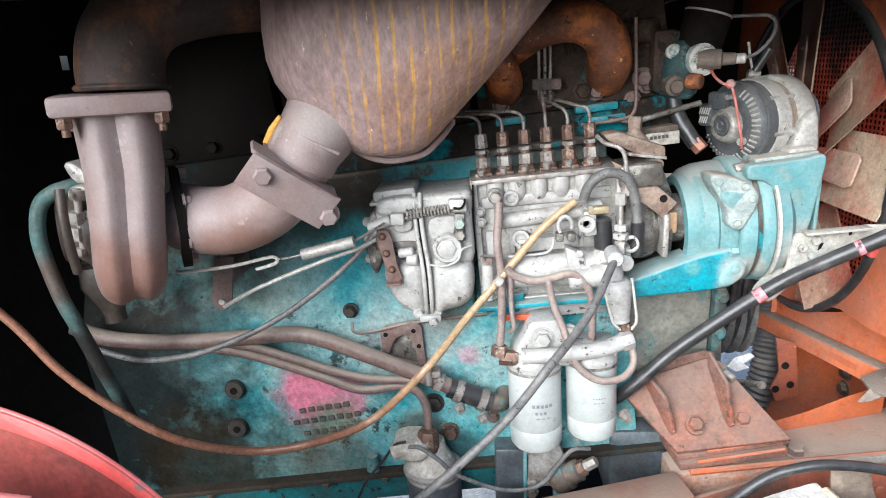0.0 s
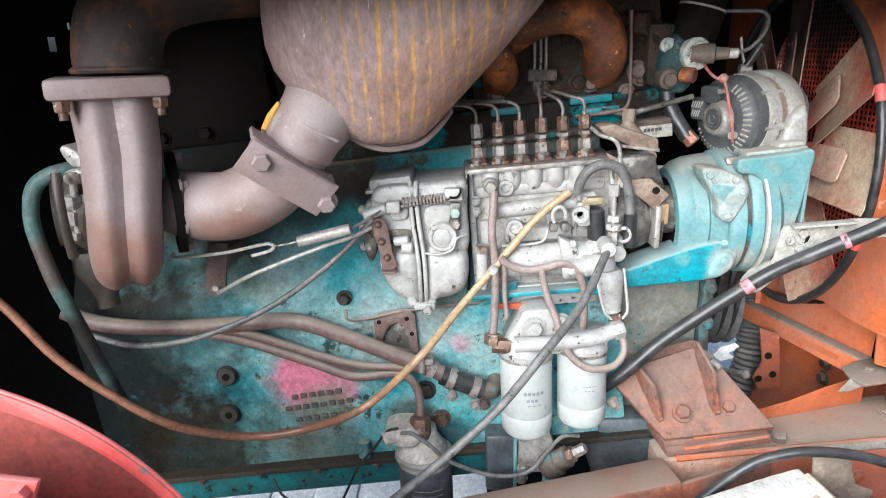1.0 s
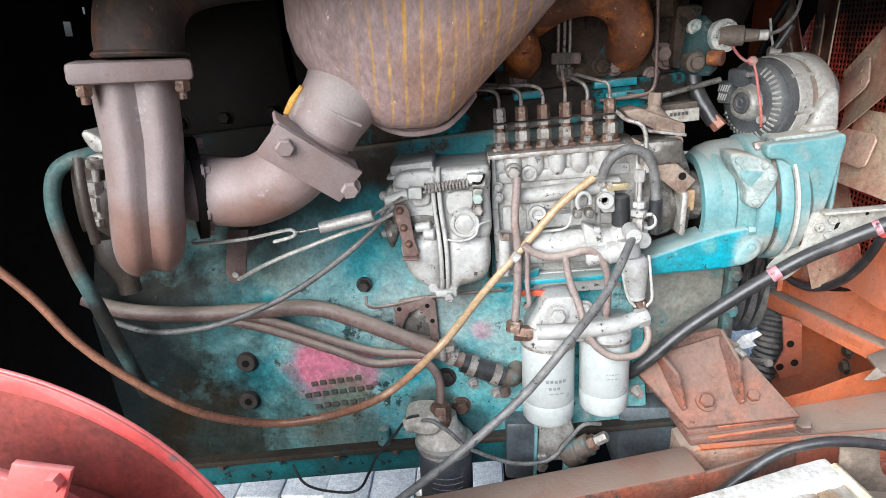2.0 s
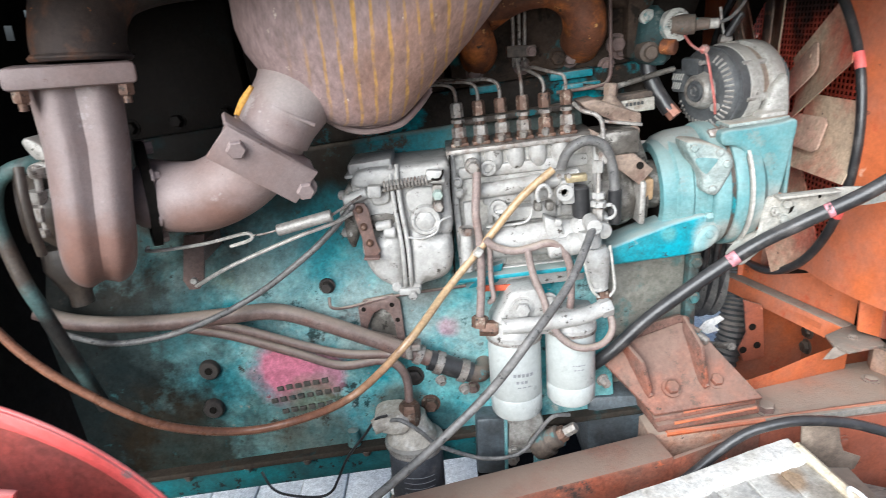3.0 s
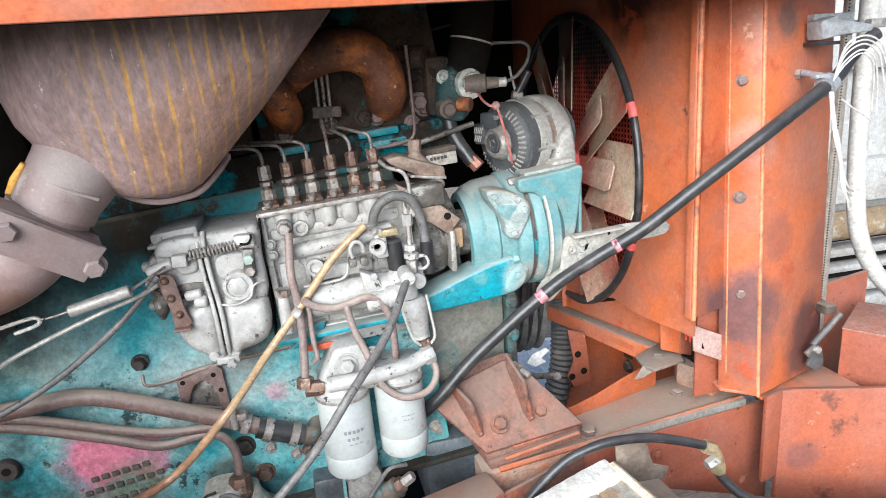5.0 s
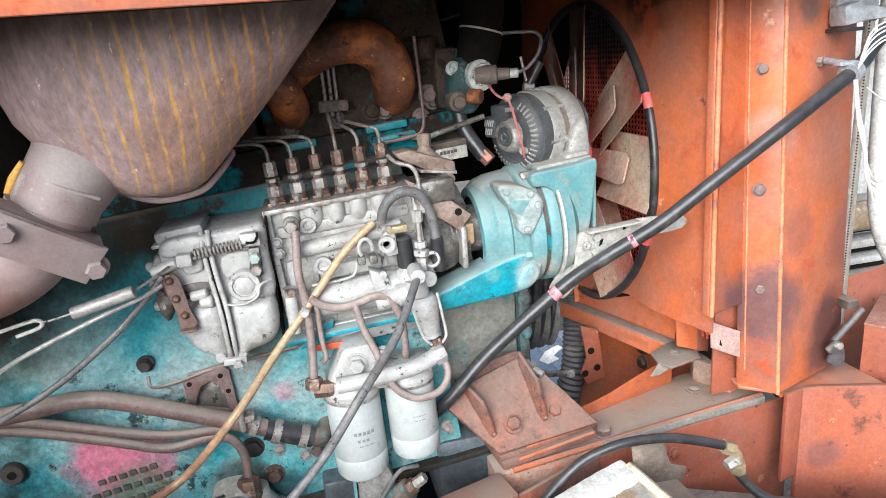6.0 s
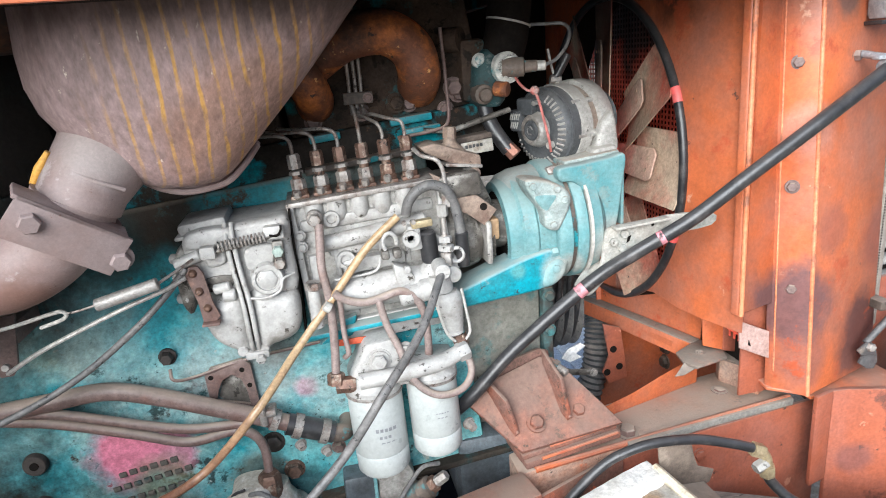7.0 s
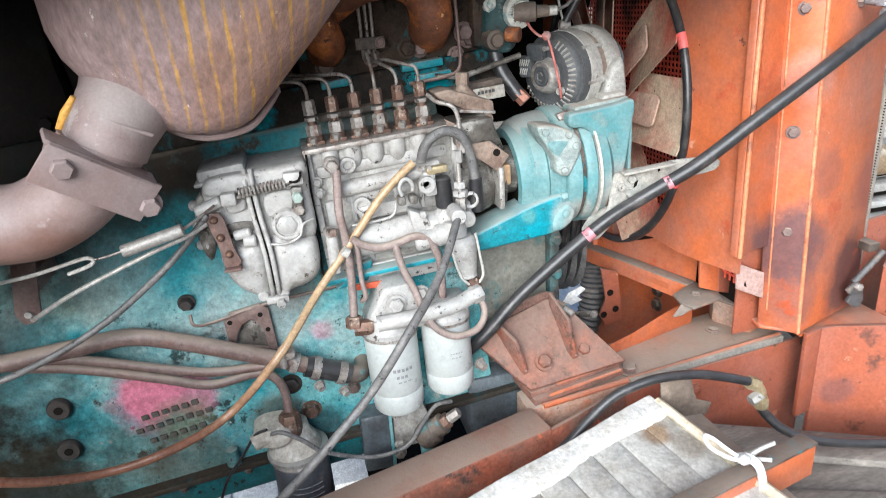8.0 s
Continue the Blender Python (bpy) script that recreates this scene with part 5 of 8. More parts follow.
def filters():
    h = thing("fuel_manifold", (0.19, 1.0, 1.09), "grey cast twin fuel filter head", "fuel manifold")
    part("casting", prism([(0.112, 1.105), (0.145, 1.165), (0.185, 1.17), (0.205, 1.13), (0.235, 1.125), (0.285, 1.12), (0.28, 1.10), (0.20, 1.088), (0.12, 1.09)], 0.965, 1.03, 0.006), SILVER, h)
    part("lug", lathe((0.163, 0.972, 1.138), (0, -1, 0), [(0, 0.022), (0.008, 0.019)], 24), SILVER, h)
    bolt(h, (0.163, 0.963, 1.138), (0, -1, 0), 0.012, 0.01, SILVER)
    bolt(h, (0.205, 0.965, 1.150), (0, -1, 0), 0.009, 0.008, SILVER)
    part("bridge", tube([(0.13, 0.955, 1.112), (0.19, 0.948, 1.118), (0.25, 0.948, 1.126), (0.288, 0.955, 1.136)], 0.0125, seg=16), SILVER, h)
    part("bridge_end", hexagon((0.284, 0.955, 1.134), (0.302, 0.957, 1.139), 0.015), SILVER, h)
    part("cap", lathe((0.151, 0.985, 1.083), (0, 0, 1), [(0.003, 0.0445), (0.010, 0.0445), (0.014, 0.040), (0.03, 0.036)], 40), SILVER, h)
    part("cap", lathe((0.243, 0.985, 1.092), (0, 0, 1), [(0.003, 0.0425), (0.009, 0.0425), (0.013, 0.039), (0.026, 0.036)], 40), SILVER, h)
    part("bleed_pipe_boss", hexagon((0.095, 0.97, 1.105), (0.125, 0.965, 1.105), 0.013), BRASSY, h)
    part("red_tag", box((0.095, 1.0, 1.155), (0.15, 1.003, 1.165), 0.0005), mat("red_orange_tag", (0.7, 0.12, 0.05), rough=0.5), h)
    for x, z0, z1, r, mark in ((0.151, 1.084, 0.943, 0.0432, True), (0.243, 1.093, 0.962, 0.0405, False)):
        f = thing("fuel_filter", (x, 0.985, z1), "white spin-on fuel filter, dusty, hanging from the filter head", "fuel filter", "fuel filters")
        n = z0 - z1
        part("can", lathe((x, 0.985, z0), (0.03, 0, -1), [(0, r - 0.002), (0.003, r), (n * 0.72, r), (n * 0.735, r - 0.0012), (n * 0.75, r), (n * 0.96, r * 0.985), (n, r * 0.9), (n, 0.0)], 48), WHITE, f)
        part("crimp_ring", lathe((x, 0.985, z0 - 0.004), (0, 0, 1), [(0, r), (0.001, r + 0.0022), (0.005, r + 0.0024), (0.0065, r)], 48), STEEL, f)
        part("gasket", lathe((x, 0.985, z0 + 0.0005), (0, 0, 1), [(0, r - 0.003), (0.003, r - 0.003)], 40), NEARBLACK, f)
        part("drain_plug", hexagon((x + 0.004, 0.985, z1), (x + 0.004, 0.985, z1 - 0.008), 0.007), WHITE, f)
        for k, (dx, w, z, hh) in enumerate(((0.008, 0.034, 0.084, 0.006), (0.006, 0.02, 0.072, 0.005), (0.010, 0.024, 0.064, 0.002)) if mark else ((0.006, 0.022, 0.078, 0.002), (0.006, 0.018, 0.070, 0.002))):
            bm = bmesh.new()
            cells = 5 if k == 0 else 3
            for q in range(cells):
                a0 = math.asin((dx - w / 2 + w * q / cells) / r)
                a1 = math.asin((dx - w / 2 + w * (q + 0.7) / cells) / r)
                rr = r + 0.0004
                vs = [bm.verts.new((x + n * 0.03 * 0.6 + rr * math.sin(a), 0.985 - rr * math.cos(a), z1 + zz)) for a, zz in ((a0, z), (a1, z), (a1, z + hh), (a0, z + hh))]
                bm.faces.new(vs)
            part("printed_mark", bm, mat("print_grey", (0.22, 0.23, 0.25), (0.3, 0.3, 0.31), rough=0.6, bump=0), f)
    c = thing("oil_filter", (-0.025, 1.0, 0.74), "dark oil filter canister with a crusted metal head", "oil filter")
    part("can", lathe((-0.023, 1.0, 0.872), (0.02, 0, -1), [(0, 0.045), (0.004, 0.0475), (0.12, 0.047), (0.14, 0.04), (0.14, 0)], 44), mat("dark_grey_can", (0.06, 0.065, 0.075), (0.09, 0.09, 0.1), (0.2, 0.18, 0.16), amount=0.33, sharp=0.1, patch=18, rough=0.4), c)
    part("rim", lathe((-0.023, 1.0, 0.868), (0, 0, 1), [(0, 0.047), (0.004, 0.049), (0.008, 0.048), (0.01, 0.044)], 44), STEEL, c)
    part("head", lathe((-0.027, 1.0, 0.876), (-0.1, 0.1, 1), [(0, 0.046), (0.018, 0.044), (0.04, 0.032), (0.055, 0.03), (0.06, 0.02)], 36), mat("crusted_alloy", (0.5, 0.46, 0.4), (0.4, 0.36, 0.3), (0.6, 0.58, 0.54), amount=0.4, patch=40, rough=0.7), c)
    for q in range(4):
        z = 0.835 - 0.011 * q
        arc = [(-0.021 + 0.0478 * math.sin(radians(v)), 1.0 - 0.0478 * math.cos(radians(v)), z) for v in range(-28, 40, 6)]
        part("printed_band", tube(arc, 0.0007, per=1, seg=4, smooth=False), MATS["print_grey"], c)
    part("head_rim", lathe((-0.024, 1.0, 0.878), (-0.03, 0, 1), [(0, 0.0485), (0.003, 0.0515), (0.008, 0.0515), (0.011, 0.047)], 44), CAST, c)
    part("head_ear", pillow([(-0.085, 0.925), (-0.088, 0.940), (-0.070, 0.950), (-0.035, 0.948), (-0.028, 0.925), (-0.05, 0.915)], 1.02, 0.962, 0.008, 4, 4), MATS["crusted_alloy"], c)
    part("side_port", tube([(-0.04, 0.985, 0.925), (-0.07, 0.975, 0.935), (-0.09, 0.97, 0.93)], 0.016, radii=[0.02, 0.015, 0.013]), MATS["crusted_alloy"], c)
    part("elbow_nut", hexagon((-0.028, 0.985, 0.925), (-0.028, 0.985, 0.965), 0.018), BRASSY, c)
    return h


filters()


# ---- radiator end ----
def fan_and_shroud():
    x0, cy, cz, r = 0.745, 1.412, 1.347, 0.327
    s = thing("fan_shroud", (0.76, 1.3, 1.05), "orange painted fan shroud panel with a round opening and black rubber rim", "shroud", kind="structure")
    bm = bmesh.new()
    seg = 72
    y0, y1, z0, z1 = 0.962, 1.78, 1.085, 1.818

    def reach(a):
        c, sn = math.cos(a), math.sin(a)
        far = min((y1 - cy) / c if c > 1e-6 else 9, (y0 - cy) / c if c < -1e-6 else 9, (z1 - cz) / sn if sn > 1e-6 else 9, (z0 - cz) / sn if sn < -1e-6 else 9)
        return max(far, r + 0.002)

    corners = [math.atan2(b - cz, a - cy) for a in (y0, y1) for b in (z0, z1)]
    angles = sorted([k * math.tau / seg - math.pi for k in range(seg)] + corners)
    for th in (0.0, 0.003):
        rings = [[], [], []]
        for a in angles:
            far = reach(a)
            for q, d in enumerate((r, min(r + 0.03, far), far)):
                y, z = cy + d * math.cos(a), cz + d * math.sin(a)
                rings[q].append(bm.verts.new((x0 + th + 0.30 * max(0.0, 1.08 - y), y, z)))
        for ra, rb in zip(rings, rings[1:]):
            for k in range(len(angles)):
                bm.faces.new((ra[k], ra[(k + 1) % len(angles)], rb[(k + 1) % len(angles)], rb[k]))
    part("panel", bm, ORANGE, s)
    ring = [(cy + (r - 0.004) * math.cos(k * math.tau / 72), cz + (r - 0.004) * math.sin(k * math.tau / 72)) for k in range(73)]
    part("rim", tube([(x0 - 0.004, y, z) for y, z in ring], 0.0085, per=1, seg=10, smooth=False), RUBBER, s, "black rubber rim round the opening")
    for a0, a1 in ((153, 158), (201, 204)):
        arc_pts = [(x0 - 0.004, cy + (r - 0.004) * math.cos(radians(a0 + (a1 - a0) * k / 8)), cz + (r - 0.004) * math.sin(radians(a0 + (a1 - a0) * k / 8))) for k in range(9)]
        part("paint_patch", tube(arc_pts, 0.0093, per=1, seg=10, smooth=False), RED, s, "red overspray on the rim")
    th = lathe((x0, cy, cz), (1, 0, 0), [(0.004, r - 0.001), (0.085, r + 0.004), (0.085, r + 0.007), (0.004, r + 0.002)], 72)
    bmesh.ops.delete(th, geom=[f for f in th.faces if len(f.verts) > 4], context="FACES_ONLY")
    # throat coloured near-black for the shade inside the opening
    part("throat", th, NEARBLACK, s, "near-black inner throat, its shade put into the colour")
    # the dark spot shades the upper blade arms by colour
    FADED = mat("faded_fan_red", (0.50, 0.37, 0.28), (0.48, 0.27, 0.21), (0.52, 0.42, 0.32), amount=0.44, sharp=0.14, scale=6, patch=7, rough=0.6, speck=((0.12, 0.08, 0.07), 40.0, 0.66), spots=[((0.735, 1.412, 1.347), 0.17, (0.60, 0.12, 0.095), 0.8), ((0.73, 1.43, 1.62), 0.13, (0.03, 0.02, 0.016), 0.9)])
    f = thing("cooling_fan", (0.74, cy, cz), "dusty tan and red steel fan with broad riveted blades", "fan")
    part("hub", lathe((0.62, cy, cz), (1, 0, 0), [(0, 0.05), (0.06, 0.05), (0.06, 0.09), (0.11, 0.09)], 32), RED, f)
    for k in range(8):
        # blades set in uneven pairs
        a = radians(-90 * (k // 2) - 36 * (k % 2))
        m = Matrix.Translation((0.738, cy, cz)) @ Matrix.Rotation(a, 4, "X")
        # a bent plate: pitch falls off towards the tip
        bm = bmesh.new()
        grid = []
        for i in range(9):
            q = i / 8
            rad = 0.125 + 0.193 * q
            half = 0.069
            pitch = radians(15 - 4 * q)
            row = []
            for jx in range(5):
                w = (jx / 4 - 0.5) * 2 * half
                row.append((w * math.cos(pitch), -rad, w * math.sin(pitch) + 0.010 * (1 - (jx / 2 - 1) ** 2)))
            grid.append(row)
        front = [[bm.verts.new((z, y, x)) for x, y, z in row] for row in grid]
        back = [[bm.verts.new((z + 0.003, y, x)) for x, y, z in row] for row in grid]
        for i in range(8):
            for jx in range(4):
                bm.faces.new((front[i][jx], front[i + 1][jx], front[i + 1][jx + 1], front[i][jx + 1]))
                bm.faces.new((back[i][jx], back[i][jx + 1], back[i + 1][jx + 1], back[i + 1][jx]))
        for i in range(8):
            bm.faces.new((front[i][0], back[i][0], back[i + 1][0], front[i + 1][0]))
            bm.faces.new((front[i][4], front[i + 1][4], back[i + 1][4], back[i][4]))
        for jx in range(4):
            bm.faces.new((front[8][jx], back[8][jx], back[8][jx + 1], front[8][jx + 1]))
            bm.faces.new((front[0][jx], front[0][jx + 1], back[0][jx + 1], back[0][jx]))
        bmesh.ops.transform(bm, matrix=m, verts=bm.verts)
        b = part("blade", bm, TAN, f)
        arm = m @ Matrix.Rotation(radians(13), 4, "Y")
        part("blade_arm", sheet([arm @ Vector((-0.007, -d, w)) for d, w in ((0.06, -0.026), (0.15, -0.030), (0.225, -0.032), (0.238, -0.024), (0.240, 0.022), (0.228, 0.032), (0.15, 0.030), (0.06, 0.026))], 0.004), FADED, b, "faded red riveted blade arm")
        for q in (-0.012, 0.012):
            part("rivet", rod((-0.008, -0.215, q), (-0.012, -0.215, q), 0.004, seg=10, m=arm), TAN, b)
    g = thing("radiator", (0.9, 1.38, 0.95), "dark radiator core behind a red wire mesh guard", "radiator")
    part("core", box((0.87, 1.05, 0.95), (0.95, 1.74, 1.77), 0.003), NEARBLACK, g)
    bm = bmesh.new()
    for k in range(70):
        z = 1.03 + k * 0.0115
        box((0.846, 1.05, z), (0.848, 1.74, z + 0.0045), 0, bm=bm)
    for k in range(50):
        y = 1.05 + k * 0.0138
        box((0.844, y, 1.02), (0.846, y + 0.0045, 1.84), 0, bm=bm)
    # upper mesh blackened by a spot: the shade there is painted
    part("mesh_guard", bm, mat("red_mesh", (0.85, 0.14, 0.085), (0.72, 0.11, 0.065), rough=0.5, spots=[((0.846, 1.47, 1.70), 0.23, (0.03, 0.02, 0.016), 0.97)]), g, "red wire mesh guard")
    part("tank", box((0.85, 1.05, 1.765), (1.0, 1.74, 1.816), 0.01), NEARBLACK, g)
    return s


fan_and_shroud()


def wall_strip(outline, z0, z1, lean=None):
    """A folded sheet: an outline in x and y, standing from z0 to z1; lean: how far x goes back with each metre of height, from x 0.76 and from x 1.11."""
    bm = bmesh.new()
    fc = bm.faces.new([bm.verts.new((x, y, z0)) for x, y in outline])
    ext = bmesh.ops.extrude_face_region(bm, geom=[fc])
    for v in ext["geom"]:
        if isinstance(v, bmesh.types.BMVert):
            v.co.z = z1
    if lean:
        for v in bm.verts:
            k = min(max((v.co.x - 0.776) / (0.90 - 0.776), 0), 1)
            v.co.x -= (lean[0] + (lean[1] - lean[0]) * k) * (v.co.z - z0)
    bmesh.ops.recalc_face_normals(bm, faces=bm.faces)
    return soften(bm, 0.0015, 2)


def post_and_frame():
    p = thing("radiator_post", (0.9, 0.97, 0.94), "orange painted folded steel radiator post, stained, with bolts", "post", kind="structure")
    LEAN = (0.015, 0.055)
    part("fold_strip", wall_strip([(0.766, 0.972), (0.770, 0.960), (0.7765, 0.956), (0.782, 0.964), (0.866, 0.990), (0.864, 0.998), (0.774, 0.977)], 1.12, 1.84, LEAN), ORANGE, p)
    part("return_flange", wall_strip([(0.822, 1.012), (0.90, 1.016), (0.90, 1.022), (0.822, 1.018)], 0.93, 1.16), OLDORANGE, p)
    part("post_profile", wall_strip([(0.862, 0.996), (0.868, 0.980), (0.906, 0.945), (0.913, 0.945), (1.104, 1.012), (1.117, 1.030), (1.117, 1.15), (1.107, 1.15), (1.103, 1.030), (0.912, 0.956), (0.874, 0.990), (0.868, 1.004)], 0.95, 1.84, LEAN), ORANGE, p)
    WE = mat("worn_orange_edge", (0.68, 0.255, 0.13), (0.62, 0.19, 0.08), (0.30, 0.12, 0.07), amount=0.40, sharp=0.06, patch=30, rough=0.45)
    for x, y, z0, ln, r in ((0.775, 0.956, 1.12, 0.015, 0.0042), (0.9095, 0.9445, 0.95, 0.055, 0.0036), (0.866, 0.981, 0.99, 0.045, 0.0016)):
        part("worn_edge", rod((x, y, z0), (x - ln * (1.84 - z0), y, 1.84), r, seg=10), WE, p, "paler worn paint edge")
    part("foot_ledge", wall_strip([(0.93, 0.959), (0.972, 0.965), (1.0, 0.965), (1.13, 0.922), (1.13, 1.05), (0.93, 1.05)], 0.930, 0.937), ORANGE, p)
    part("foot_cap", wall_strip([(0.858, 0.985), (0.902, 0.95), (1.09, 1.022), (1.0, 1.10), (0.87, 1.06)], 0.950, 0.956), ORANGE, p)
    for z, x in ((1.528, 0.856), (1.331, 0.862), (1.152, 0.876)):
        bolt(p, (x, 0.966, z), (-0.6, -0.8, 0), 0.0085, 0.008, BROWN)
    bolt(p, (0.965, 0.978, 1.53), (0.5, -0.86, 0), 0.009, 0.010, BROWN)
    r = thing("chassis_rail", (0.3, 0.9, 0.8), "orange painted steel chassis rail, dusty on top, scuffed", "rail")
    rm = Matrix.Translation((-0.09, 0.862, 0.868)) @ Matrix.Rotation(radians(10), 4, "Z") @ Matrix.Rotation(radians(-5.4), 4, "Y")
    part("rail_beam", box((-0.5, -0.07, -0.16), (0.475, 0.0, 0.0), 0.006, rm), RAILRED, r)
    # the wider plate that carries the mount and the post
    part("deck_plate", wall_strip([(0.370, 0.940), (0.55, 0.965), (0.935, 1.012), (0.935, 1.16), (0.60, 1.10), (0.50, 1.06), (0.370, 1.00)], 0.80, 0.906), DECK, r, "dusty red-brown deck plate")
    part("deck_lip", sheet([(0.566, 1.053, 0.925), (0.637, 1.068, 0.937), (0.712, 1.090, 0.952), (0.80, 1.114, 0.966), (0.805, 1.122, 0.905), (0.568, 1.055, 0.905)], 0.005), ORANGE, r)
    part("grey_strip", wall_strip([(0.575, 0.956), (0.76, 0.983), (0.932, 1.001), (0.936, 1.018), (0.76, 0.999), (0.575, 0.969)], 0.897, 0.9105), mat("grey_rubber_strip", (0.2, 0.19, 0.17), (0.26, 0.24, 0.21), (0.1, 0.09, 0.08), amount=0.4, rough=0.7, dust=0.6), r, "grey dusty edge strip")
    bolt(r, (0.590, 0.995, 0.9065), (0, -0.05, 1), 0.0145, 0.014, BROWN)
    bolt(r, (0.828, 1.078, 0.9065), (0, -0.05, 1), 0.012, 0.006, BROWN)
    part("front_apron", wall_strip([(0.56, 0.955), (1.0, 1.010), (1.0, 1.018), (0.56, 0.963)], 0.60, 0.896), OLDORANGE, r, "orange apron plate under the deck")
    part("rail_front", wall_strip([(0.372, 0.872), (0.56, 0.950), (0.56, 0.957), (0.372, 0.880)], 0.70, 0.9045), RAILRED, r)
    part("front_edge", tube([(0.40, 0.9455, 0.9055), (0.55, 0.9665, 0.906), (0.932, 1.0135, 0.908)], 0.0055, seg=8, smooth=False), ORANGE, r, "worn orange front edge")
    bolt(r, (0.72, 0.972, 0.85), (0.1, -1, 0), 0.010, 0.006, OLDORANGE)
    part("corner_gusset", wall_strip([(0.928, 0.940), (0.972, 0.952), (0.972, 0.962), (0.928, 0.950)], 0.76, 0.945), OLDORANGE, r)
    return p


post_and_frame()


def engine_mount():
    t = thing("engine_mount", (0.4, 0.95, 0.92), "dusty red engine mount bracket with welded gussets", "bracket")
    base = Matrix.Translation((0.385, 0.946, 0.9065)) @ Matrix.Rotation(radians(6), 4, "Z") @ Matrix.Rotation(radians(-5), 4, "Y")
    part("pad", box((0.0, 0.0, 0.0), (0.180, 0.10, 0.014), 0.003, base), RUSTRED, t)
    part("pad_step", box((-0.002, 0.008, 0.014), (0.178, 0.10, 0.024), 0.003, base), RUSTRED, t)
    for z, x0 in ((0.0245, 0.05), (0.0125, 0.03)):
        part("worn_edge", tube([base @ Vector((x0, 0.0095 if z > 0.02 else 0.001, z)), base @ Vector((0.174, 0.0095 if z > 0.02 else 0.001, z))], 0.0028, seg=8, smooth=False), ORANGE, t, "worn orange pad edge")
    part("slope_plate", sheet([(0.381, 0.957, 0.932), (0.563, 0.963, 0.950), (0.529, 1.018, 0.984), (0.465, 1.030, 1.058), (0.442, 1.036, 1.060), (0.340, 1.032, 1.026), (0.307, 1.018, 1.003)], 0.008), RUSTRED, t)
    part("back_plate", sheet([(0.322, 1.036, 1.005), (0.338, 1.036, 1.038), (0.372, 1.038, 1.058), (0.444, 1.040, 1.076), (0.462, 1.040, 1.070), (0.470, 1.040, 1.02)], 0.007), RUSTRED, t)
    for top, foot, rear in (((0.339, 1.022, 1.046), (0.373, 0.963, 0.978), (0.345, 1.024, 1.0)), ((0.443, 1.025, 1.082), (0.466, 0.964, 0.990), (0.448, 1.028, 1.0))):
        tv, fv, rv = Vector(top), Vector(foot), Vector(rear)
        part("gusset", sheet([tv, tv.lerp(fv, 0.55) + Vector((0.004, -0.012, 0.014)), fv, fv + Vector((0, 0.004, -0.018)), rv], 0.007), RUSTRED, t)
        part("gusset_weld", tube([fv + Vector((0.005, 0.002, -0.012)), fv.lerp(rv, 0.5) + Vector((0.006, 0, 0.002)), rv + Vector((0.006, -0.004, 0.016))], 0.0035, seg=8), RUSTRED, t)
    bolt(t, (0.413, 0.974, 0.974), (0.05, -0.62, 0.78), 0.012, 0.011, RUSTRED)
    bolt(t, (0.492, 0.984, 0.978), (0.05, -0.62, 0.78), 0.011, 0.010, RUSTRED)
    stud = part("side_stud", rod((0.468, 1.025, 1.048), (0.482, 1.005, 1.040), 0.0075, seg=14, bevel=0.002), STEEL, t)
    part("stud_nut", hexagon((0.466, 1.028, 1.049), (0.472, 1.020, 1.0455), 0.011), GRIME, stud)
    bolt(t, (0.300, 0.985, 0.99), (0.3, -0.9, -0.1), 0.008, 0.016, STEEL)
    return t


engine_mount()


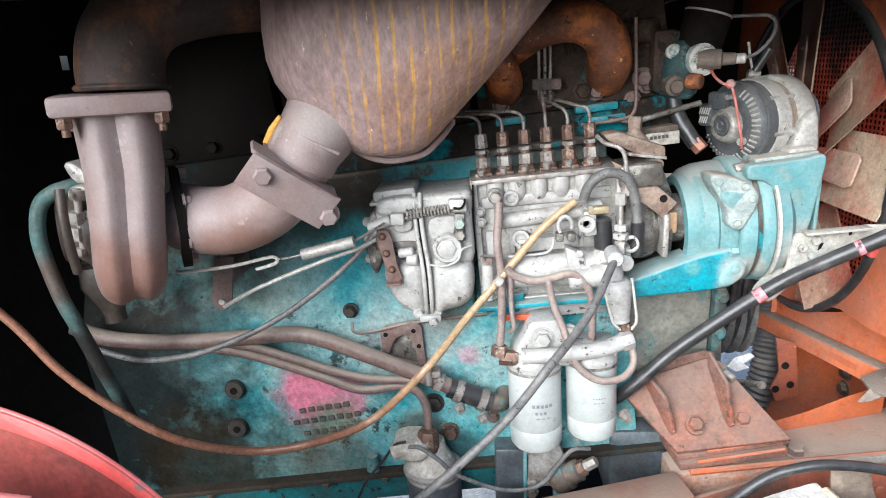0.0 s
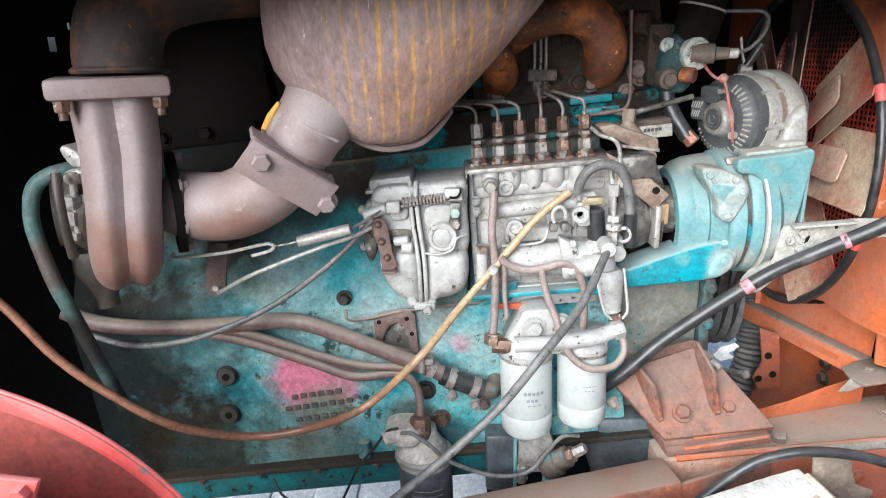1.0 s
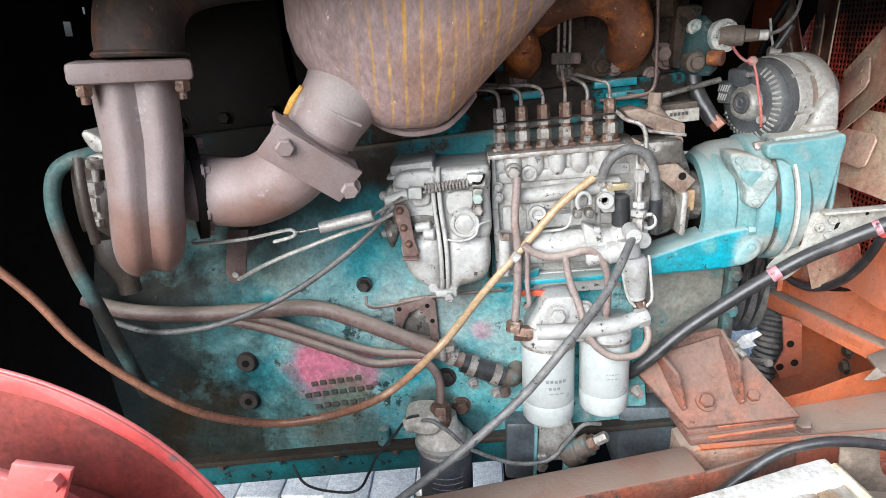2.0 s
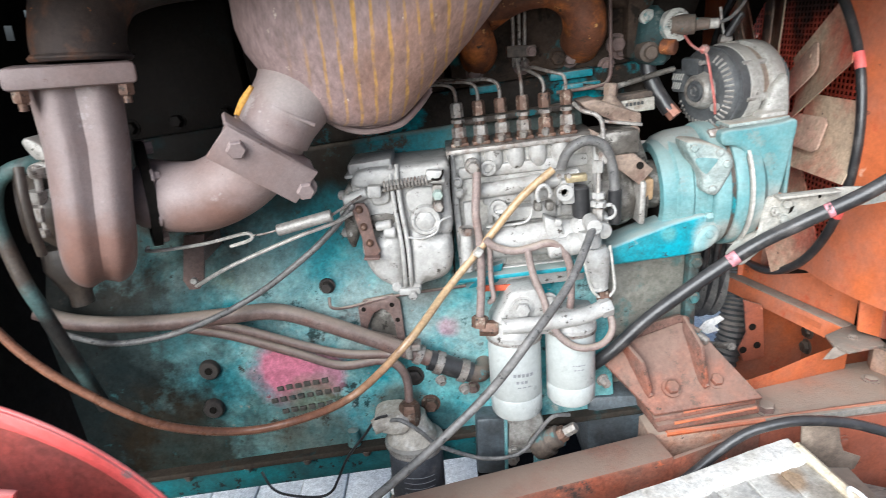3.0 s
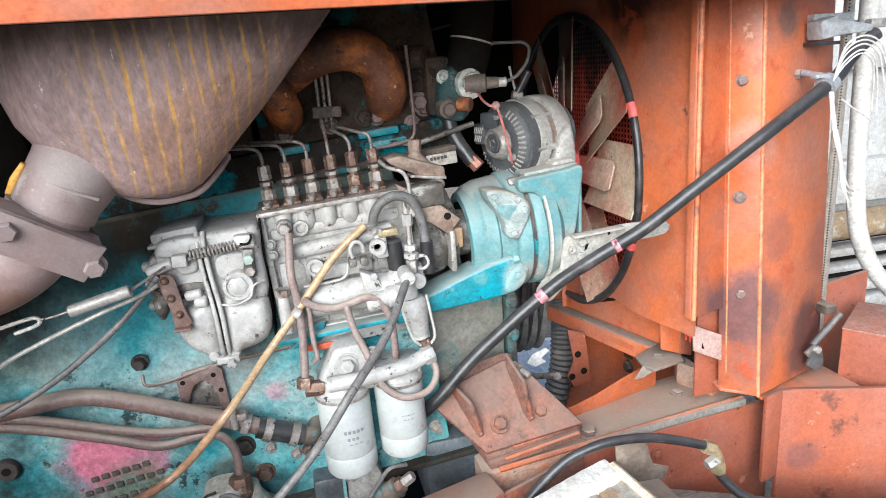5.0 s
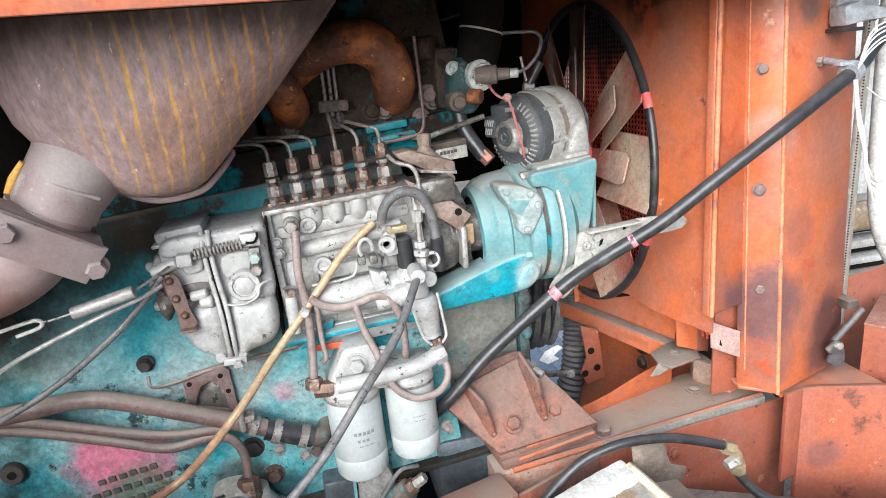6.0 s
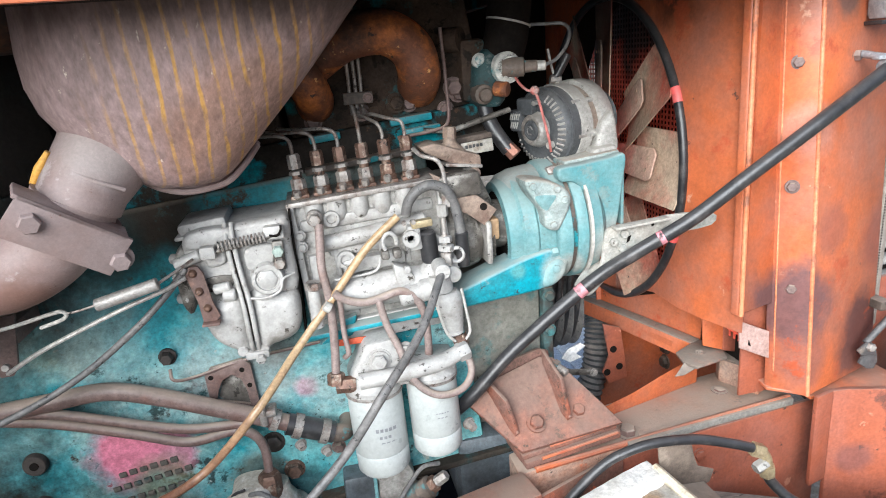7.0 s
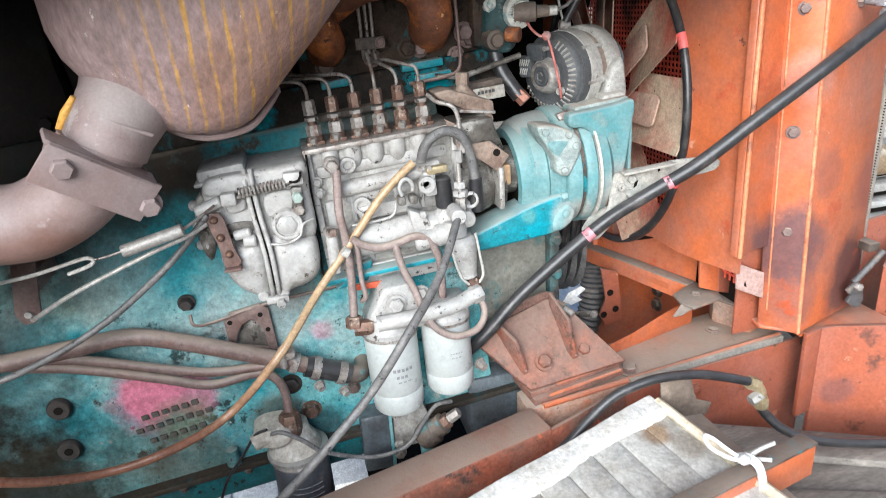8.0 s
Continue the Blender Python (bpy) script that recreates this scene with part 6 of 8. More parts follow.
# ---- hoses and lines ----
def hoses():
    h = thing("black_hose", (0.5, 0.93, 1.05), "thick black rubber hose with pink paint marks", "hose")
    run = smooth_path([(0.27, 1.02, 0.985), (0.316, 1.0, 1.034), (0.39, 1.0, 1.104), (0.519, 0.985, 1.208), (0.585, 0.955, 1.26), (0.659, 0.93, 1.308), (0.736, 0.915, 1.365), (0.805, 0.905, 1.414), (0.858, 0.90, 1.45), (0.91, 0.905, 1.479), (0.967, 0.915, 1.508), (1.012, 0.935, 1.525), (1.046, 0.948, 1.552), (1.078, 0.955, 1.575), (1.100, 0.955, 1.588)], 10)
    part("hose", tube(run, 0.0112, per=1, seg=18, smooth=False), RUBBER, h)
    for i0, i1 in ((28, 29), (44, 45)):
        part("paint_mark", tube(run[i0:i1 + 1], 0.0115, per=1, seg=18, smooth=False), mat("pink_mark", (0.6, 0.25, 0.28), (0.45, 0.17, 0.2), (0.04, 0.04, 0.04), amount=0.4, patch=60, rough=0.5), h, "pink paint mark")
    a = thing("amber_hose", (0, 0.8, 1.05), "amber plastic fuel hose, reddened with age", "hose")
    part("hose", tube([(-0.75, 0.78, 1.42), (-0.65, 0.79, 1.34), (-0.570, 0.80, 1.254), (-0.513, 0.80, 1.177), (-0.448, 0.80, 1.119), (-0.363, 0.80, 1.067), (-0.275, 0.84, 1.022), (-0.187, 0.85, 1.028), (-0.105, 0.895, 1.039), (-0.017, 0.90, 1.122), (0.045, 0.96, 1.178), (0.111, 0.985, 1.248), (0.163, 0.988, 1.310), (0.215, 0.995, 1.352)], 0.0061, seg=14), AMBER, a)
    part("tie", tube([(0.092, 0.972, 1.236), (0.100, 0.972, 1.230)], 0.0078, seg=14, smooth=False), WIRE, a, "pale cable tie")
    g = thing("grey_hose", (0.1, 0.88, 0.85), "thin grey rubber hose with cracked cover", "hose")
    part("hose", tube([(0.267, 0.945, 1.272), (0.220, 0.88, 1.213), (0.154, 0.815, 1.160), (0.093, 0.81, 1.081), (0.012, 0.79, 1.011), (-0.080, 0.79, 0.928), (-0.2, 0.77, 0.84)], 0.0062, seg=12), GREYHOSE, g)
    part("end_fitting", rod((0.268, 0.975, 1.275), (0.268, 0.938, 1.273), 0.012, seg=14, bevel=0.002), SILVER, g)
    c = thing("throttle_cable", (-0.3, 0.95, 1.13), "thin grey sheathed throttle cable", "cable")
    part("sheath", tube([(-0.088, 0.965, 1.320), (-0.125, 0.955, 1.282), (-0.168, 0.95, 1.245), (-0.243, 0.95, 1.192), (-0.318, 0.94, 1.157), (-0.393, 0.93, 1.136), (-0.48, 0.94, 1.125), (-0.56, 0.96, 1.135)], 0.0048, seg=10), GREYHOSE, c)
    p = thing("coolant_line", (-0.3, 1.0, 1.05), "dusty brown steel pipe with a rubber coupling", "pipe")
    part("pipe", tube([(-0.62, 1.0, 1.16), (-0.58, 1.0, 1.142), (-0.517, 1.0, 1.131), (-0.422, 1.0, 1.129), (-0.318, 1.0, 1.135), (-0.24, 1.0, 1.139), (-0.175, 1.0, 1.120), (-0.079, 1.0, 1.079), (-0.005, 1.0, 1.046), (0.03, 1.0, 1.03)], 0.0135, seg=18), BROWN, p)
    part("coupling", tube([(0.01, 1.0, 1.037), (0.08, 1.0, 1.008)], 0.0175, seg=20, smooth=False), RUBBER, p, "short black rubber coupling")
    for x, z in ((0.026, 1.030), (0.066, 1.013)):
        part("clamp", tube([(x - 0.006, 1.0, z + 0.0025), (x + 0.006, 1.0, z - 0.0025)], 0.020, seg=24, smooth=False), STEEL, p, "steel hose clamp")
    for pts in ([(-0.42, 1.01, 1.128), (-0.376, 1.005, 1.124), (-0.302, 1.0, 1.112), (-0.193, 1.0, 1.073), (-0.128, 1.0, 1.055), (-0.047, 1.0, 1.050)],
                [(-0.43, 1.01, 1.124), (-0.387, 1.005, 1.114), (-0.313, 1.0, 1.099), (-0.213, 1.0, 1.062), (-0.139, 1.0, 1.034), (-0.075, 1.0, 1.040), (-0.045, 1.0, 1.030), (-0.03, 1.0, 1.0), (-0.028, 0.99, 0.955)]):
        q = thing("oil_line", (pts[2][0], 1.0, 1.04), "thin dusty brown steel oil line", "pipe", "oil lines")
        part("pipe", tube(pts, 0.0075, seg=12), BROWN, q)


hoses()


def fender():
    t = thing("red_fender", (-0.35, 0.45, 0.9), "red painted steel mudguard with a rolled edge and a bolted plate", "fender")

    def arc(cx, cz, r, a0, a1, n=30):
        return [(cx + r * math.cos(radians(a0 + (a1 - a0) * k / n)), cz + r * math.sin(radians(a0 + (a1 - a0) * k / n))) for k in range(n + 1)]

    outer = arc(-0.454, 1.013, 0.302, 15, 112)
    inner = arc(-0.438, 1.020, 0.274, 112, 15)
    part("rim", prism(outer + inner, 0.486, 0.492, 0.0015), RED, t)
    part("rim_edge", tube([(x, 0.4905, z) for x, z in outer], 0.002, per=1, seg=8, smooth=False), RED, t)
    part("web", prism(arc(-0.438, 1.020, 0.278, 12, 115) + [(-0.55, 0.9), (-0.15, 0.9)], 0.4925, 0.498, 0.0), mat("dull_red", (0.15, 0.055, 0.05), (0.105, 0.045, 0.042), (0.42, 0.07, 0.05), amount=0.42, sharp=0.2, scale=5, patch=5, rough=0.5), t, "dull dark red web")
    part("front_panel", prism(arc(-0.375, 1.09, 0.186, 30, 118) + [(-0.46, 1.05), (-0.24, 1.05)], 0.40, 0.410, 0.003), RED, t)
    part("cheek", prism(arc(-0.36, 1.08, 0.115, 20, 160), 0.408, 0.487, 0.0), MATS["dull_red"], t)
    pl = part("bolt_plate", prism([(-0.296, 1.287), (-0.254, 1.281), (-0.270, 1.245), (-0.29, 1.225), (-0.325, 1.23)], 0.388, 0.394, 0.0015), RED, t)
    part("bolt", hexagon((-0.266, 0.388, 1.274), (-0.266, 0.380, 1.274), 0.0065), RED, pl)
    part("stay", box((-0.60, 0.47, 0.0), (-0.52, 0.50, 1.15), 0.004), RED, t)
    return t


fender()


# ---- lines and fittings on the engine ----
def pipe(name, label, pts, r, material, category="pipe", group="", ends=None, seg=10):
    """A run of pipe with its end nuts."""
    t = thing(name, pts[0], label, category, group)
    part("tube", tube(pts, r, seg=seg), material, t)
    for k, mt in (ends or ()):
        p, q = Vector(pts[k]), Vector(pts[1 if k == 0 else -2])
        d = (q - p).normalized()
        part("end_nut", hexagon(p - d * 0.004, p + d * 0.014, r * 2.1), mt, t)
    return t


def injection_lines():
    up = MP.to_3x3() @ Vector((0, 0, 1))
    for k in range(6):
        p = at_pump(0.020 + k * 0.0342, 0.03, 0.064)
        if k < 3:
            pts = [p, p + up * 0.016, p + Vector((-0.006, 0.003, 0.026)), p + Vector((-0.020, 0.006, 0.031)), p + Vector((-0.045, 0.03, 0.030)), p + Vector((-0.09, 0.10, 0.028))]
        elif k == 3:
            pts = [p, p + up * 0.025, p + Vector((-0.004, 0.03, 0.055)), (0.173, 1.122, 1.50), (0.172, 1.124, 1.56), (0.170, 1.13, 1.66)]
        else:
            x = 0.182 if k == 4 else 0.191
            dx = x - p.x
            pts = [p, p + up * 0.016, p + Vector((-0.006, 0.002, 0.026)), p + Vector((dx * 0.4, 0.01, 0.030)), p + Vector((dx * 0.8, 0.04, 0.036)), (x, 1.12, 1.50), (x, 1.124, 1.56), (x - 0.002, 1.13, 1.66)]
        pipe("injection_line", "thin grey steel injection line bent up from the pump", pts, 0.0028, STEEL, "fuel line", "injection lines")
    c = thing("line_clamp", (0.18, 1.115, 1.515), "small grey clamp block holding the injection lines", "clamp")
    part("block", box((0.160, 1.108, 1.513), (0.207, 1.128, 1.531), 0.002), GRIME, c)
    bolt(c, (0.199, 1.108, 1.522), (0, -1, 0), 0.006, 0.006, BROWN)
    pipe("rail_pipe", "thin brown fuel pipe along the head", [(0.325, 1.12, 1.62), (0.327, 1.11, 1.53), (0.324, 1.10, 1.475), (0.30, 1.10, 1.462), (0.24, 1.105, 1.455)], 0.003, BROWN)


injection_lines()


def fuel_lines():
    pipe("return_line", "brown steel fuel line down from the pump banjo", [(0.099, 0.995, 1.354), (0.0975, 0.99, 1.33), (0.095, 0.985, 1.29), (0.100, 0.985, 1.24), (0.100, 0.98, 1.18), (0.095, 0.968, 1.112)], 0.0065, DUSTLINE, "fuel line", "fuel lines", [(5, BRASSY)], 14)
    pipe("return_line", "thin brown steel fuel line", [(0.112, 0.99, 1.245), (0.115, 0.985, 1.23), (0.116, 0.985, 1.18), (0.119, 0.98, 1.152), (0.112, 0.985, 1.142)], 0.0042, DUSTLINE, "fuel line", "fuel lines")
    pipe("filter_line", "brown steel fuel line arched over the filter head", [(0.108, 0.975, 1.252), (0.122, 0.975, 1.240), (0.150, 0.975, 1.231), (0.178, 0.975, 1.235), (0.205, 0.975, 1.241), (0.226, 0.975, 1.230), (0.240, 0.978, 1.200), (0.244, 0.985, 1.155), (0.244, 0.99, 1.12)], 0.0062, DUSTLINE, "fuel line", "fuel lines", seg=14)
    pipe("filter_line", "brown steel fuel line between the two filters", [(0.172, 0.975, 1.235), (0.180, 0.968, 1.195), (0.195, 0.958, 1.155), (0.204, 0.946, 1.122), (0.222, 0.938, 1.094), (0.250, 0.932, 1.080), (0.285, 0.936, 1.084), (0.303, 0.95, 1.104), (0.298, 0.965, 1.132), (0.292, 0.972, 1.152)], 0.0058, DUSTLINE, "fuel line", "fuel lines", [(9, BRASSY)], 14)
    pipe("leak_pipe", "thin pale steel pipe bent over the pump end", [(0.252, 1.03, 1.445), (0.262, 1.01, 1.436), (0.280, 1.0, 1.430), (0.289, 0.998, 1.415), (0.291, 0.995, 1.38), (0.290, 0.99, 1.362)], 0.0034, STEEL, "fuel line", ends=[(5, STEEL)])
    pipe("leak_pipe", "thin pale steel pipe down to the primer", [(0.282, 0.985, 1.36), (0.282, 0.982, 1.32), (0.283, 0.98, 1.275)], 0.004, STEEL, "fuel line", ends=[(0, SILVER), (2, STEEL)])
    h = thing("bow_hose", (0.27, 0.99, 1.28), "short black rubber hose bowed over the pump end", "hose")
    part("hose", tube([(0.228, 0.998, 1.352), (0.233, 0.992, 1.372), (0.246, 0.988, 1.388), (0.268, 0.987, 1.395), (0.291, 0.988, 1.384), (0.304, 0.99, 1.352), (0.309, 0.99, 1.315), (0.310, 0.992, 1.27)], 0.0078, seg=14), GREYHOSE, h)
    part("sleeve", rod((0.310, 0.991, 1.318), (0.311, 0.993, 1.262), 0.0105, seg=16, bevel=0.002), RUBBER, h)
    b = thing("sediment_bowl", (0.28, 0.97, 1.155), "grey-white sediment bowl held by a wire bail", "fuel strainer")
    part("bowl", lathe((0.277, 0.972, 1.232), (0.14, -0.02, -1), [(0, 0.016), (0.006, 0.021), (0.02, 0.021), (0.05, 0.016), (0.062, 0.0135), (0.066, 0.012)], 28), SILVER, b)
    part("cap", lathe((0.2855, 0.971, 1.168), (0.14, -0.02, -1), [(0, 0.0135), (0.005, 0.0135), (0.008, 0.010)], 20), SILVER, b)
    for s in (-1, 1):
        part("bail", tube([(0.277 + s * 0.022, 0.968, 1.235), (0.283 + s * 0.021, 0.966, 1.20), (0.290 + s * 0.018, 0.965, 1.165), (0.292 + s * 0.008, 0.965, 1.150)], 0.0024, seg=8), WIRE, b)
    part("screw", rod((0.290, 0.967, 1.160), (0.2925, 0.966, 1.135), 0.006, seg=10), BRASSY, b)
    part("head", lathe((0.268, 0.978, 1.258), (0.1, 0, -1), [(0, 0.016), (0.01, 0.019), (0.026, 0.018)], 24), SILVER, b)
    c = thing("adjuster_cover", (0.32, 1.04, 1.41), "brown dusty cover plate with a nut on its hub", "cover")
    PB = MATS["pale_brown_steel"]
    part("plate", prism([(0.262, 1.446), (0.285, 1.450), (0.357, 1.425), (0.358, 1.409), (0.312, 1.416), (0.27, 1.436)], 1.03, 1.09, 0.003), PB, c)
    part("plate_edge", prism([(0.300, 1.4135), (0.358, 1.406), (0.358, 1.411), (0.300, 1.4185)], 1.024, 1.06, 0.001), STEEL, c)
    part("hub", lathe((0.316, 1.06, 1.425), (0.0, 0.0, 1), [(0, 0.028), (0.012, 0.020), (0.022, 0.010), (0.028, 0.009)], 24), PB, c)
    part("nut", hexagon((0.316, 1.06, 1.452), (0.317, 1.06, 1.470), 0.011), PB, c)
    lb = thing("type_plate", (0.36, 1.06, 1.42), "small white type plate with a dark printed mark", "label")
    part("plate", box((0.334, 1.058, 1.424), (0.386, 1.062, 1.444), 0.001, Matrix.Translation((0.36, 0, 1.434)) @ pose(0, 0, 0, 0, -5, 0) @ Matrix.Translation((-0.36, 0, -1.434))), mat("label_white", (0.42, 0.40, 0.35), (0.32, 0.30, 0.26), (0.2, 0.16, 0.12), amount=0.4, patch=40, rough=0.5), lb)
    for k in range(5):
        part("printed_mark", box((0.340 + k * 0.006, 1.0565, 1.433 + k * 0.0006), (0.3442 + k * 0.006, 1.0575, 1.438 + k * 0.0006), 0.0), mat("print_black", (0.04, 0.04, 0.04), (0.05, 0.05, 0.05), rough=0.6, bump=0), lb)
    e = thing("pump_end_plate", (0.32, 1.03, 1.32), "grey-brown cast end plate of the pump", "engine part")
    part("plate", prism([(0.288, 1.402), (0.345, 1.408), (0.358, 1.385), (0.372, 1.35), (0.36, 1.33), (0.30, 1.318)], 1.03, 1.06, 0.004), GRIMYALU, e)
    bolt(e, (0.346, 1.03, 1.398), (0, -1, 0), 0.007, 0.006, PB)
    bolt(e, (0.30, 1.03, 1.395), (0, -1, 0), 0.007, 0.006, PB)
    cp = thing("coupling_guard", (0.34, 1.05, 1.24), "oily grey-beige drive coupling shell", "coupling")
    part("shell", lathe((0.318, 1.06, 1.288), (1, 0, 0.07), [(0, 0.03), (0, 0.046), (0.012, 0.050), (0.028, 0.046), (0.034, 0.040), (0.044, 0.044), (0.052, 0.048), (0.054, 0.03)], 9), GRIMYALU, cp)
    part("ear", box((0.352, 1.0, 1.255), (0.362, 1.06, 1.325), 0.004), CAST, cp)
    part("spacer", box((0.362, 1.015, 1.29), (0.378, 1.06, 1.325), 0.004), mat("tan_spacer", (0.4, 0.26, 0.14), (0.3, 0.2, 0.11), rough=0.6), cp)


fuel_lines()


def left_side():
    s = thing("throttle_rod", (-0.2, 0.9, 1.28), "thin pale wire rod with a sleeve and hooked end", "rod")
    part("wire", tube([(-0.375, 0.905, 1.290), (-0.370, 0.90, 1.284), (-0.299, 0.90, 1.290), (-0.241, 0.90, 1.302), (-0.228, 0.90, 1.302), (-0.226, 0.90, 1.296), (-0.235, 0.90, 1.291), (-0.258, 0.90, 1.285)], 0.0026, seg=8), WIRE, s)
    part("link_wire", tube([(-0.228, 0.90, 1.299), (-0.21, 0.90, 1.301), (-0.187, 0.90, 1.306)], 0.0016, seg=6), STEEL, s)
    part("sleeve", rod((-0.189, 0.90, 1.305), (-0.112, 0.905, 1.322), 0.0085, seg=16, bevel=0.001), mat("dull_tube", (0.36, 0.35, 0.33), (0.27, 0.25, 0.23), (0.15, 0.12, 0.1), amount=0.35, rough=0.5, metal=0.3), s)
    part("tip_wire", tube([(-0.112, 0.905, 1.322), (-0.09, 0.93, 1.33), (-0.075, 0.955, 1.335)], 0.002, seg=6), STEEL, s)
    r = thing("stop_rod", (-0.33, 0.95, 1.2), "pale bent stop rod", "rod")
    part("rod", tube([(-0.345, 0.985, 1.200), (-0.340, 0.97, 1.203), (-0.29, 0.95, 1.233), (-0.235, 0.95, 1.256), (-0.17, 0.948, 1.281), (-0.12, 0.95, 1.297), (-0.09, 0.962, 1.308)], 0.0034, seg=8), WIRE, r)
    b = thing("flat_strip", (-0.35, 1.02, 1.18), "brown flat steel strip bracket", "bracket")
    part("strip", prism([(-0.362, 1.275), (-0.330, 1.275), (-0.342, 1.200), (-0.352, 1.184), (-0.368, 1.184), (-0.376, 1.20)], 1.0, 1.006, 0.001), BROWN, b)
    part("rivet", rod((-0.357, 1.0, 1.20), (-0.357, 0.994, 1.20), 0.005), WIRE, b)
    part("spacer", box((-0.37, 1.006, 1.23), (-0.335, 1.09, 1.26), 0.002), BROWN, b)
    g = thing("lift_pump_plate", (-0.06, 1.03, 1.06), "brown steel blanking plate with a ragged opening", "plate")
    rim = [(-0.105, 1.125), (-0.095, 1.138), (-0.046, 1.146), (-0.034, 1.135), (-0.029, 1.06), (-0.042, 1.052), (-0.046, 1.095), (-0.052, 1.112), (-0.065, 1.122), (-0.080, 1.114), (-0.088, 1.098), (-0.092, 1.085), (-0.103, 1.085)]
    part("plate", prism(rim, 1.028, 1.036, 0.001), BROWN, g)
    part("lower_lip", prism([(-0.104, 1.085), (-0.030, 1.062), (-0.034, 1.040), (-0.09, 1.06)], 1.029, 1.036, 0.001), BROWN, g)
    part("opening", prism([(-0.09, 1.085), (-0.08, 1.112), (-0.065, 1.120), (-0.050, 1.11), (-0.042, 1.06), (-0.08, 1.07)], 1.0375, 1.039, 0), GRIMYALU, g)
    for x, z in ((-0.096, 1.122), (-0.048, 1.128), (-0.040, 1.10)):
        part("hole", rod((x, 1.0275, z), (x, 1.029, z), 0.004), NEARBLACK, g)
    pipe("vent_pipe", "thin brown pipe from the block bolt to the governor", [(-0.150, 1.02, 1.150), (-0.145, 1.01, 1.136), (-0.12, 1.02, 1.131), (-0.06, 1.03, 1.140), (0.0, 1.03, 1.148), (0.08, 1.03, 1.155)], 0.0026, BROWN)
    w = thing("sender_wire", (-0.15, 0.97, 0.8), "thin black wire hanging below the oil filter", "cable")
    part("wire", tube([(-0.065, 0.965, 0.955), (-0.085, 0.97, 0.945), (-0.107, 0.975, 0.912), (-0.140, 0.98, 0.867), (-0.160, 0.98, 0.825), (-0.175, 0.98, 0.797), (-0.20, 0.98, 0.786), (-0.252, 0.98, 0.793), (-0.281, 0.985, 0.806), (-0.30, 1.0, 0.83)], 0.0024, seg=8), RUBBER, w)
    v = thing("sender_cable", (0.08, 0.97, 0.86), "grey cable sagging from the oil filter to the pressure sender", "cable")
    part("cable", tube([(-0.06, 0.965, 0.945), (-0.04, 0.955, 0.950), (-0.01, 0.95, 0.93), (0.02, 0.955, 0.897), (0.086, 0.965, 0.862), (0.135, 0.965, 0.860), (0.165, 0.967, 0.872), (0.19, 0.97, 0.905), (0.215, 0.975, 0.93), (0.245, 0.985, 0.925)], 0.0036, seg=8), GREYHOSE, v)
    p = thing("pressure_sender", (0.2, 1.0, 0.85), "oily grey and brass oil pressure sender", "sensor")
    part("flange", prism([(0.143, 0.925), (0.195, 0.93), (0.205, 0.90), (0.20, 0.845), (0.14, 0.84)], 0.995, 1.04, 0.004), CAST, p)
    d = Vector((0.75, -0.25, 0.65)).normalized()
    o = Vector((0.195, 0.985, 0.865))
    part("body", lathe(o, d, [(-0.01, 0.02), (0.0, 0.024), (0.02, 0.024), (0.022, 0.019), (0.042, 0.019), (0.044, 0.013)], 24), GRIME, p)
    part("collar", hexagon(o + d * 0.044, o + d * 0.056, 0.014), BRASSY, p)
    part("tip", hexagon(o + d * 0.056, o + d * 0.078, 0.0095), STEEL, p)
    for x, z in ((0.150, 0.915), (0.15, 0.852)):
        bolt(p, (x, 0.995, z), (0, -1, 0), 0.008, 0.008, CAST)
    part("square_plate", box((0.185, 0.98, 0.815), (0.205, 1.0, 0.855), 0.002), TEAL, p)
    k = thing("drain_cock", (0.0, 1.0, 1.045), "small pale fitting clamp on the coolant line", "clamp")
    part("body", box((-0.03, 0.982, 1.062), (-0.002, 1.01, 1.074), 0.003, tilted(0, 0, 0, 0)), STEEL, k)
    part("lug", rod((-0.022, 0.985, 1.050), (-0.022, 0.985, 1.085), 0.006, seg=10), STEEL, k)
    part("band", tube([(-0.012, 1.0, 1.050), (-0.002, 1.0, 1.045)], 0.0175, seg=20, smooth=False), STEEL, k)
    part("elbow", tube([(0.078, 1.0, 1.008), (0.095, 1.003, 1.004), (0.103, 1.02, 1.003), (0.104, 1.045, 1.003)], 0.015, seg=18), GRIME, k)
    bolt(k, (0.028, 0.978, 1.010), (0.3, -0.9, -0.3), 0.007, 0.01, STEEL)
    bolt(k, (0.066, 0.978, 0.992), (0.3, -0.9, -0.3), 0.007, 0.01, STEEL)


left_side()


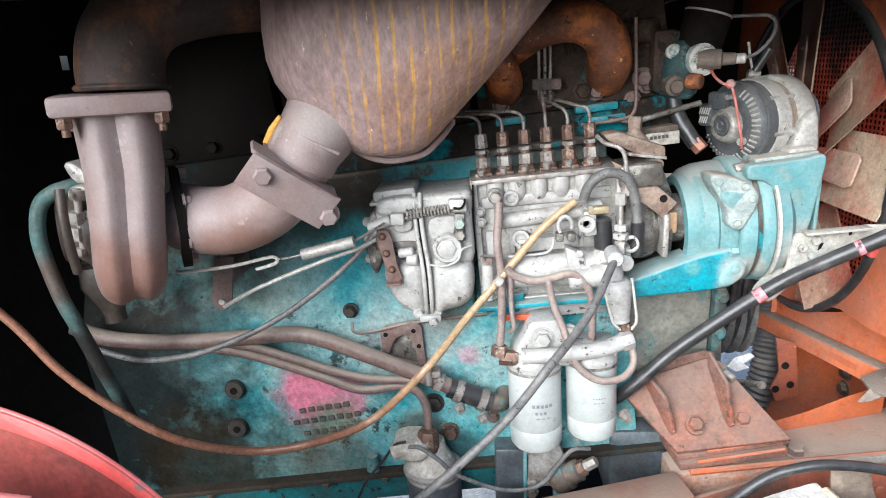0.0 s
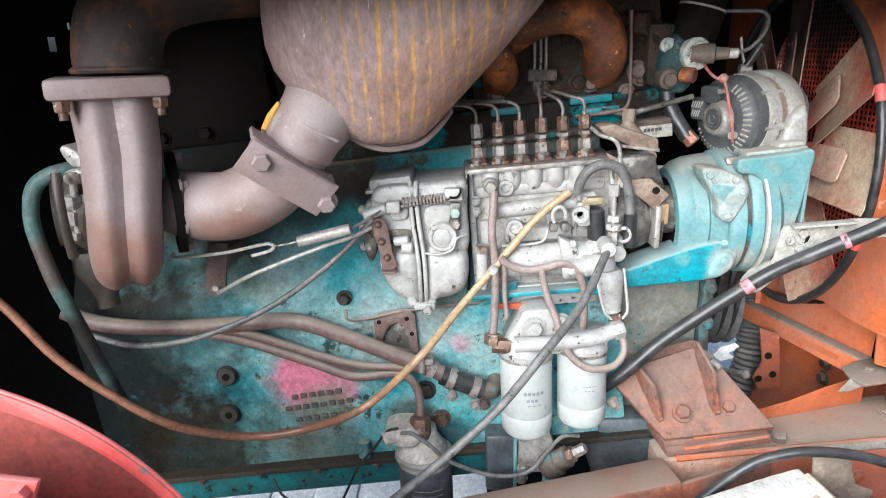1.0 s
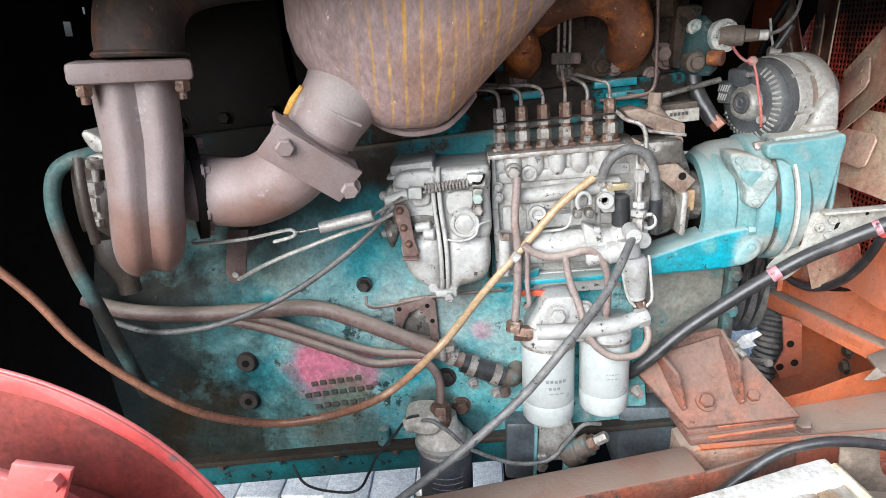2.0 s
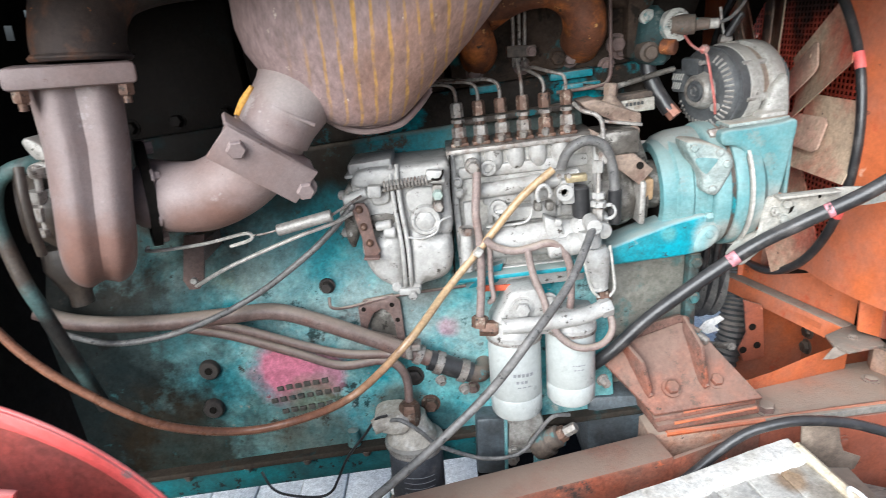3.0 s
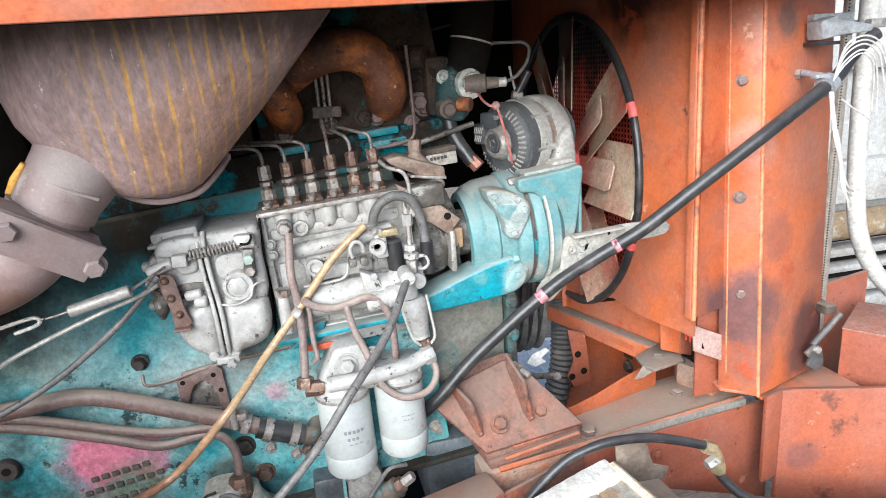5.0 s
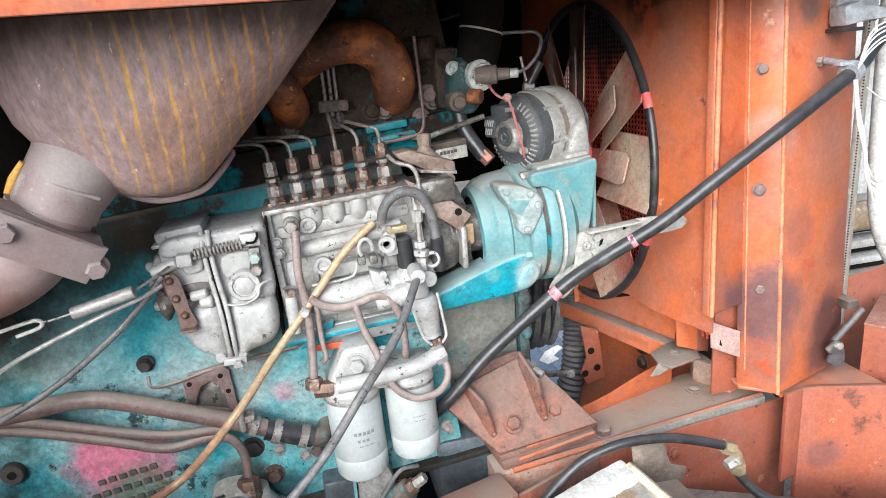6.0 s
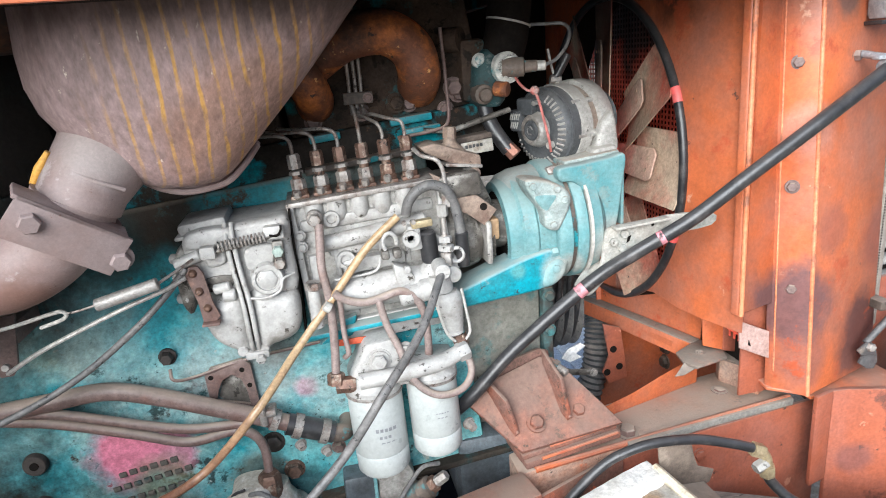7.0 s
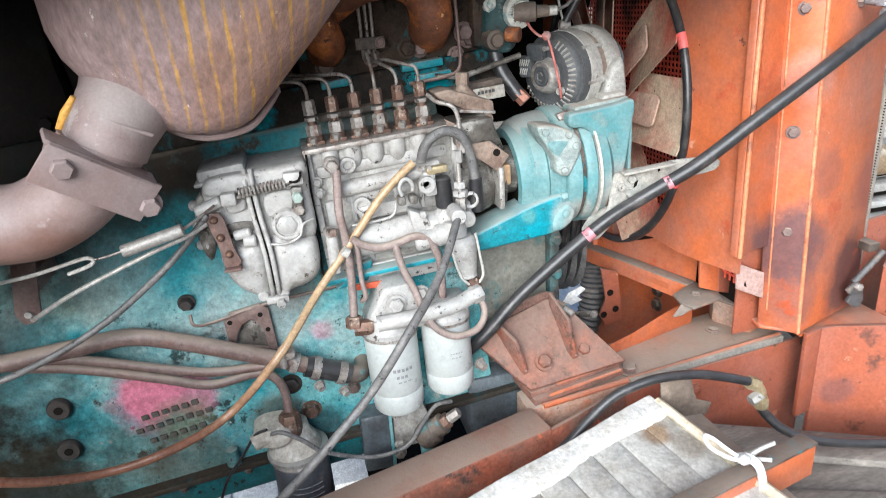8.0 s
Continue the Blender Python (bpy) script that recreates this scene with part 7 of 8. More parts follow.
def upper_right():
    t = thing("thermostat_housing", (0.4, 1.1, 1.5), "crusted white and teal thermostat housing with a sender", "engine part")
    CR = mat("crust_white", (0.62, 0.62, 0.58), (0.5, 0.5, 0.46), (0.05, 0.24, 0.26), amount=0.4, sharp=0.05, patch=30, rough=0.8, mottle=((0.10, 0.09, 0.08), 40.0, 0.57))
    CD = mat("crust_teal", (0.03, 0.04, 0.04), (0.02, 0.075, 0.08), (0.42, 0.42, 0.38), amount=0.36, sharp=0.08, scale=14, patch=22, rough=0.7, speck=((0.03, 0.025, 0.02), 40.0, 0.6))
    part("housing", loft([(1.490, 0.382, 0.420, 1.11, 1.17), (1.500, 0.370, 0.428, 1.10, 1.18), (1.520, 0.368, 0.432, 1.095, 1.18), (1.556, 0.372, 0.434, 1.095, 1.18), (1.572, 0.378, 0.430, 1.10, 1.18), (1.582, 0.390, 0.424, 1.11, 1.17)], 28, 3.2), CD, t)
    part("lower_lump", lathe((0.385, 1.095, 1.512), (0.1, -1, -0.1), [(-0.02, 0.017), (0.002, 0.016), (0.004, 0.011), (0.010, 0.010), (0.010, 0)], 12), GRIME, t)
    part("upper_lump", lathe((0.383, 1.105, 1.565), (-0.2, -1, 0.2), [(-0.02, 0.013), (0.002, 0.012), (0.004, 0.008), (0.008, 0.007), (0.008, 0)], 12), CR, t)
    part("back", box((0.355, 1.12, 1.50), (0.40, 1.20, 1.60), 0.01), HEAD, t)
    part("sender_boss", lathe((0.425, 1.095, 1.551), (0.25, -1, 0.05), [(-0.02, 0.026), (0.004, 0.025), (0.008, 0.018), (0.012, 0.017)], 28), CR, t)
    sd = part("sender", lathe((0.427, 1.085, 1.551), (0.95, -0.3, 0), [(-0.012, 0.014), (0.006, 0.0155), (0.022, 0.015), (0.024, 0.010), (0.042, 0.009), (0.044, 0.007), (0.056, 0.0065)], 20), GRIME, t, "brown temperature sender")
    part("boot", rod((0.462, 1.075, 1.551), (0.482, 1.068, 1.551), 0.008, seg=14, bevel=0.002), WIRE, sd)
    part("lower_plug", rod((0.402, 1.09, 1.520), (0.42, 1.075, 1.518), 0.012, seg=16, bevel=0.002), RUST, t)
    h = thing("coolant_hose_upper", (0.44, 1.13, 1.58), "sooty black upper coolant hose with a wire band", "hose")
    part("hose", tube([(0.425, 1.13, 1.565), (0.437, 1.13, 1.60), (0.445, 1.135, 1.64), (0.452, 1.14, 1.70), (0.46, 1.16, 1.80)], 0.036, seg=26), NEARBLACK, h)
    part("band", tube([(0.442, 1.132, 1.620), (0.4428, 1.132, 1.623)], 0.0372, seg=26, smooth=False), WIRE, h, "pale wire band")
    w = thing("sender_lead", (0.5, 1.07, 1.55), "pale grey wire looping from the sender", "cable")
    part("lead", tube([(0.480, 1.068, 1.551), (0.498, 1.066, 1.559), (0.517, 1.07, 1.578), (0.527, 1.08, 1.600), (0.520, 1.09, 1.612), (0.50, 1.10, 1.614), (0.47, 1.12, 1.615)], 0.0028, seg=8), GREYHOSE, w)
    r = thing("red_lead", (0.45, 1.08, 1.43), "dirty pink wire down to the alternator", "cable")
    PK = mat("pink_wire", (0.55, 0.16, 0.14), (0.4, 0.13, 0.11), (0.5, 0.42, 0.38), amount=0.42, patch=30, rough=0.5)
    part("lead", tube([(0.435, 1.09, 1.540), (0.438, 1.07, 1.525), (0.447, 1.06, 1.515), (0.457, 1.055, 1.512), (0.463, 1.052, 1.495), (0.470, 1.05, 1.465), (0.477, 1.050, 1.435), (0.482, 1.056, 1.415)], 0.0021, seg=8), PK, r)
    part("knot", lathe((0.450, 1.056, 1.514), (1, 0, 0), [(0, 0.003), (0.004, 0.007), (0.010, 0.007), (0.014, 0.003)], 12), PK, r)
    g = thing("bypass_pipe", (0.36, 1.1, 1.46), "dusty grey steel pipe to the thermostat", "pipe")
    part("pipe", tube([(0.285, 1.115, 1.462), (0.328, 1.105, 1.459), (0.345, 1.10, 1.463), (0.372, 1.10, 1.470), (0.43, 1.105, 1.484)], 0.0046, seg=12), GRIMYALU, g)
    b = thing("bypass_hose", (0.41, 1.12, 1.42), "black rubber bypass hose with a copper end", "hose")
    part("hose", tube([(0.392, 1.125, 1.512), (0.393, 1.12, 1.482), (0.402, 1.11, 1.455), (0.416, 1.10, 1.430), (0.424, 1.095, 1.418)], 0.0125, seg=16), RUBBER, b)
    part("end", rod((0.421, 1.096, 1.424), (0.432, 1.088, 1.410), 0.012, seg=6), mat("copper_nut", (0.42, 0.2, 0.13), (0.3, 0.14, 0.1), rough=0.5, metal=0.4), b)
    v = thing("valve_fitting", (0.53, 1.14, 1.52), "small black and chrome valve fitting above the alternator", "valve")
    part("stem", rod((0.525, 1.14, 1.527), (0.546, 1.135, 1.565), 0.0075, seg=12, bevel=0.002), RUBBER, v)
    part("clip", rod((0.515, 1.14, 1.525), (0.533, 1.138, 1.522), 0.008, seg=10), STEEL, v)
    part("wire", tube([(0.512, 1.14, 1.575), (0.517, 1.14, 1.55), (0.523, 1.14, 1.528)], 0.0022, seg=6), WIRE, v)
    o = thing("orange_tab", (0.455, 1.3, 1.63), "small orange steel tab", "bracket")
    part("tab", prism([(0.444, 1.637), (0.460, 1.645), (0.470, 1.69), (0.446, 1.69)], 1.25, 1.256, 0.001), ORANGE, o)
    part("stem", box((0.445, 1.256, 1.66), (0.465, 1.78, 1.69), 0.003), HEAD, o)


upper_right()


def belt_drive():
    t = thing("crank_pulley", (0.55, 1.25, 0.95), "black triple-groove crankshaft pulley with V-belts", "pulley")
    part("wheel", lathe((0.505, 1.27, 1.105), (1, 0, 0.05), [(0, 0.05), (0, 0.125), (0.006, 0.132), (0.016, 0.112), (0.026, 0.132), (0.036, 0.112), (0.046, 0.132), (0.056, 0.112), (0.066, 0.132), (0.072, 0.12), (0.072, 0.04)], 56), GREYHOSE, t)
    for x in (0.520, 0.540, 0.560):
        loop = []
        for k in range(49):
            a = k / 48 * math.tau
            up = 0.5 + 0.5 * math.sin(a)
            rr = 0.128 + (0.075 - 0.128) * up
            loop.append((x + 0.05 * up * 0.3, 1.27 + rr * math.cos(a) - 0.05 * up, 1.105 + 0.128 * math.sin(a) + 0.16 * up))
        part("belt", tube(loop, 0.0068, per=1, seg=8, smooth=False), RUBBER, t, "worn black V-belt")
    h = thing("lower_hose", (0.68, 1.4, 0.85), "ribbed dusty grey lower radiator hose", "hose")
    path = smooth_path([(0.742, 1.46, 0.985), (0.732, 1.43, 0.945), (0.722, 1.41, 0.905), (0.712, 1.40, 0.83), (0.688, 1.40, 0.74), (0.66, 1.40, 0.62), (0.65, 1.40, 0.52)], 12)
    part("hose", tube(path, 0.03, per=1, seg=22, smooth=False, radii=[0.0335 if k % 2 else 0.029 for k in range(len(path))]), mat("dusty_ribbed_rubber", (0.07, 0.08, 0.09), (0.11, 0.115, 0.12), (0.20, 0.19, 0.18), amount=0.4, patch=20, rough=0.6, dust=0.25), h)
    # white pieces added in place of the bright ground glimpsed behind the pulley
    s = thing("bright_glimpse", (0.57, 1.2, 0.93), "small white pieces standing for bright ground seen past the pulley", "scrap")
    for outline, y in (([(0.548, 0.966), (0.562, 0.984), (0.590, 0.994), (0.600, 0.986), (0.580, 0.972), (0.592, 0.962), (0.566, 0.954)], 1.2), ([(0.528, 0.905), (0.545, 0.925), (0.560, 0.934), (0.562, 0.918), (0.548, 0.900)], 1.2)):
        part("bright_piece", prism(outline, y, y + 0.004, 0.0005), mat("bright_white", (0.88, 0.88, 0.86), (0.82, 0.82, 0.80), (0.6, 0.57, 0.52), amount=0.3, sharp=0.1, patch=14, rough=0.7), s)
    st = thing("stay_bracket", (0.58, 1.17, 0.95), "dark steel stay with a bolted tip beside the pulley", "bracket")
    part("stay", sheet([(0.520, 1.19, 0.965), (0.560, 1.18, 0.950), (0.612, 1.17, 0.948), (0.612, 1.17, 0.934), (0.560, 1.18, 0.936), (0.515, 1.19, 0.945)], 0.004), GRIMYALU, st)
    bolt(st, (0.604, 1.168, 0.941), (0, -1, 0), 0.006, 0.006, STEEL)


belt_drive()


def cross_frame():
    t = thing("radiator_crossmember", (0.8, 1.1, 1.0), "orange painted crossmember channel under the radiator", "frame")
    GB = mat("dusty_grey_bracket", (0.20, 0.165, 0.135), (0.15, 0.12, 0.10), (0.36, 0.14, 0.08), amount=0.38, sharp=0.1, rough=0.75, dust=0.6, dust_col=(0.27, 0.225, 0.185), speck=((0.07, 0.055, 0.045), 45.0, 0.62))
    part("ledge_face", sheet([(0.632, 1.62, 0.990), (0.747, 1.30, 0.986), (0.801, 1.141, 0.985), (0.795, 1.138, 0.955), (0.742, 1.30, 0.957), (0.628, 1.62, 0.960)], 0.004), ORANGE, t)
    part("ledge_top", sheet([(0.632, 1.62, 0.991), (0.747, 1.30, 0.987), (0.801, 1.141, 0.986), (0.828, 1.150, 0.986), (0.770, 1.32, 0.988), (0.655, 1.64, 0.992)], 0.003), GB, t, "dusty ledge top")
    part("back_web", sheet([(0.657, 1.64, 0.990), (0.772, 1.32, 0.986), (0.830, 1.152, 0.984), (0.832, 1.152, 1.115), (0.774, 1.32, 1.115), (0.659, 1.64, 1.115)], 0.004), ORANGE, t)
    up = part("upright", sheet([(0.790, 1.09, 1.085), (0.837, 1.09, 1.070), (0.840, 1.092, 0.985), (0.800, 1.095, 0.999)], 0.006), ORANGE, t)
    part("upright_cap", sheet([(0.788, 1.088, 1.086), (0.837, 1.088, 1.071), (0.86, 1.11, 1.071), (0.81, 1.115, 1.086)], 0.003), GB, up)
    part("upright_side", sheet([(0.837, 1.088, 1.071), (0.872, 1.098, 1.072), (0.876, 1.098, 0.972), (0.840, 1.090, 0.985)], 0.005), OLDORANGE, t)
    part("gusset_plate", wall_strip([(0.828, 1.150), (0.842, 1.093), (0.832, 1.065), (0.756, 1.047), (0.744, 1.073), (0.752, 1.114), (0.801, 1.141)], 0.979, 0.985), GB, t, "dusty grey gusset plate")
    part("bent_tip", sheet([(0.744, 1.071, 0.984), (0.770, 1.052, 0.984), (0.740, 1.062, 0.962), (0.722, 1.066, 0.960)], 0.003), GB, t)
    part("step_block", wall_strip([(0.848, 1.112), (0.884, 1.040), (0.93, 1.062), (0.93, 1.14), (0.86, 1.14)], 0.906, 0.956), DECK, t, "dusty orange step block")
    part("step_top", wall_strip([(0.842, 1.118), (0.882, 1.034), (0.93, 1.058), (0.93, 1.145), (0.86, 1.145)], 0.956, 0.961), GB, t, "dusty grey step plate")
    part("white_tab", prism([(0.797, 1.094), (0.858, 1.065), (0.861, 1.012), (0.800, 1.042)], 0.988, 0.992, 0.0008), mat("dusty_pink_white", (0.42, 0.29, 0.25), (0.36, 0.24, 0.21), (0.35, 0.25, 0.21), amount=0.3, rough=0.7), t, "pale dusty pink tab")
    part("tab_nick", prism([(0.816, 1.046), (0.822, 1.042), (0.817, 1.056)], 0.9868, 0.9878, 0.0), NEARBLACK, t)
    bolt(t, (0.795, 1.10, 0.985), (0, 0, 1), 0.008, 0.005, GB)
    part("inner_wall", box((0.725, 1.42, 0.56), (1.0, 1.426, 1.06), 0.002), ORANGE, t)
    part("inner_side", box((0.90, 1.10, 0.56), (0.906, 1.42, 1.06), 0.002), ORANGE, t)
    r = thing("red_hanger", (0.73, 1.3, 0.8), "red painted hanger bracket with holes", "bracket")
    part("plate", prism([(0.685, 0.98), (0.728, 0.965), (0.738, 0.90), (0.745, 0.84), (0.70, 0.83), (0.685, 0.86), (0.70, 0.90)], 1.30, 1.308, 0.002), OLDORANGE, r)
    for x, z in ((0.71, 0.915), (0.695, 0.86), (0.725, 0.87)):
        part("hole", rod((x, 1.2985, z), (x, 1.3005, z), 0.008), NEARBLACK, r)
    n = thing("frame_nut", (0.82, 1.15, 0.93), "grey-brown nuts on the orange frame", "fastener")
    for y, z in ((1.40, 0.845), (1.40, 0.805)):
        bolt(n, (0.899, y, z), (-1, 0, 0), 0.014, 0.012, GRIME)


cross_frame()


# ---- outside the bay, lower right ----
def white_platform():
    t = thing("white_box", (0.35, 0.7, 0.0), "chalky white ribbed box top beside the rail, stained and chipped", "box")
    lip0, along, out = Vector((0.563, 0.882, 0.931)), Vector((-0.935, -0.356, -0.004)), Vector((0.20, -0.975, -0.06))
    n, w = 13, 0.0565
    rnd = random.Random(4)
    for k in range(n):
        a = lip0 + along * (k * w + 0.001) + out * 0.012
        b = lip0 + along * ((k + 1) * w - 0.001) + out * 0.012
        d = Vector((0, 0, -0.006 - rnd.uniform(0, 0.003)))
        part("board", sheet([a + d, b + d, b + out * 0.30 + d, a + out * 0.30 + d], -0.016, 0.002), WHITEWOOD, t)
    part("backing", sheet([lip0 + Vector((0, 0, -0.03)), lip0 + along * (n * w) + Vector((0, 0, -0.03)), lip0 + along * (n * w) + out * 0.30 + Vector((0, 0, -0.03)), lip0 + out * 0.30 + Vector((0, 0, -0.03))], -0.02, 0.002), GRIME, t)
    # chipped lip along the rail: uneven lengths
    bm = bmesh.new()
    rings = []
    m = 64
    for k in range(m):
        p = lip0 + along * (n * w * k / (m - 1))
        top = 0.004 + 0.0016 * math.sin(k * 0.29) + rnd.uniform(-0.0005, 0.0005)
        front = 0.046 + 0.005 * math.sin(k * 0.31 + 1) + rnd.uniform(-0.002, 0.002)
        rings.append([bm.verts.new(p + out * q + Vector((0, 0, z))) for q, z in ((front, -0.010), (front - 0.004, top - 0.005), (front - 0.014, top), (0.004, top - 0.001), (-0.002, top - 0.008), (-0.002, -0.03))])
    for r0, r1 in zip(rings, rings[1:]):
        for k in range(6):
            bm.faces.new((r0[k], r0[(k + 1) % 6], r1[(k + 1) % 6], r1[k]))
    bm.faces.new(rings[0])
    bm.faces.new(rings[-1])
    part("chipped_lip", bm, mat("white_crust", (0.68, 0.67, 0.64), (0.60, 0.585, 0.55), (0.46, 0.42, 0.35), amount=0.36, sharp=0.16, scale=12, patch=16, rough=0.9, bump=0.4, fine=120, speck=((0.33, 0.29, 0.22), 45.0, 0.68)), t, "chipped chalky white lip")
    part("side_wall", wall_strip([(v.x, v.y) for v in (lip0 + along * 0.02 + out * 0.02, lip0 + along * (n * w - 0.02) + out * 0.02, lip0 + along * (n * w - 0.02) + out * 0.28, lip0 + along * 0.02 + out * 0.28)], 0.30, 0.870), WHITEWOOD, t)
    part("leg", wall_strip([(v.x, v.y) for v in (lip0 + along * 0.05 + out * 0.05, lip0 + along * 0.5 + out * 0.05, lip0 + along * 0.5 + out * 0.30, lip0 + along * 0.05 + out * 0.30)], 0.0, 0.30), GRIME, t)
    part("end_rail", tube([lip0 + out * 0.02 + Vector((0.002, 0, 0.0)), lip0 + out * 0.14 + Vector((0.003, 0, -0.002)), lip0 + out * 0.22 + Vector((0.002, 0, -0.003)), lip0 + out * 0.29], 0.008, seg=8), mat("yellowed_white", (0.62, 0.55, 0.42), (0.5, 0.42, 0.3), (0.3, 0.22, 0.14), amount=0.4, rough=0.7), t, "yellowed end moulding")
    b = thing("grey_angle", (0.64, 0.9, 0.85), "bent grey steel angle bracket under the rail", "bracket")
    part("upper_leaf", prism([(0.585, 0.905), (0.580, 0.957), (0.638, 0.955), (0.645, 0.925), (0.652, 0.908), (0.681, 0.896), (0.674, 0.874), (0.636, 0.862)], 0.872, 0.876, 0.001), mat("dusty_grey_sheet", (0.17, 0.132, 0.10), (0.13, 0.10, 0.08), (0.22, 0.175, 0.135), amount=0.4, rough=0.7, dust=0.6), b)
    part("lower_leaf", box((0.590, 0.66, 0.872), (0.665, 0.872, 0.877), 0.001, Matrix.Translation((0.64, 0.8, 0.84)) @ pose(0, 0, 0, 4, 8, 6) @ Matrix.Translation((-0.64, -0.8, -0.84))), MATS["dusty_grey_sheet"], b)
    r = thing("red_bar", (0.65, 0.72, 0.8), "orange-red painted flat bar with worn edges", "bar")
    rm = Matrix.Translation((0.508, 0.652, 0.930)) @ Matrix.Rotation(radians(13), 4, "Z")
    part("bar", box((-0.25, -0.012, -0.055), (0.222, 0.0, 0.0), 0.002, rm), ORANGE, r)
    part("top_edge", box((-0.25, -0.014, 0.0), (0.222, 0.014, 0.005), 0.0015, rm), GRIME, r)
    part("standing_leg", box((0.14, 0.0, -0.930), (0.18, 0.03, -0.055), 0.003, rm), ORANGE, r)
    s = thing("white_strap", (0.66, 0.7, 0.8), "white plastic strap tied round the bar in a loose bow", "strap")
    W = mat("plastic_white", (0.55, 0.55, 0.54), (0.44, 0.44, 0.43), rough=0.35, bump=0.05)

    def ribbon(pts, w, name="band"):
        path = smooth_path(pts, 8)
        bm = bmesh.new()
        rows = []
        for i, q in enumerate(path):
            dd = (path[min(i + 1, len(path) - 1)] - path[max(i - 1, 0)]).normalized()
            side = dd.cross(Vector((0, -1, 0.35))).normalized() * w / 2
            nn = dd.cross(side).normalized() * 0.0012
            rows.append([bm.verts.new(q + side + nn), bm.verts.new(q - side + nn), bm.verts.new(q - side - nn), bm.verts.new(q + side - nn)])
        for r0, r1 in zip(rows, rows[1:]):
            for k in range(4):
                bm.faces.new((r0[k], r0[(k + 1) % 4], r1[(k + 1) % 4], r1[k]))
        bm.faces.new(rows[0])
        bm.faces.new(rows[-1])
        return part(name, bm, W, s)

    ribbon([(0.586, 0.690, 0.945), (0.598, 0.676, 0.950), (0.606, 0.661, 0.941), (0.609, 0.653, 0.905), (0.606, 0.651, 0.86), (0.600, 0.655, 0.80)], 0.0125)
    ribbon([(0.590, 0.678, 0.948), (0.572, 0.690, 0.962), (0.556, 0.700, 0.976), (0.545, 0.704, 0.981), (0.548, 0.694, 0.968), (0.568, 0.682, 0.955), (0.590, 0.674, 0.948)], 0.0055, "bow_loop")
    ribbon([(0.590, 0.676, 0.948), (0.618, 0.682, 0.954), (0.652, 0.690, 0.952)], 0.0055, "tail")
    ribbon([(0.590, 0.676, 0.948), (0.612, 0.674, 0.946), (0.634, 0.672, 0.940)], 0.0055, "tail")
    part("knot", lathe((0.583, 0.676, 0.949), (1, 0, 0), [(0, 0.004), (0.005, 0.008), (0.012, 0.008), (0.018, 0.004)], 12), W, s)
    g = thing("grey_planks", (0.95, 0.8, 0.0), "weathered grey planks stacked on the ground outside", "planks")
    PL = mat("weathered_plank", (0.21, 0.19, 0.165), (0.14, 0.125, 0.11), (0.30, 0.275, 0.24), amount=0.4, sharp=0.15, scale=6, patch=10, rough=0.85, stretch=(0.4, 1.6, 1), speck=((0.1, 0.09, 0.08), 40.0, 0.63))
    for k in range(4):
        mm = Matrix.Translation((0.92, 0.58 + k * 0.085, 0.77 + 0.008 * math.sin(k * 2.3))) @ Matrix.Rotation(radians(-24 + 3 * math.sin(k * 1.7)), 4, "Z")
        part("plank", box((-0.42, -0.038, -0.02), (0.7, 0.038, 0.0), 0.003, mm), PL, g)
    part("stack", box((0.78, 0.52, 0.0), (1.35, 0.86, 0.735), 0.01), GRIME, g)


white_platform()


def lower_hose():
    h = thing("fuel_hose", (0.65, 0.85, 0.9), "black fuel hose over the rail with a brass end fitting", "hose")
    part("hose", tube([(0.34, 0.836, 0.86), (0.40, 0.848, 0.895), (0.450, 0.860, 0.930), (0.485, 0.862, 0.955), (0.516, 0.860, 0.969), (0.562, 0.855, 0.980), (0.628, 0.850, 0.977), (0.685, 0.845, 0.962), (0.730, 0.840, 0.946)], 0.0078, seg=14), RUBBER, h)
    BR = MATS["dull_brass"]
    part("nut", hexagon((0.724, 0.84, 0.947), (0.744, 0.839, 0.938), 0.012), BR, h)
    part("elbow", tube([(0.742, 0.839, 0.938), (0.750, 0.838, 0.925), (0.752, 0.838, 0.905)], 0.008, seg=12), BR, h)
    part("union", hexagon((0.751, 0.838, 0.912), (0.753, 0.838, 0.892), 0.013), BR, h)
    part("side_nut", hexagon((0.748, 0.838, 0.918), (0.728, 0.835, 0.912), 0.010), CAST, h)
    part("tail_hose", tube([(0.753, 0.838, 0.893), (0.765, 0.835, 0.875), (0.79, 0.82, 0.85), (0.84, 0.80, 0.83), (0.95, 0.78, 0.81), (1.15, 0.74, 0.80)], 0.0085, seg=12), RUBBER, h)


lower_hose()


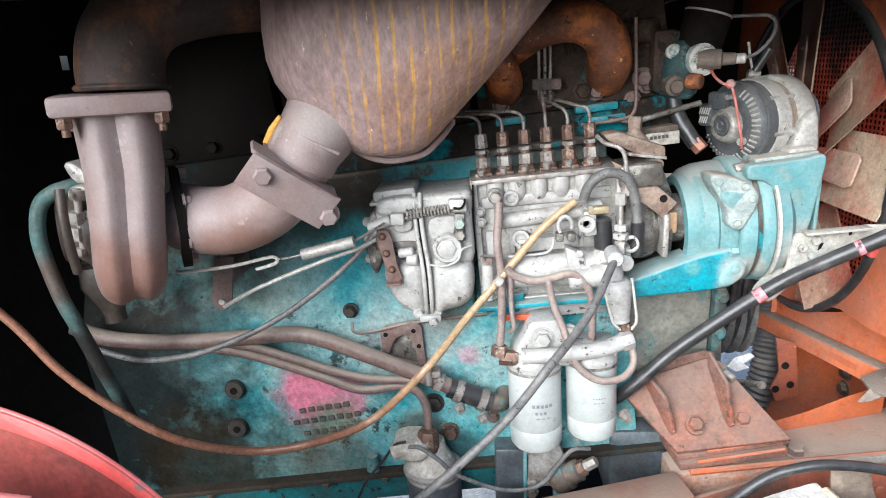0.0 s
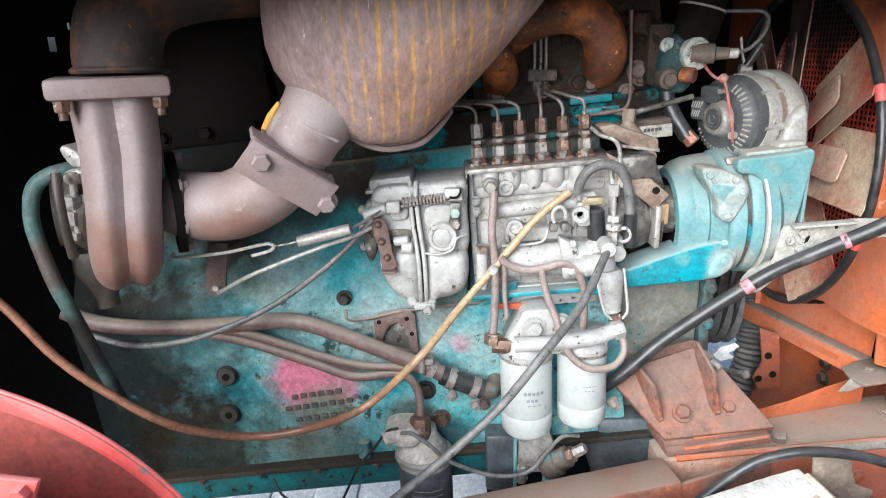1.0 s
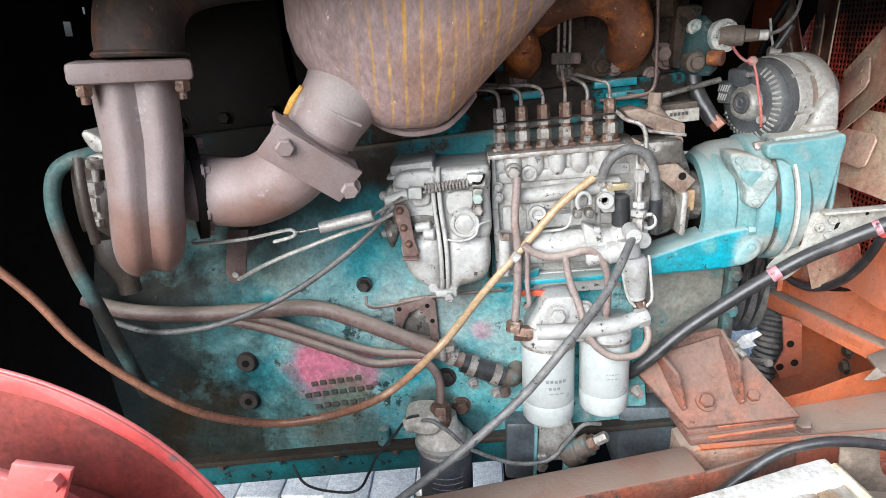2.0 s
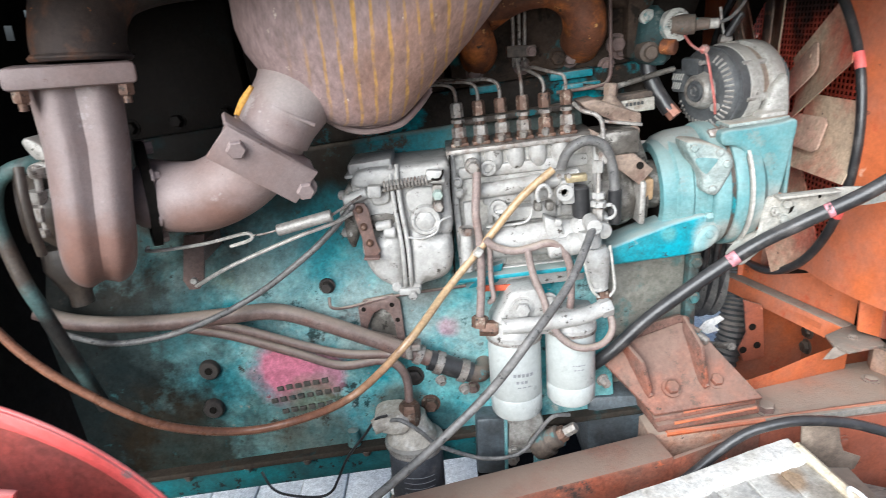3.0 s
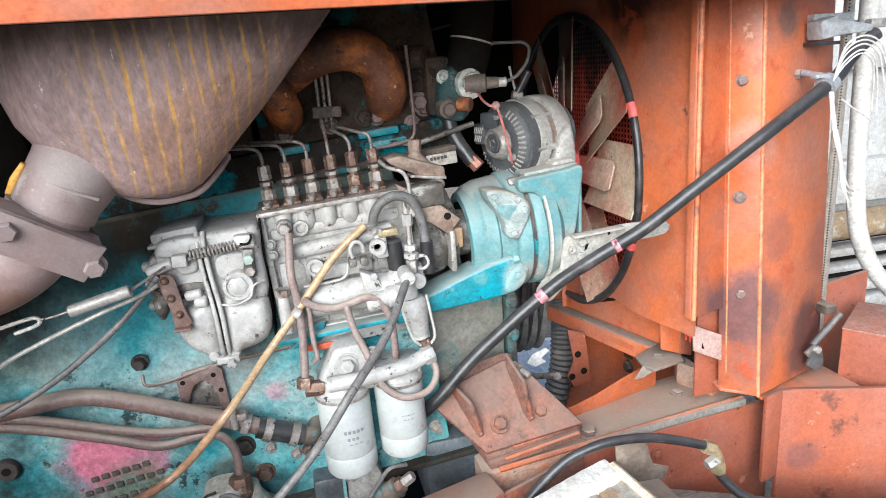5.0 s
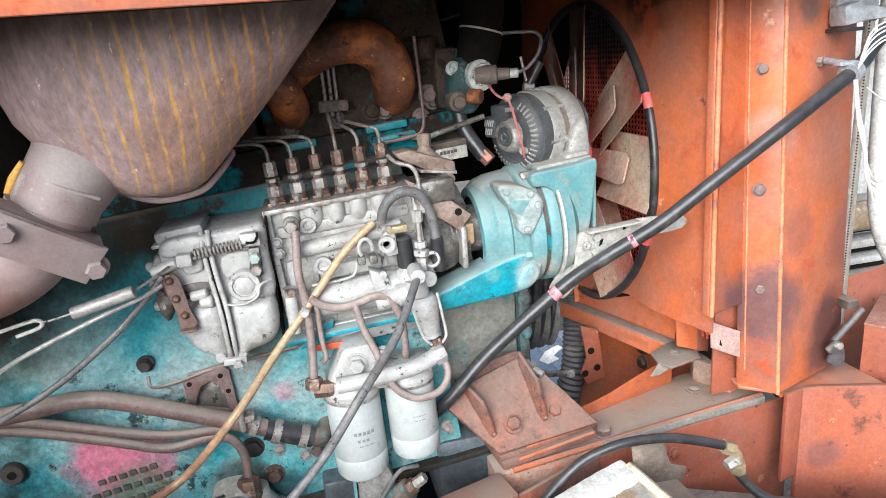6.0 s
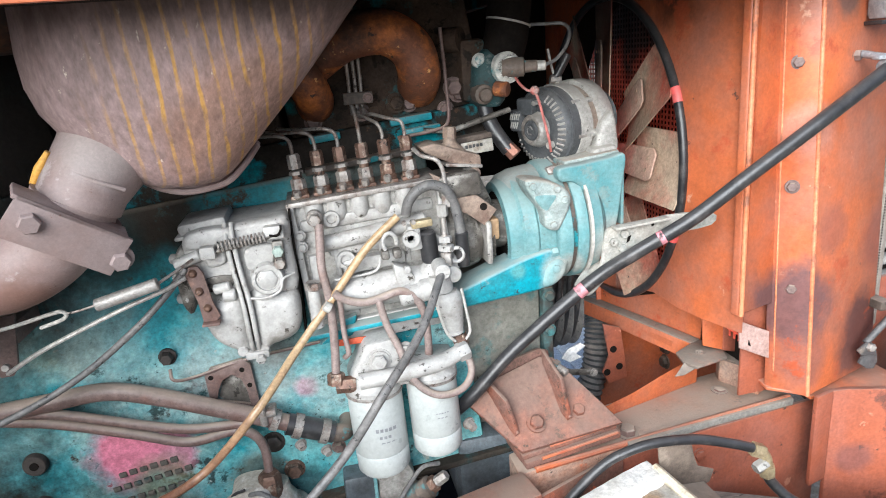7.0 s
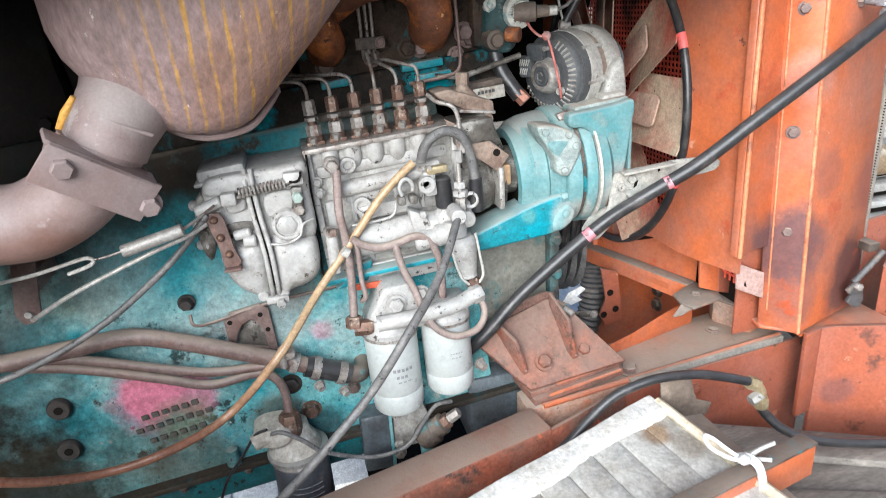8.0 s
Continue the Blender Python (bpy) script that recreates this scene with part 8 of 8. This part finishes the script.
def right_side():
    t = thing("orange_side_panel", (1.05, 0.9, 0.5), "orange lower side panel with a worn upper edge", "panel", kind="structure")
    part("panel", wall_strip([(0.972, 0.952), (1.00, 0.950), (1.15, 0.90), (1.42, 0.75), (1.43, 0.76), (1.15, 0.912), (1.00, 0.962), (0.972, 0.962)], 0.40, 0.944), OLDORANGE, t)
    part("ledge", wall_strip([(0.97, 0.96), (1.02, 0.955), (1.15, 0.905), (1.30, 1.0), (1.10, 1.10), (0.99, 1.06)], 0.880, 0.892), GRIME, t)
    bolt(t, (1.192, 0.884, 0.792), (-0.4, -0.9, 0), 0.012, 0.010, OLDORANGE)
    part("back_wing", wall_strip([(1.045, 1.06), (1.33, 1.13), (1.33, 1.14), (1.045, 1.07)], 0.85, 1.085), OLDORANGE, t, "dull orange inner wing")
    b = thing("orange_step_box", (1.2, 0.95, 0.89), "orange step box with a dusty top and a round hole", "box")
    bm = wall_strip([(1.127, 0.985), (1.262, 0.80), (1.40, 0.90), (1.265, 1.085)], 0.892, 1.034)
    part("body", bm, OLDORANGE, b)
    part("lid", wall_strip([(1.125, 0.985), (1.262, 0.797), (1.403, 0.90), (1.266, 1.087)], 1.034, 1.038), mat("dusty_orange_lid", (0.36, 0.17, 0.125), (0.31, 0.12, 0.08), (0.30, 0.2, 0.16), amount=0.42, sharp=0.14, rough=0.7, speck=((0.12, 0.07, 0.06), 40.0, 0.66)), b, "dusty lid")
    part("hole", rod((1.186, 0.899, 0.962), (1.190, 0.902, 0.962), 0.012, seg=16), NEARBLACK, b)
    l = thing("door_latch", (1.05, 0.98, 1.0), "grey steel over-centre latch on the post", "latch")
    DL = mat("dark_latch", (0.085, 0.083, 0.085), (0.12, 0.115, 0.11), (0.2, 0.16, 0.13), amount=0.38, rough=0.5, metal=0.2)
    part("arm", tube([(1.105, 0.972, 1.075), (1.072, 0.970, 1.046), (1.043, 0.968, 1.021)], 0.0062, seg=10), DL, l)
    part("paddle", prism([(1.020, 1.012), (1.040, 1.027), (1.054, 1.018), (1.058, 1.000), (1.030, 1.001)], 0.958, 0.965, 0.002), DL, l)
    part("hook", prism([(1.034, 0.981), (1.045, 1.003), (1.068, 1.003), (1.073, 0.980), (1.066, 0.966), (1.052, 0.968)], 0.966, 0.974, 0.002), DL, l)
    part("pivot", hexagon((1.043, 0.960, 1.018), (1.043, 0.950, 1.018), 0.008), STEEL, l)
    part("keeper", box((1.08, 0.98, 1.072), (1.105, 1.02, 1.09), 0.003), GRIME, l)
    u = thing("upper_catch", (1.02, 0.97, 1.58), "grey steel hood catch on the post", "latch")
    LG = mat("pale_grey_steel", (0.36, 0.375, 0.39), (0.30, 0.31, 0.325), (0.2, 0.18, 0.16), amount=0.35, rough=0.45, metal=0.2)
    part("body", prism([(0.976, 1.613), (1.004, 1.620), (1.010, 1.614), (1.078, 1.603), (1.077, 1.592), (1.018, 1.589), (0.980, 1.583)], 0.940, 0.975, 0.003), LG, u)
    part("under_plate", box((0.978, 0.945, 1.5745), (1.020, 0.985, 1.5805), 0.001), RUBBER, u)
    part("back_plate", box((0.986, 0.968, 1.588), (1.066, 1.02, 1.625), 0.002), LG, u)
    c = thing("hose_clip", (0.95, 0.87, 1.5), "grey plastic clip round the hose with cut cable ties", "clip")
    GP = mat("grey_plastic", (0.33, 0.34, 0.36), (0.27, 0.28, 0.3), (0.45, 0.45, 0.45), amount=0.35, rough=0.4)
    part("band", tube([(0.969, 0.9155, 1.509), (0.984, 0.9205, 1.516)], 0.0175, seg=22, smooth=False), GP, c)
    part("tab", box((0.948, 0.912, 1.524), (0.982, 0.926, 1.530), 0.001), GP, c)
    part("stud", rod((0.972, 0.925, 1.526), (0.975, 0.985, 1.533), 0.006, seg=10), GP, c)
    w = thing("loose_wires", (0.98, 0.88, 1.3), "bundle of loose thin white wires hanging at the post", "wires")
    rnd = random.Random(11)
    PW = mat("dusty_white_wire", (0.56, 0.55, 0.53), (0.44, 0.43, 0.41), (0.3, 0.27, 0.24), amount=0.35, rough=0.5, bump=0)
    for k in range(5):
        j = [rnd.uniform(-0.006, 0.006) for _ in range(8)]
        part("wire", tube([(0.966 + j[0] * 0.5, 0.899, 1.503), (0.972 + j[1] * 0.6, 0.897, 1.465), (0.984 + j[2] * 0.7, 0.896, 1.425), (0.998 + j[3] * 0.8, 0.898, 1.388), (1.014 + j[4], 0.902, 1.345), (1.033 + j[5], 0.908, 1.300 + 0.008 * k)], 0.0016, seg=6), PW, w)
    for k in range(5):
        a = 0.007 * k + rnd.uniform(-0.004, 0.004)
        part("wire_loop", tube([(0.962 + 0.001 * k, 0.892, 1.520 + 0.004 * k), (0.974, 0.884, 1.545 + a * 0.9), (0.996 + a * 0.2, 0.880, 1.560 + a * 0.8), (1.022 + a * 0.5, 0.884, 1.550 + a * 0.7), (1.040 + a * 0.9, 0.892, 1.522 + a * 0.5), (1.052 + a * 1.6, 0.90, 1.485 + rnd.uniform(-0.03, 0.02))], 0.0014, seg=6), PW, w)
    part("wire_end", tube([(0.985, 0.895, 1.49), (1.005, 0.893, 1.475), (1.03, 0.896, 1.462), (1.052, 0.90, 1.450)], 0.0013, seg=6), PW, w)
    part("wire_end", tube([(1.045, 0.885, 1.555), (1.075, 0.89, 1.51), (1.105, 0.895, 1.47), (1.135, 0.90, 1.42)], 0.0013, seg=6), PW, w)
    q = thing("grille_strip", (1.09, 1.05, 0.95), "beige perforated radiator side strip", "grille")
    part("strip", wall_strip([(1.114, 1.035), (1.165, 1.07), (1.165, 1.08), (1.114, 1.045)], 1.0, 1.84), mat("beige_strip", (0.42, 0.38, 0.32), (0.34, 0.3, 0.25), (0.5, 0.46, 0.4), amount=0.4, rough=0.7), q)
    bm = bmesh.new()
    for k in range(130):
        z = 1.08 + k * 0.0055
        box((1.1195, 1.0365, z), (1.1212, 1.0395, z + 0.0022), 0, bm=bm)
    part("perforated_edge", bm, NEARBLACK, q, "row of small dark perforations")
    v = thing("white_pipe", (1.29, 1.15, 0.9), "white painted steel pipe bent towards the ground", "pipe")
    part("pipe", tube([(1.277, 1.15, 1.80), (1.278, 1.15, 1.66), (1.280, 1.15, 1.53), (1.284, 1.15, 1.40), (1.290, 1.15, 1.30), (1.306, 1.15, 1.19), (1.345, 1.15, 1.105), (1.41, 1.15, 1.03), (1.60, 1.13, 0.85), (1.9, 1.1, 0.62)], 0.0185, seg=20), mat("white_pipe_paint", (0.56, 0.55, 0.52), (0.48, 0.46, 0.43), (0.36, 0.30, 0.24), amount=0.36, sharp=0.05, patch=30, rough=0.5), v)
    part("pipe_clamp", box((1.262, 1.125, 1.60), (1.30, 1.175, 1.618), 0.003), CAST, v)
    # ribbed white body of the next vehicle
    y = thing("white_truck_body", (2.2, 2.0, 0.0), "weathered white ribbed side of a vehicle parked behind", "truck body", kind="structure")
    WP = mat("weathered_white", (0.40, 0.40, 0.39), (0.33, 0.33, 0.32), (0.24, 0.21, 0.17), amount=0.38, sharp=0.14, scale=5, patch=8, rough=0.6)
    part("sheet", box((1.2, 1.95, 0.3), (5.0, 2.0, 3.0), 0.005), WP, y)
    for z, h, dp in ((1.80, 0.12, 0.06), (1.48, 0.135, 0.05), (1.016, 0.155, 0.06), (0.82, 0.035, 0.07), (0.755, 0.03, 0.06), (0.68, 0.04, 0.08), (0.60, 0.05, 0.06)):
        part("rib", box((1.2, 1.95 - dp, z), (5.0, 1.96, z + h), 0.012), WP, y)
    part("side_tube", rod((1.2, 1.87, 0.948), (5.0, 1.87, 0.948), 0.052, seg=20), mat("ochre_tube", (0.30, 0.21, 0.12), (0.20, 0.145, 0.09), (0.38, 0.34, 0.27), amount=0.4, rough=0.6), y)
    for k, z in enumerate((0.875, 0.80, 0.735)):
        part("slot", box((1.2, 1.935, z - 0.012), (5.0, 1.949, z + 0.006), 0.001), NEARBLACK, y)
    # bright boards on the ground behind the engine
    o = thing("white_boards", (-0.1, 2.0, 0.0), "row of white painted boards lying behind the machine", "boards")
    rnd = random.Random(3)
    for k in range(16):
        x = -0.95 + k * 0.155
        part("board", box((x, 1.85 + rnd.uniform(-0.03, 0.03), 0.045), (x + 0.152, 3.2, 0.066 + rnd.uniform(0, 0.008)), 0.006), mat("bright_white", (0.88, 0.88, 0.86), (0.82, 0.82, 0.80), (0.6, 0.57, 0.52), amount=0.3, sharp=0.1, patch=14, rough=0.7), o)
    part("bearer", box((-0.95, 1.9, 0.0), (1.5, 2.0, 0.045), 0.004), GRIME, o)
    part("bearer", box((-0.95, 2.4, 0.0), (1.5, 2.5, 0.045), 0.004), GRIME, o)


right_side()
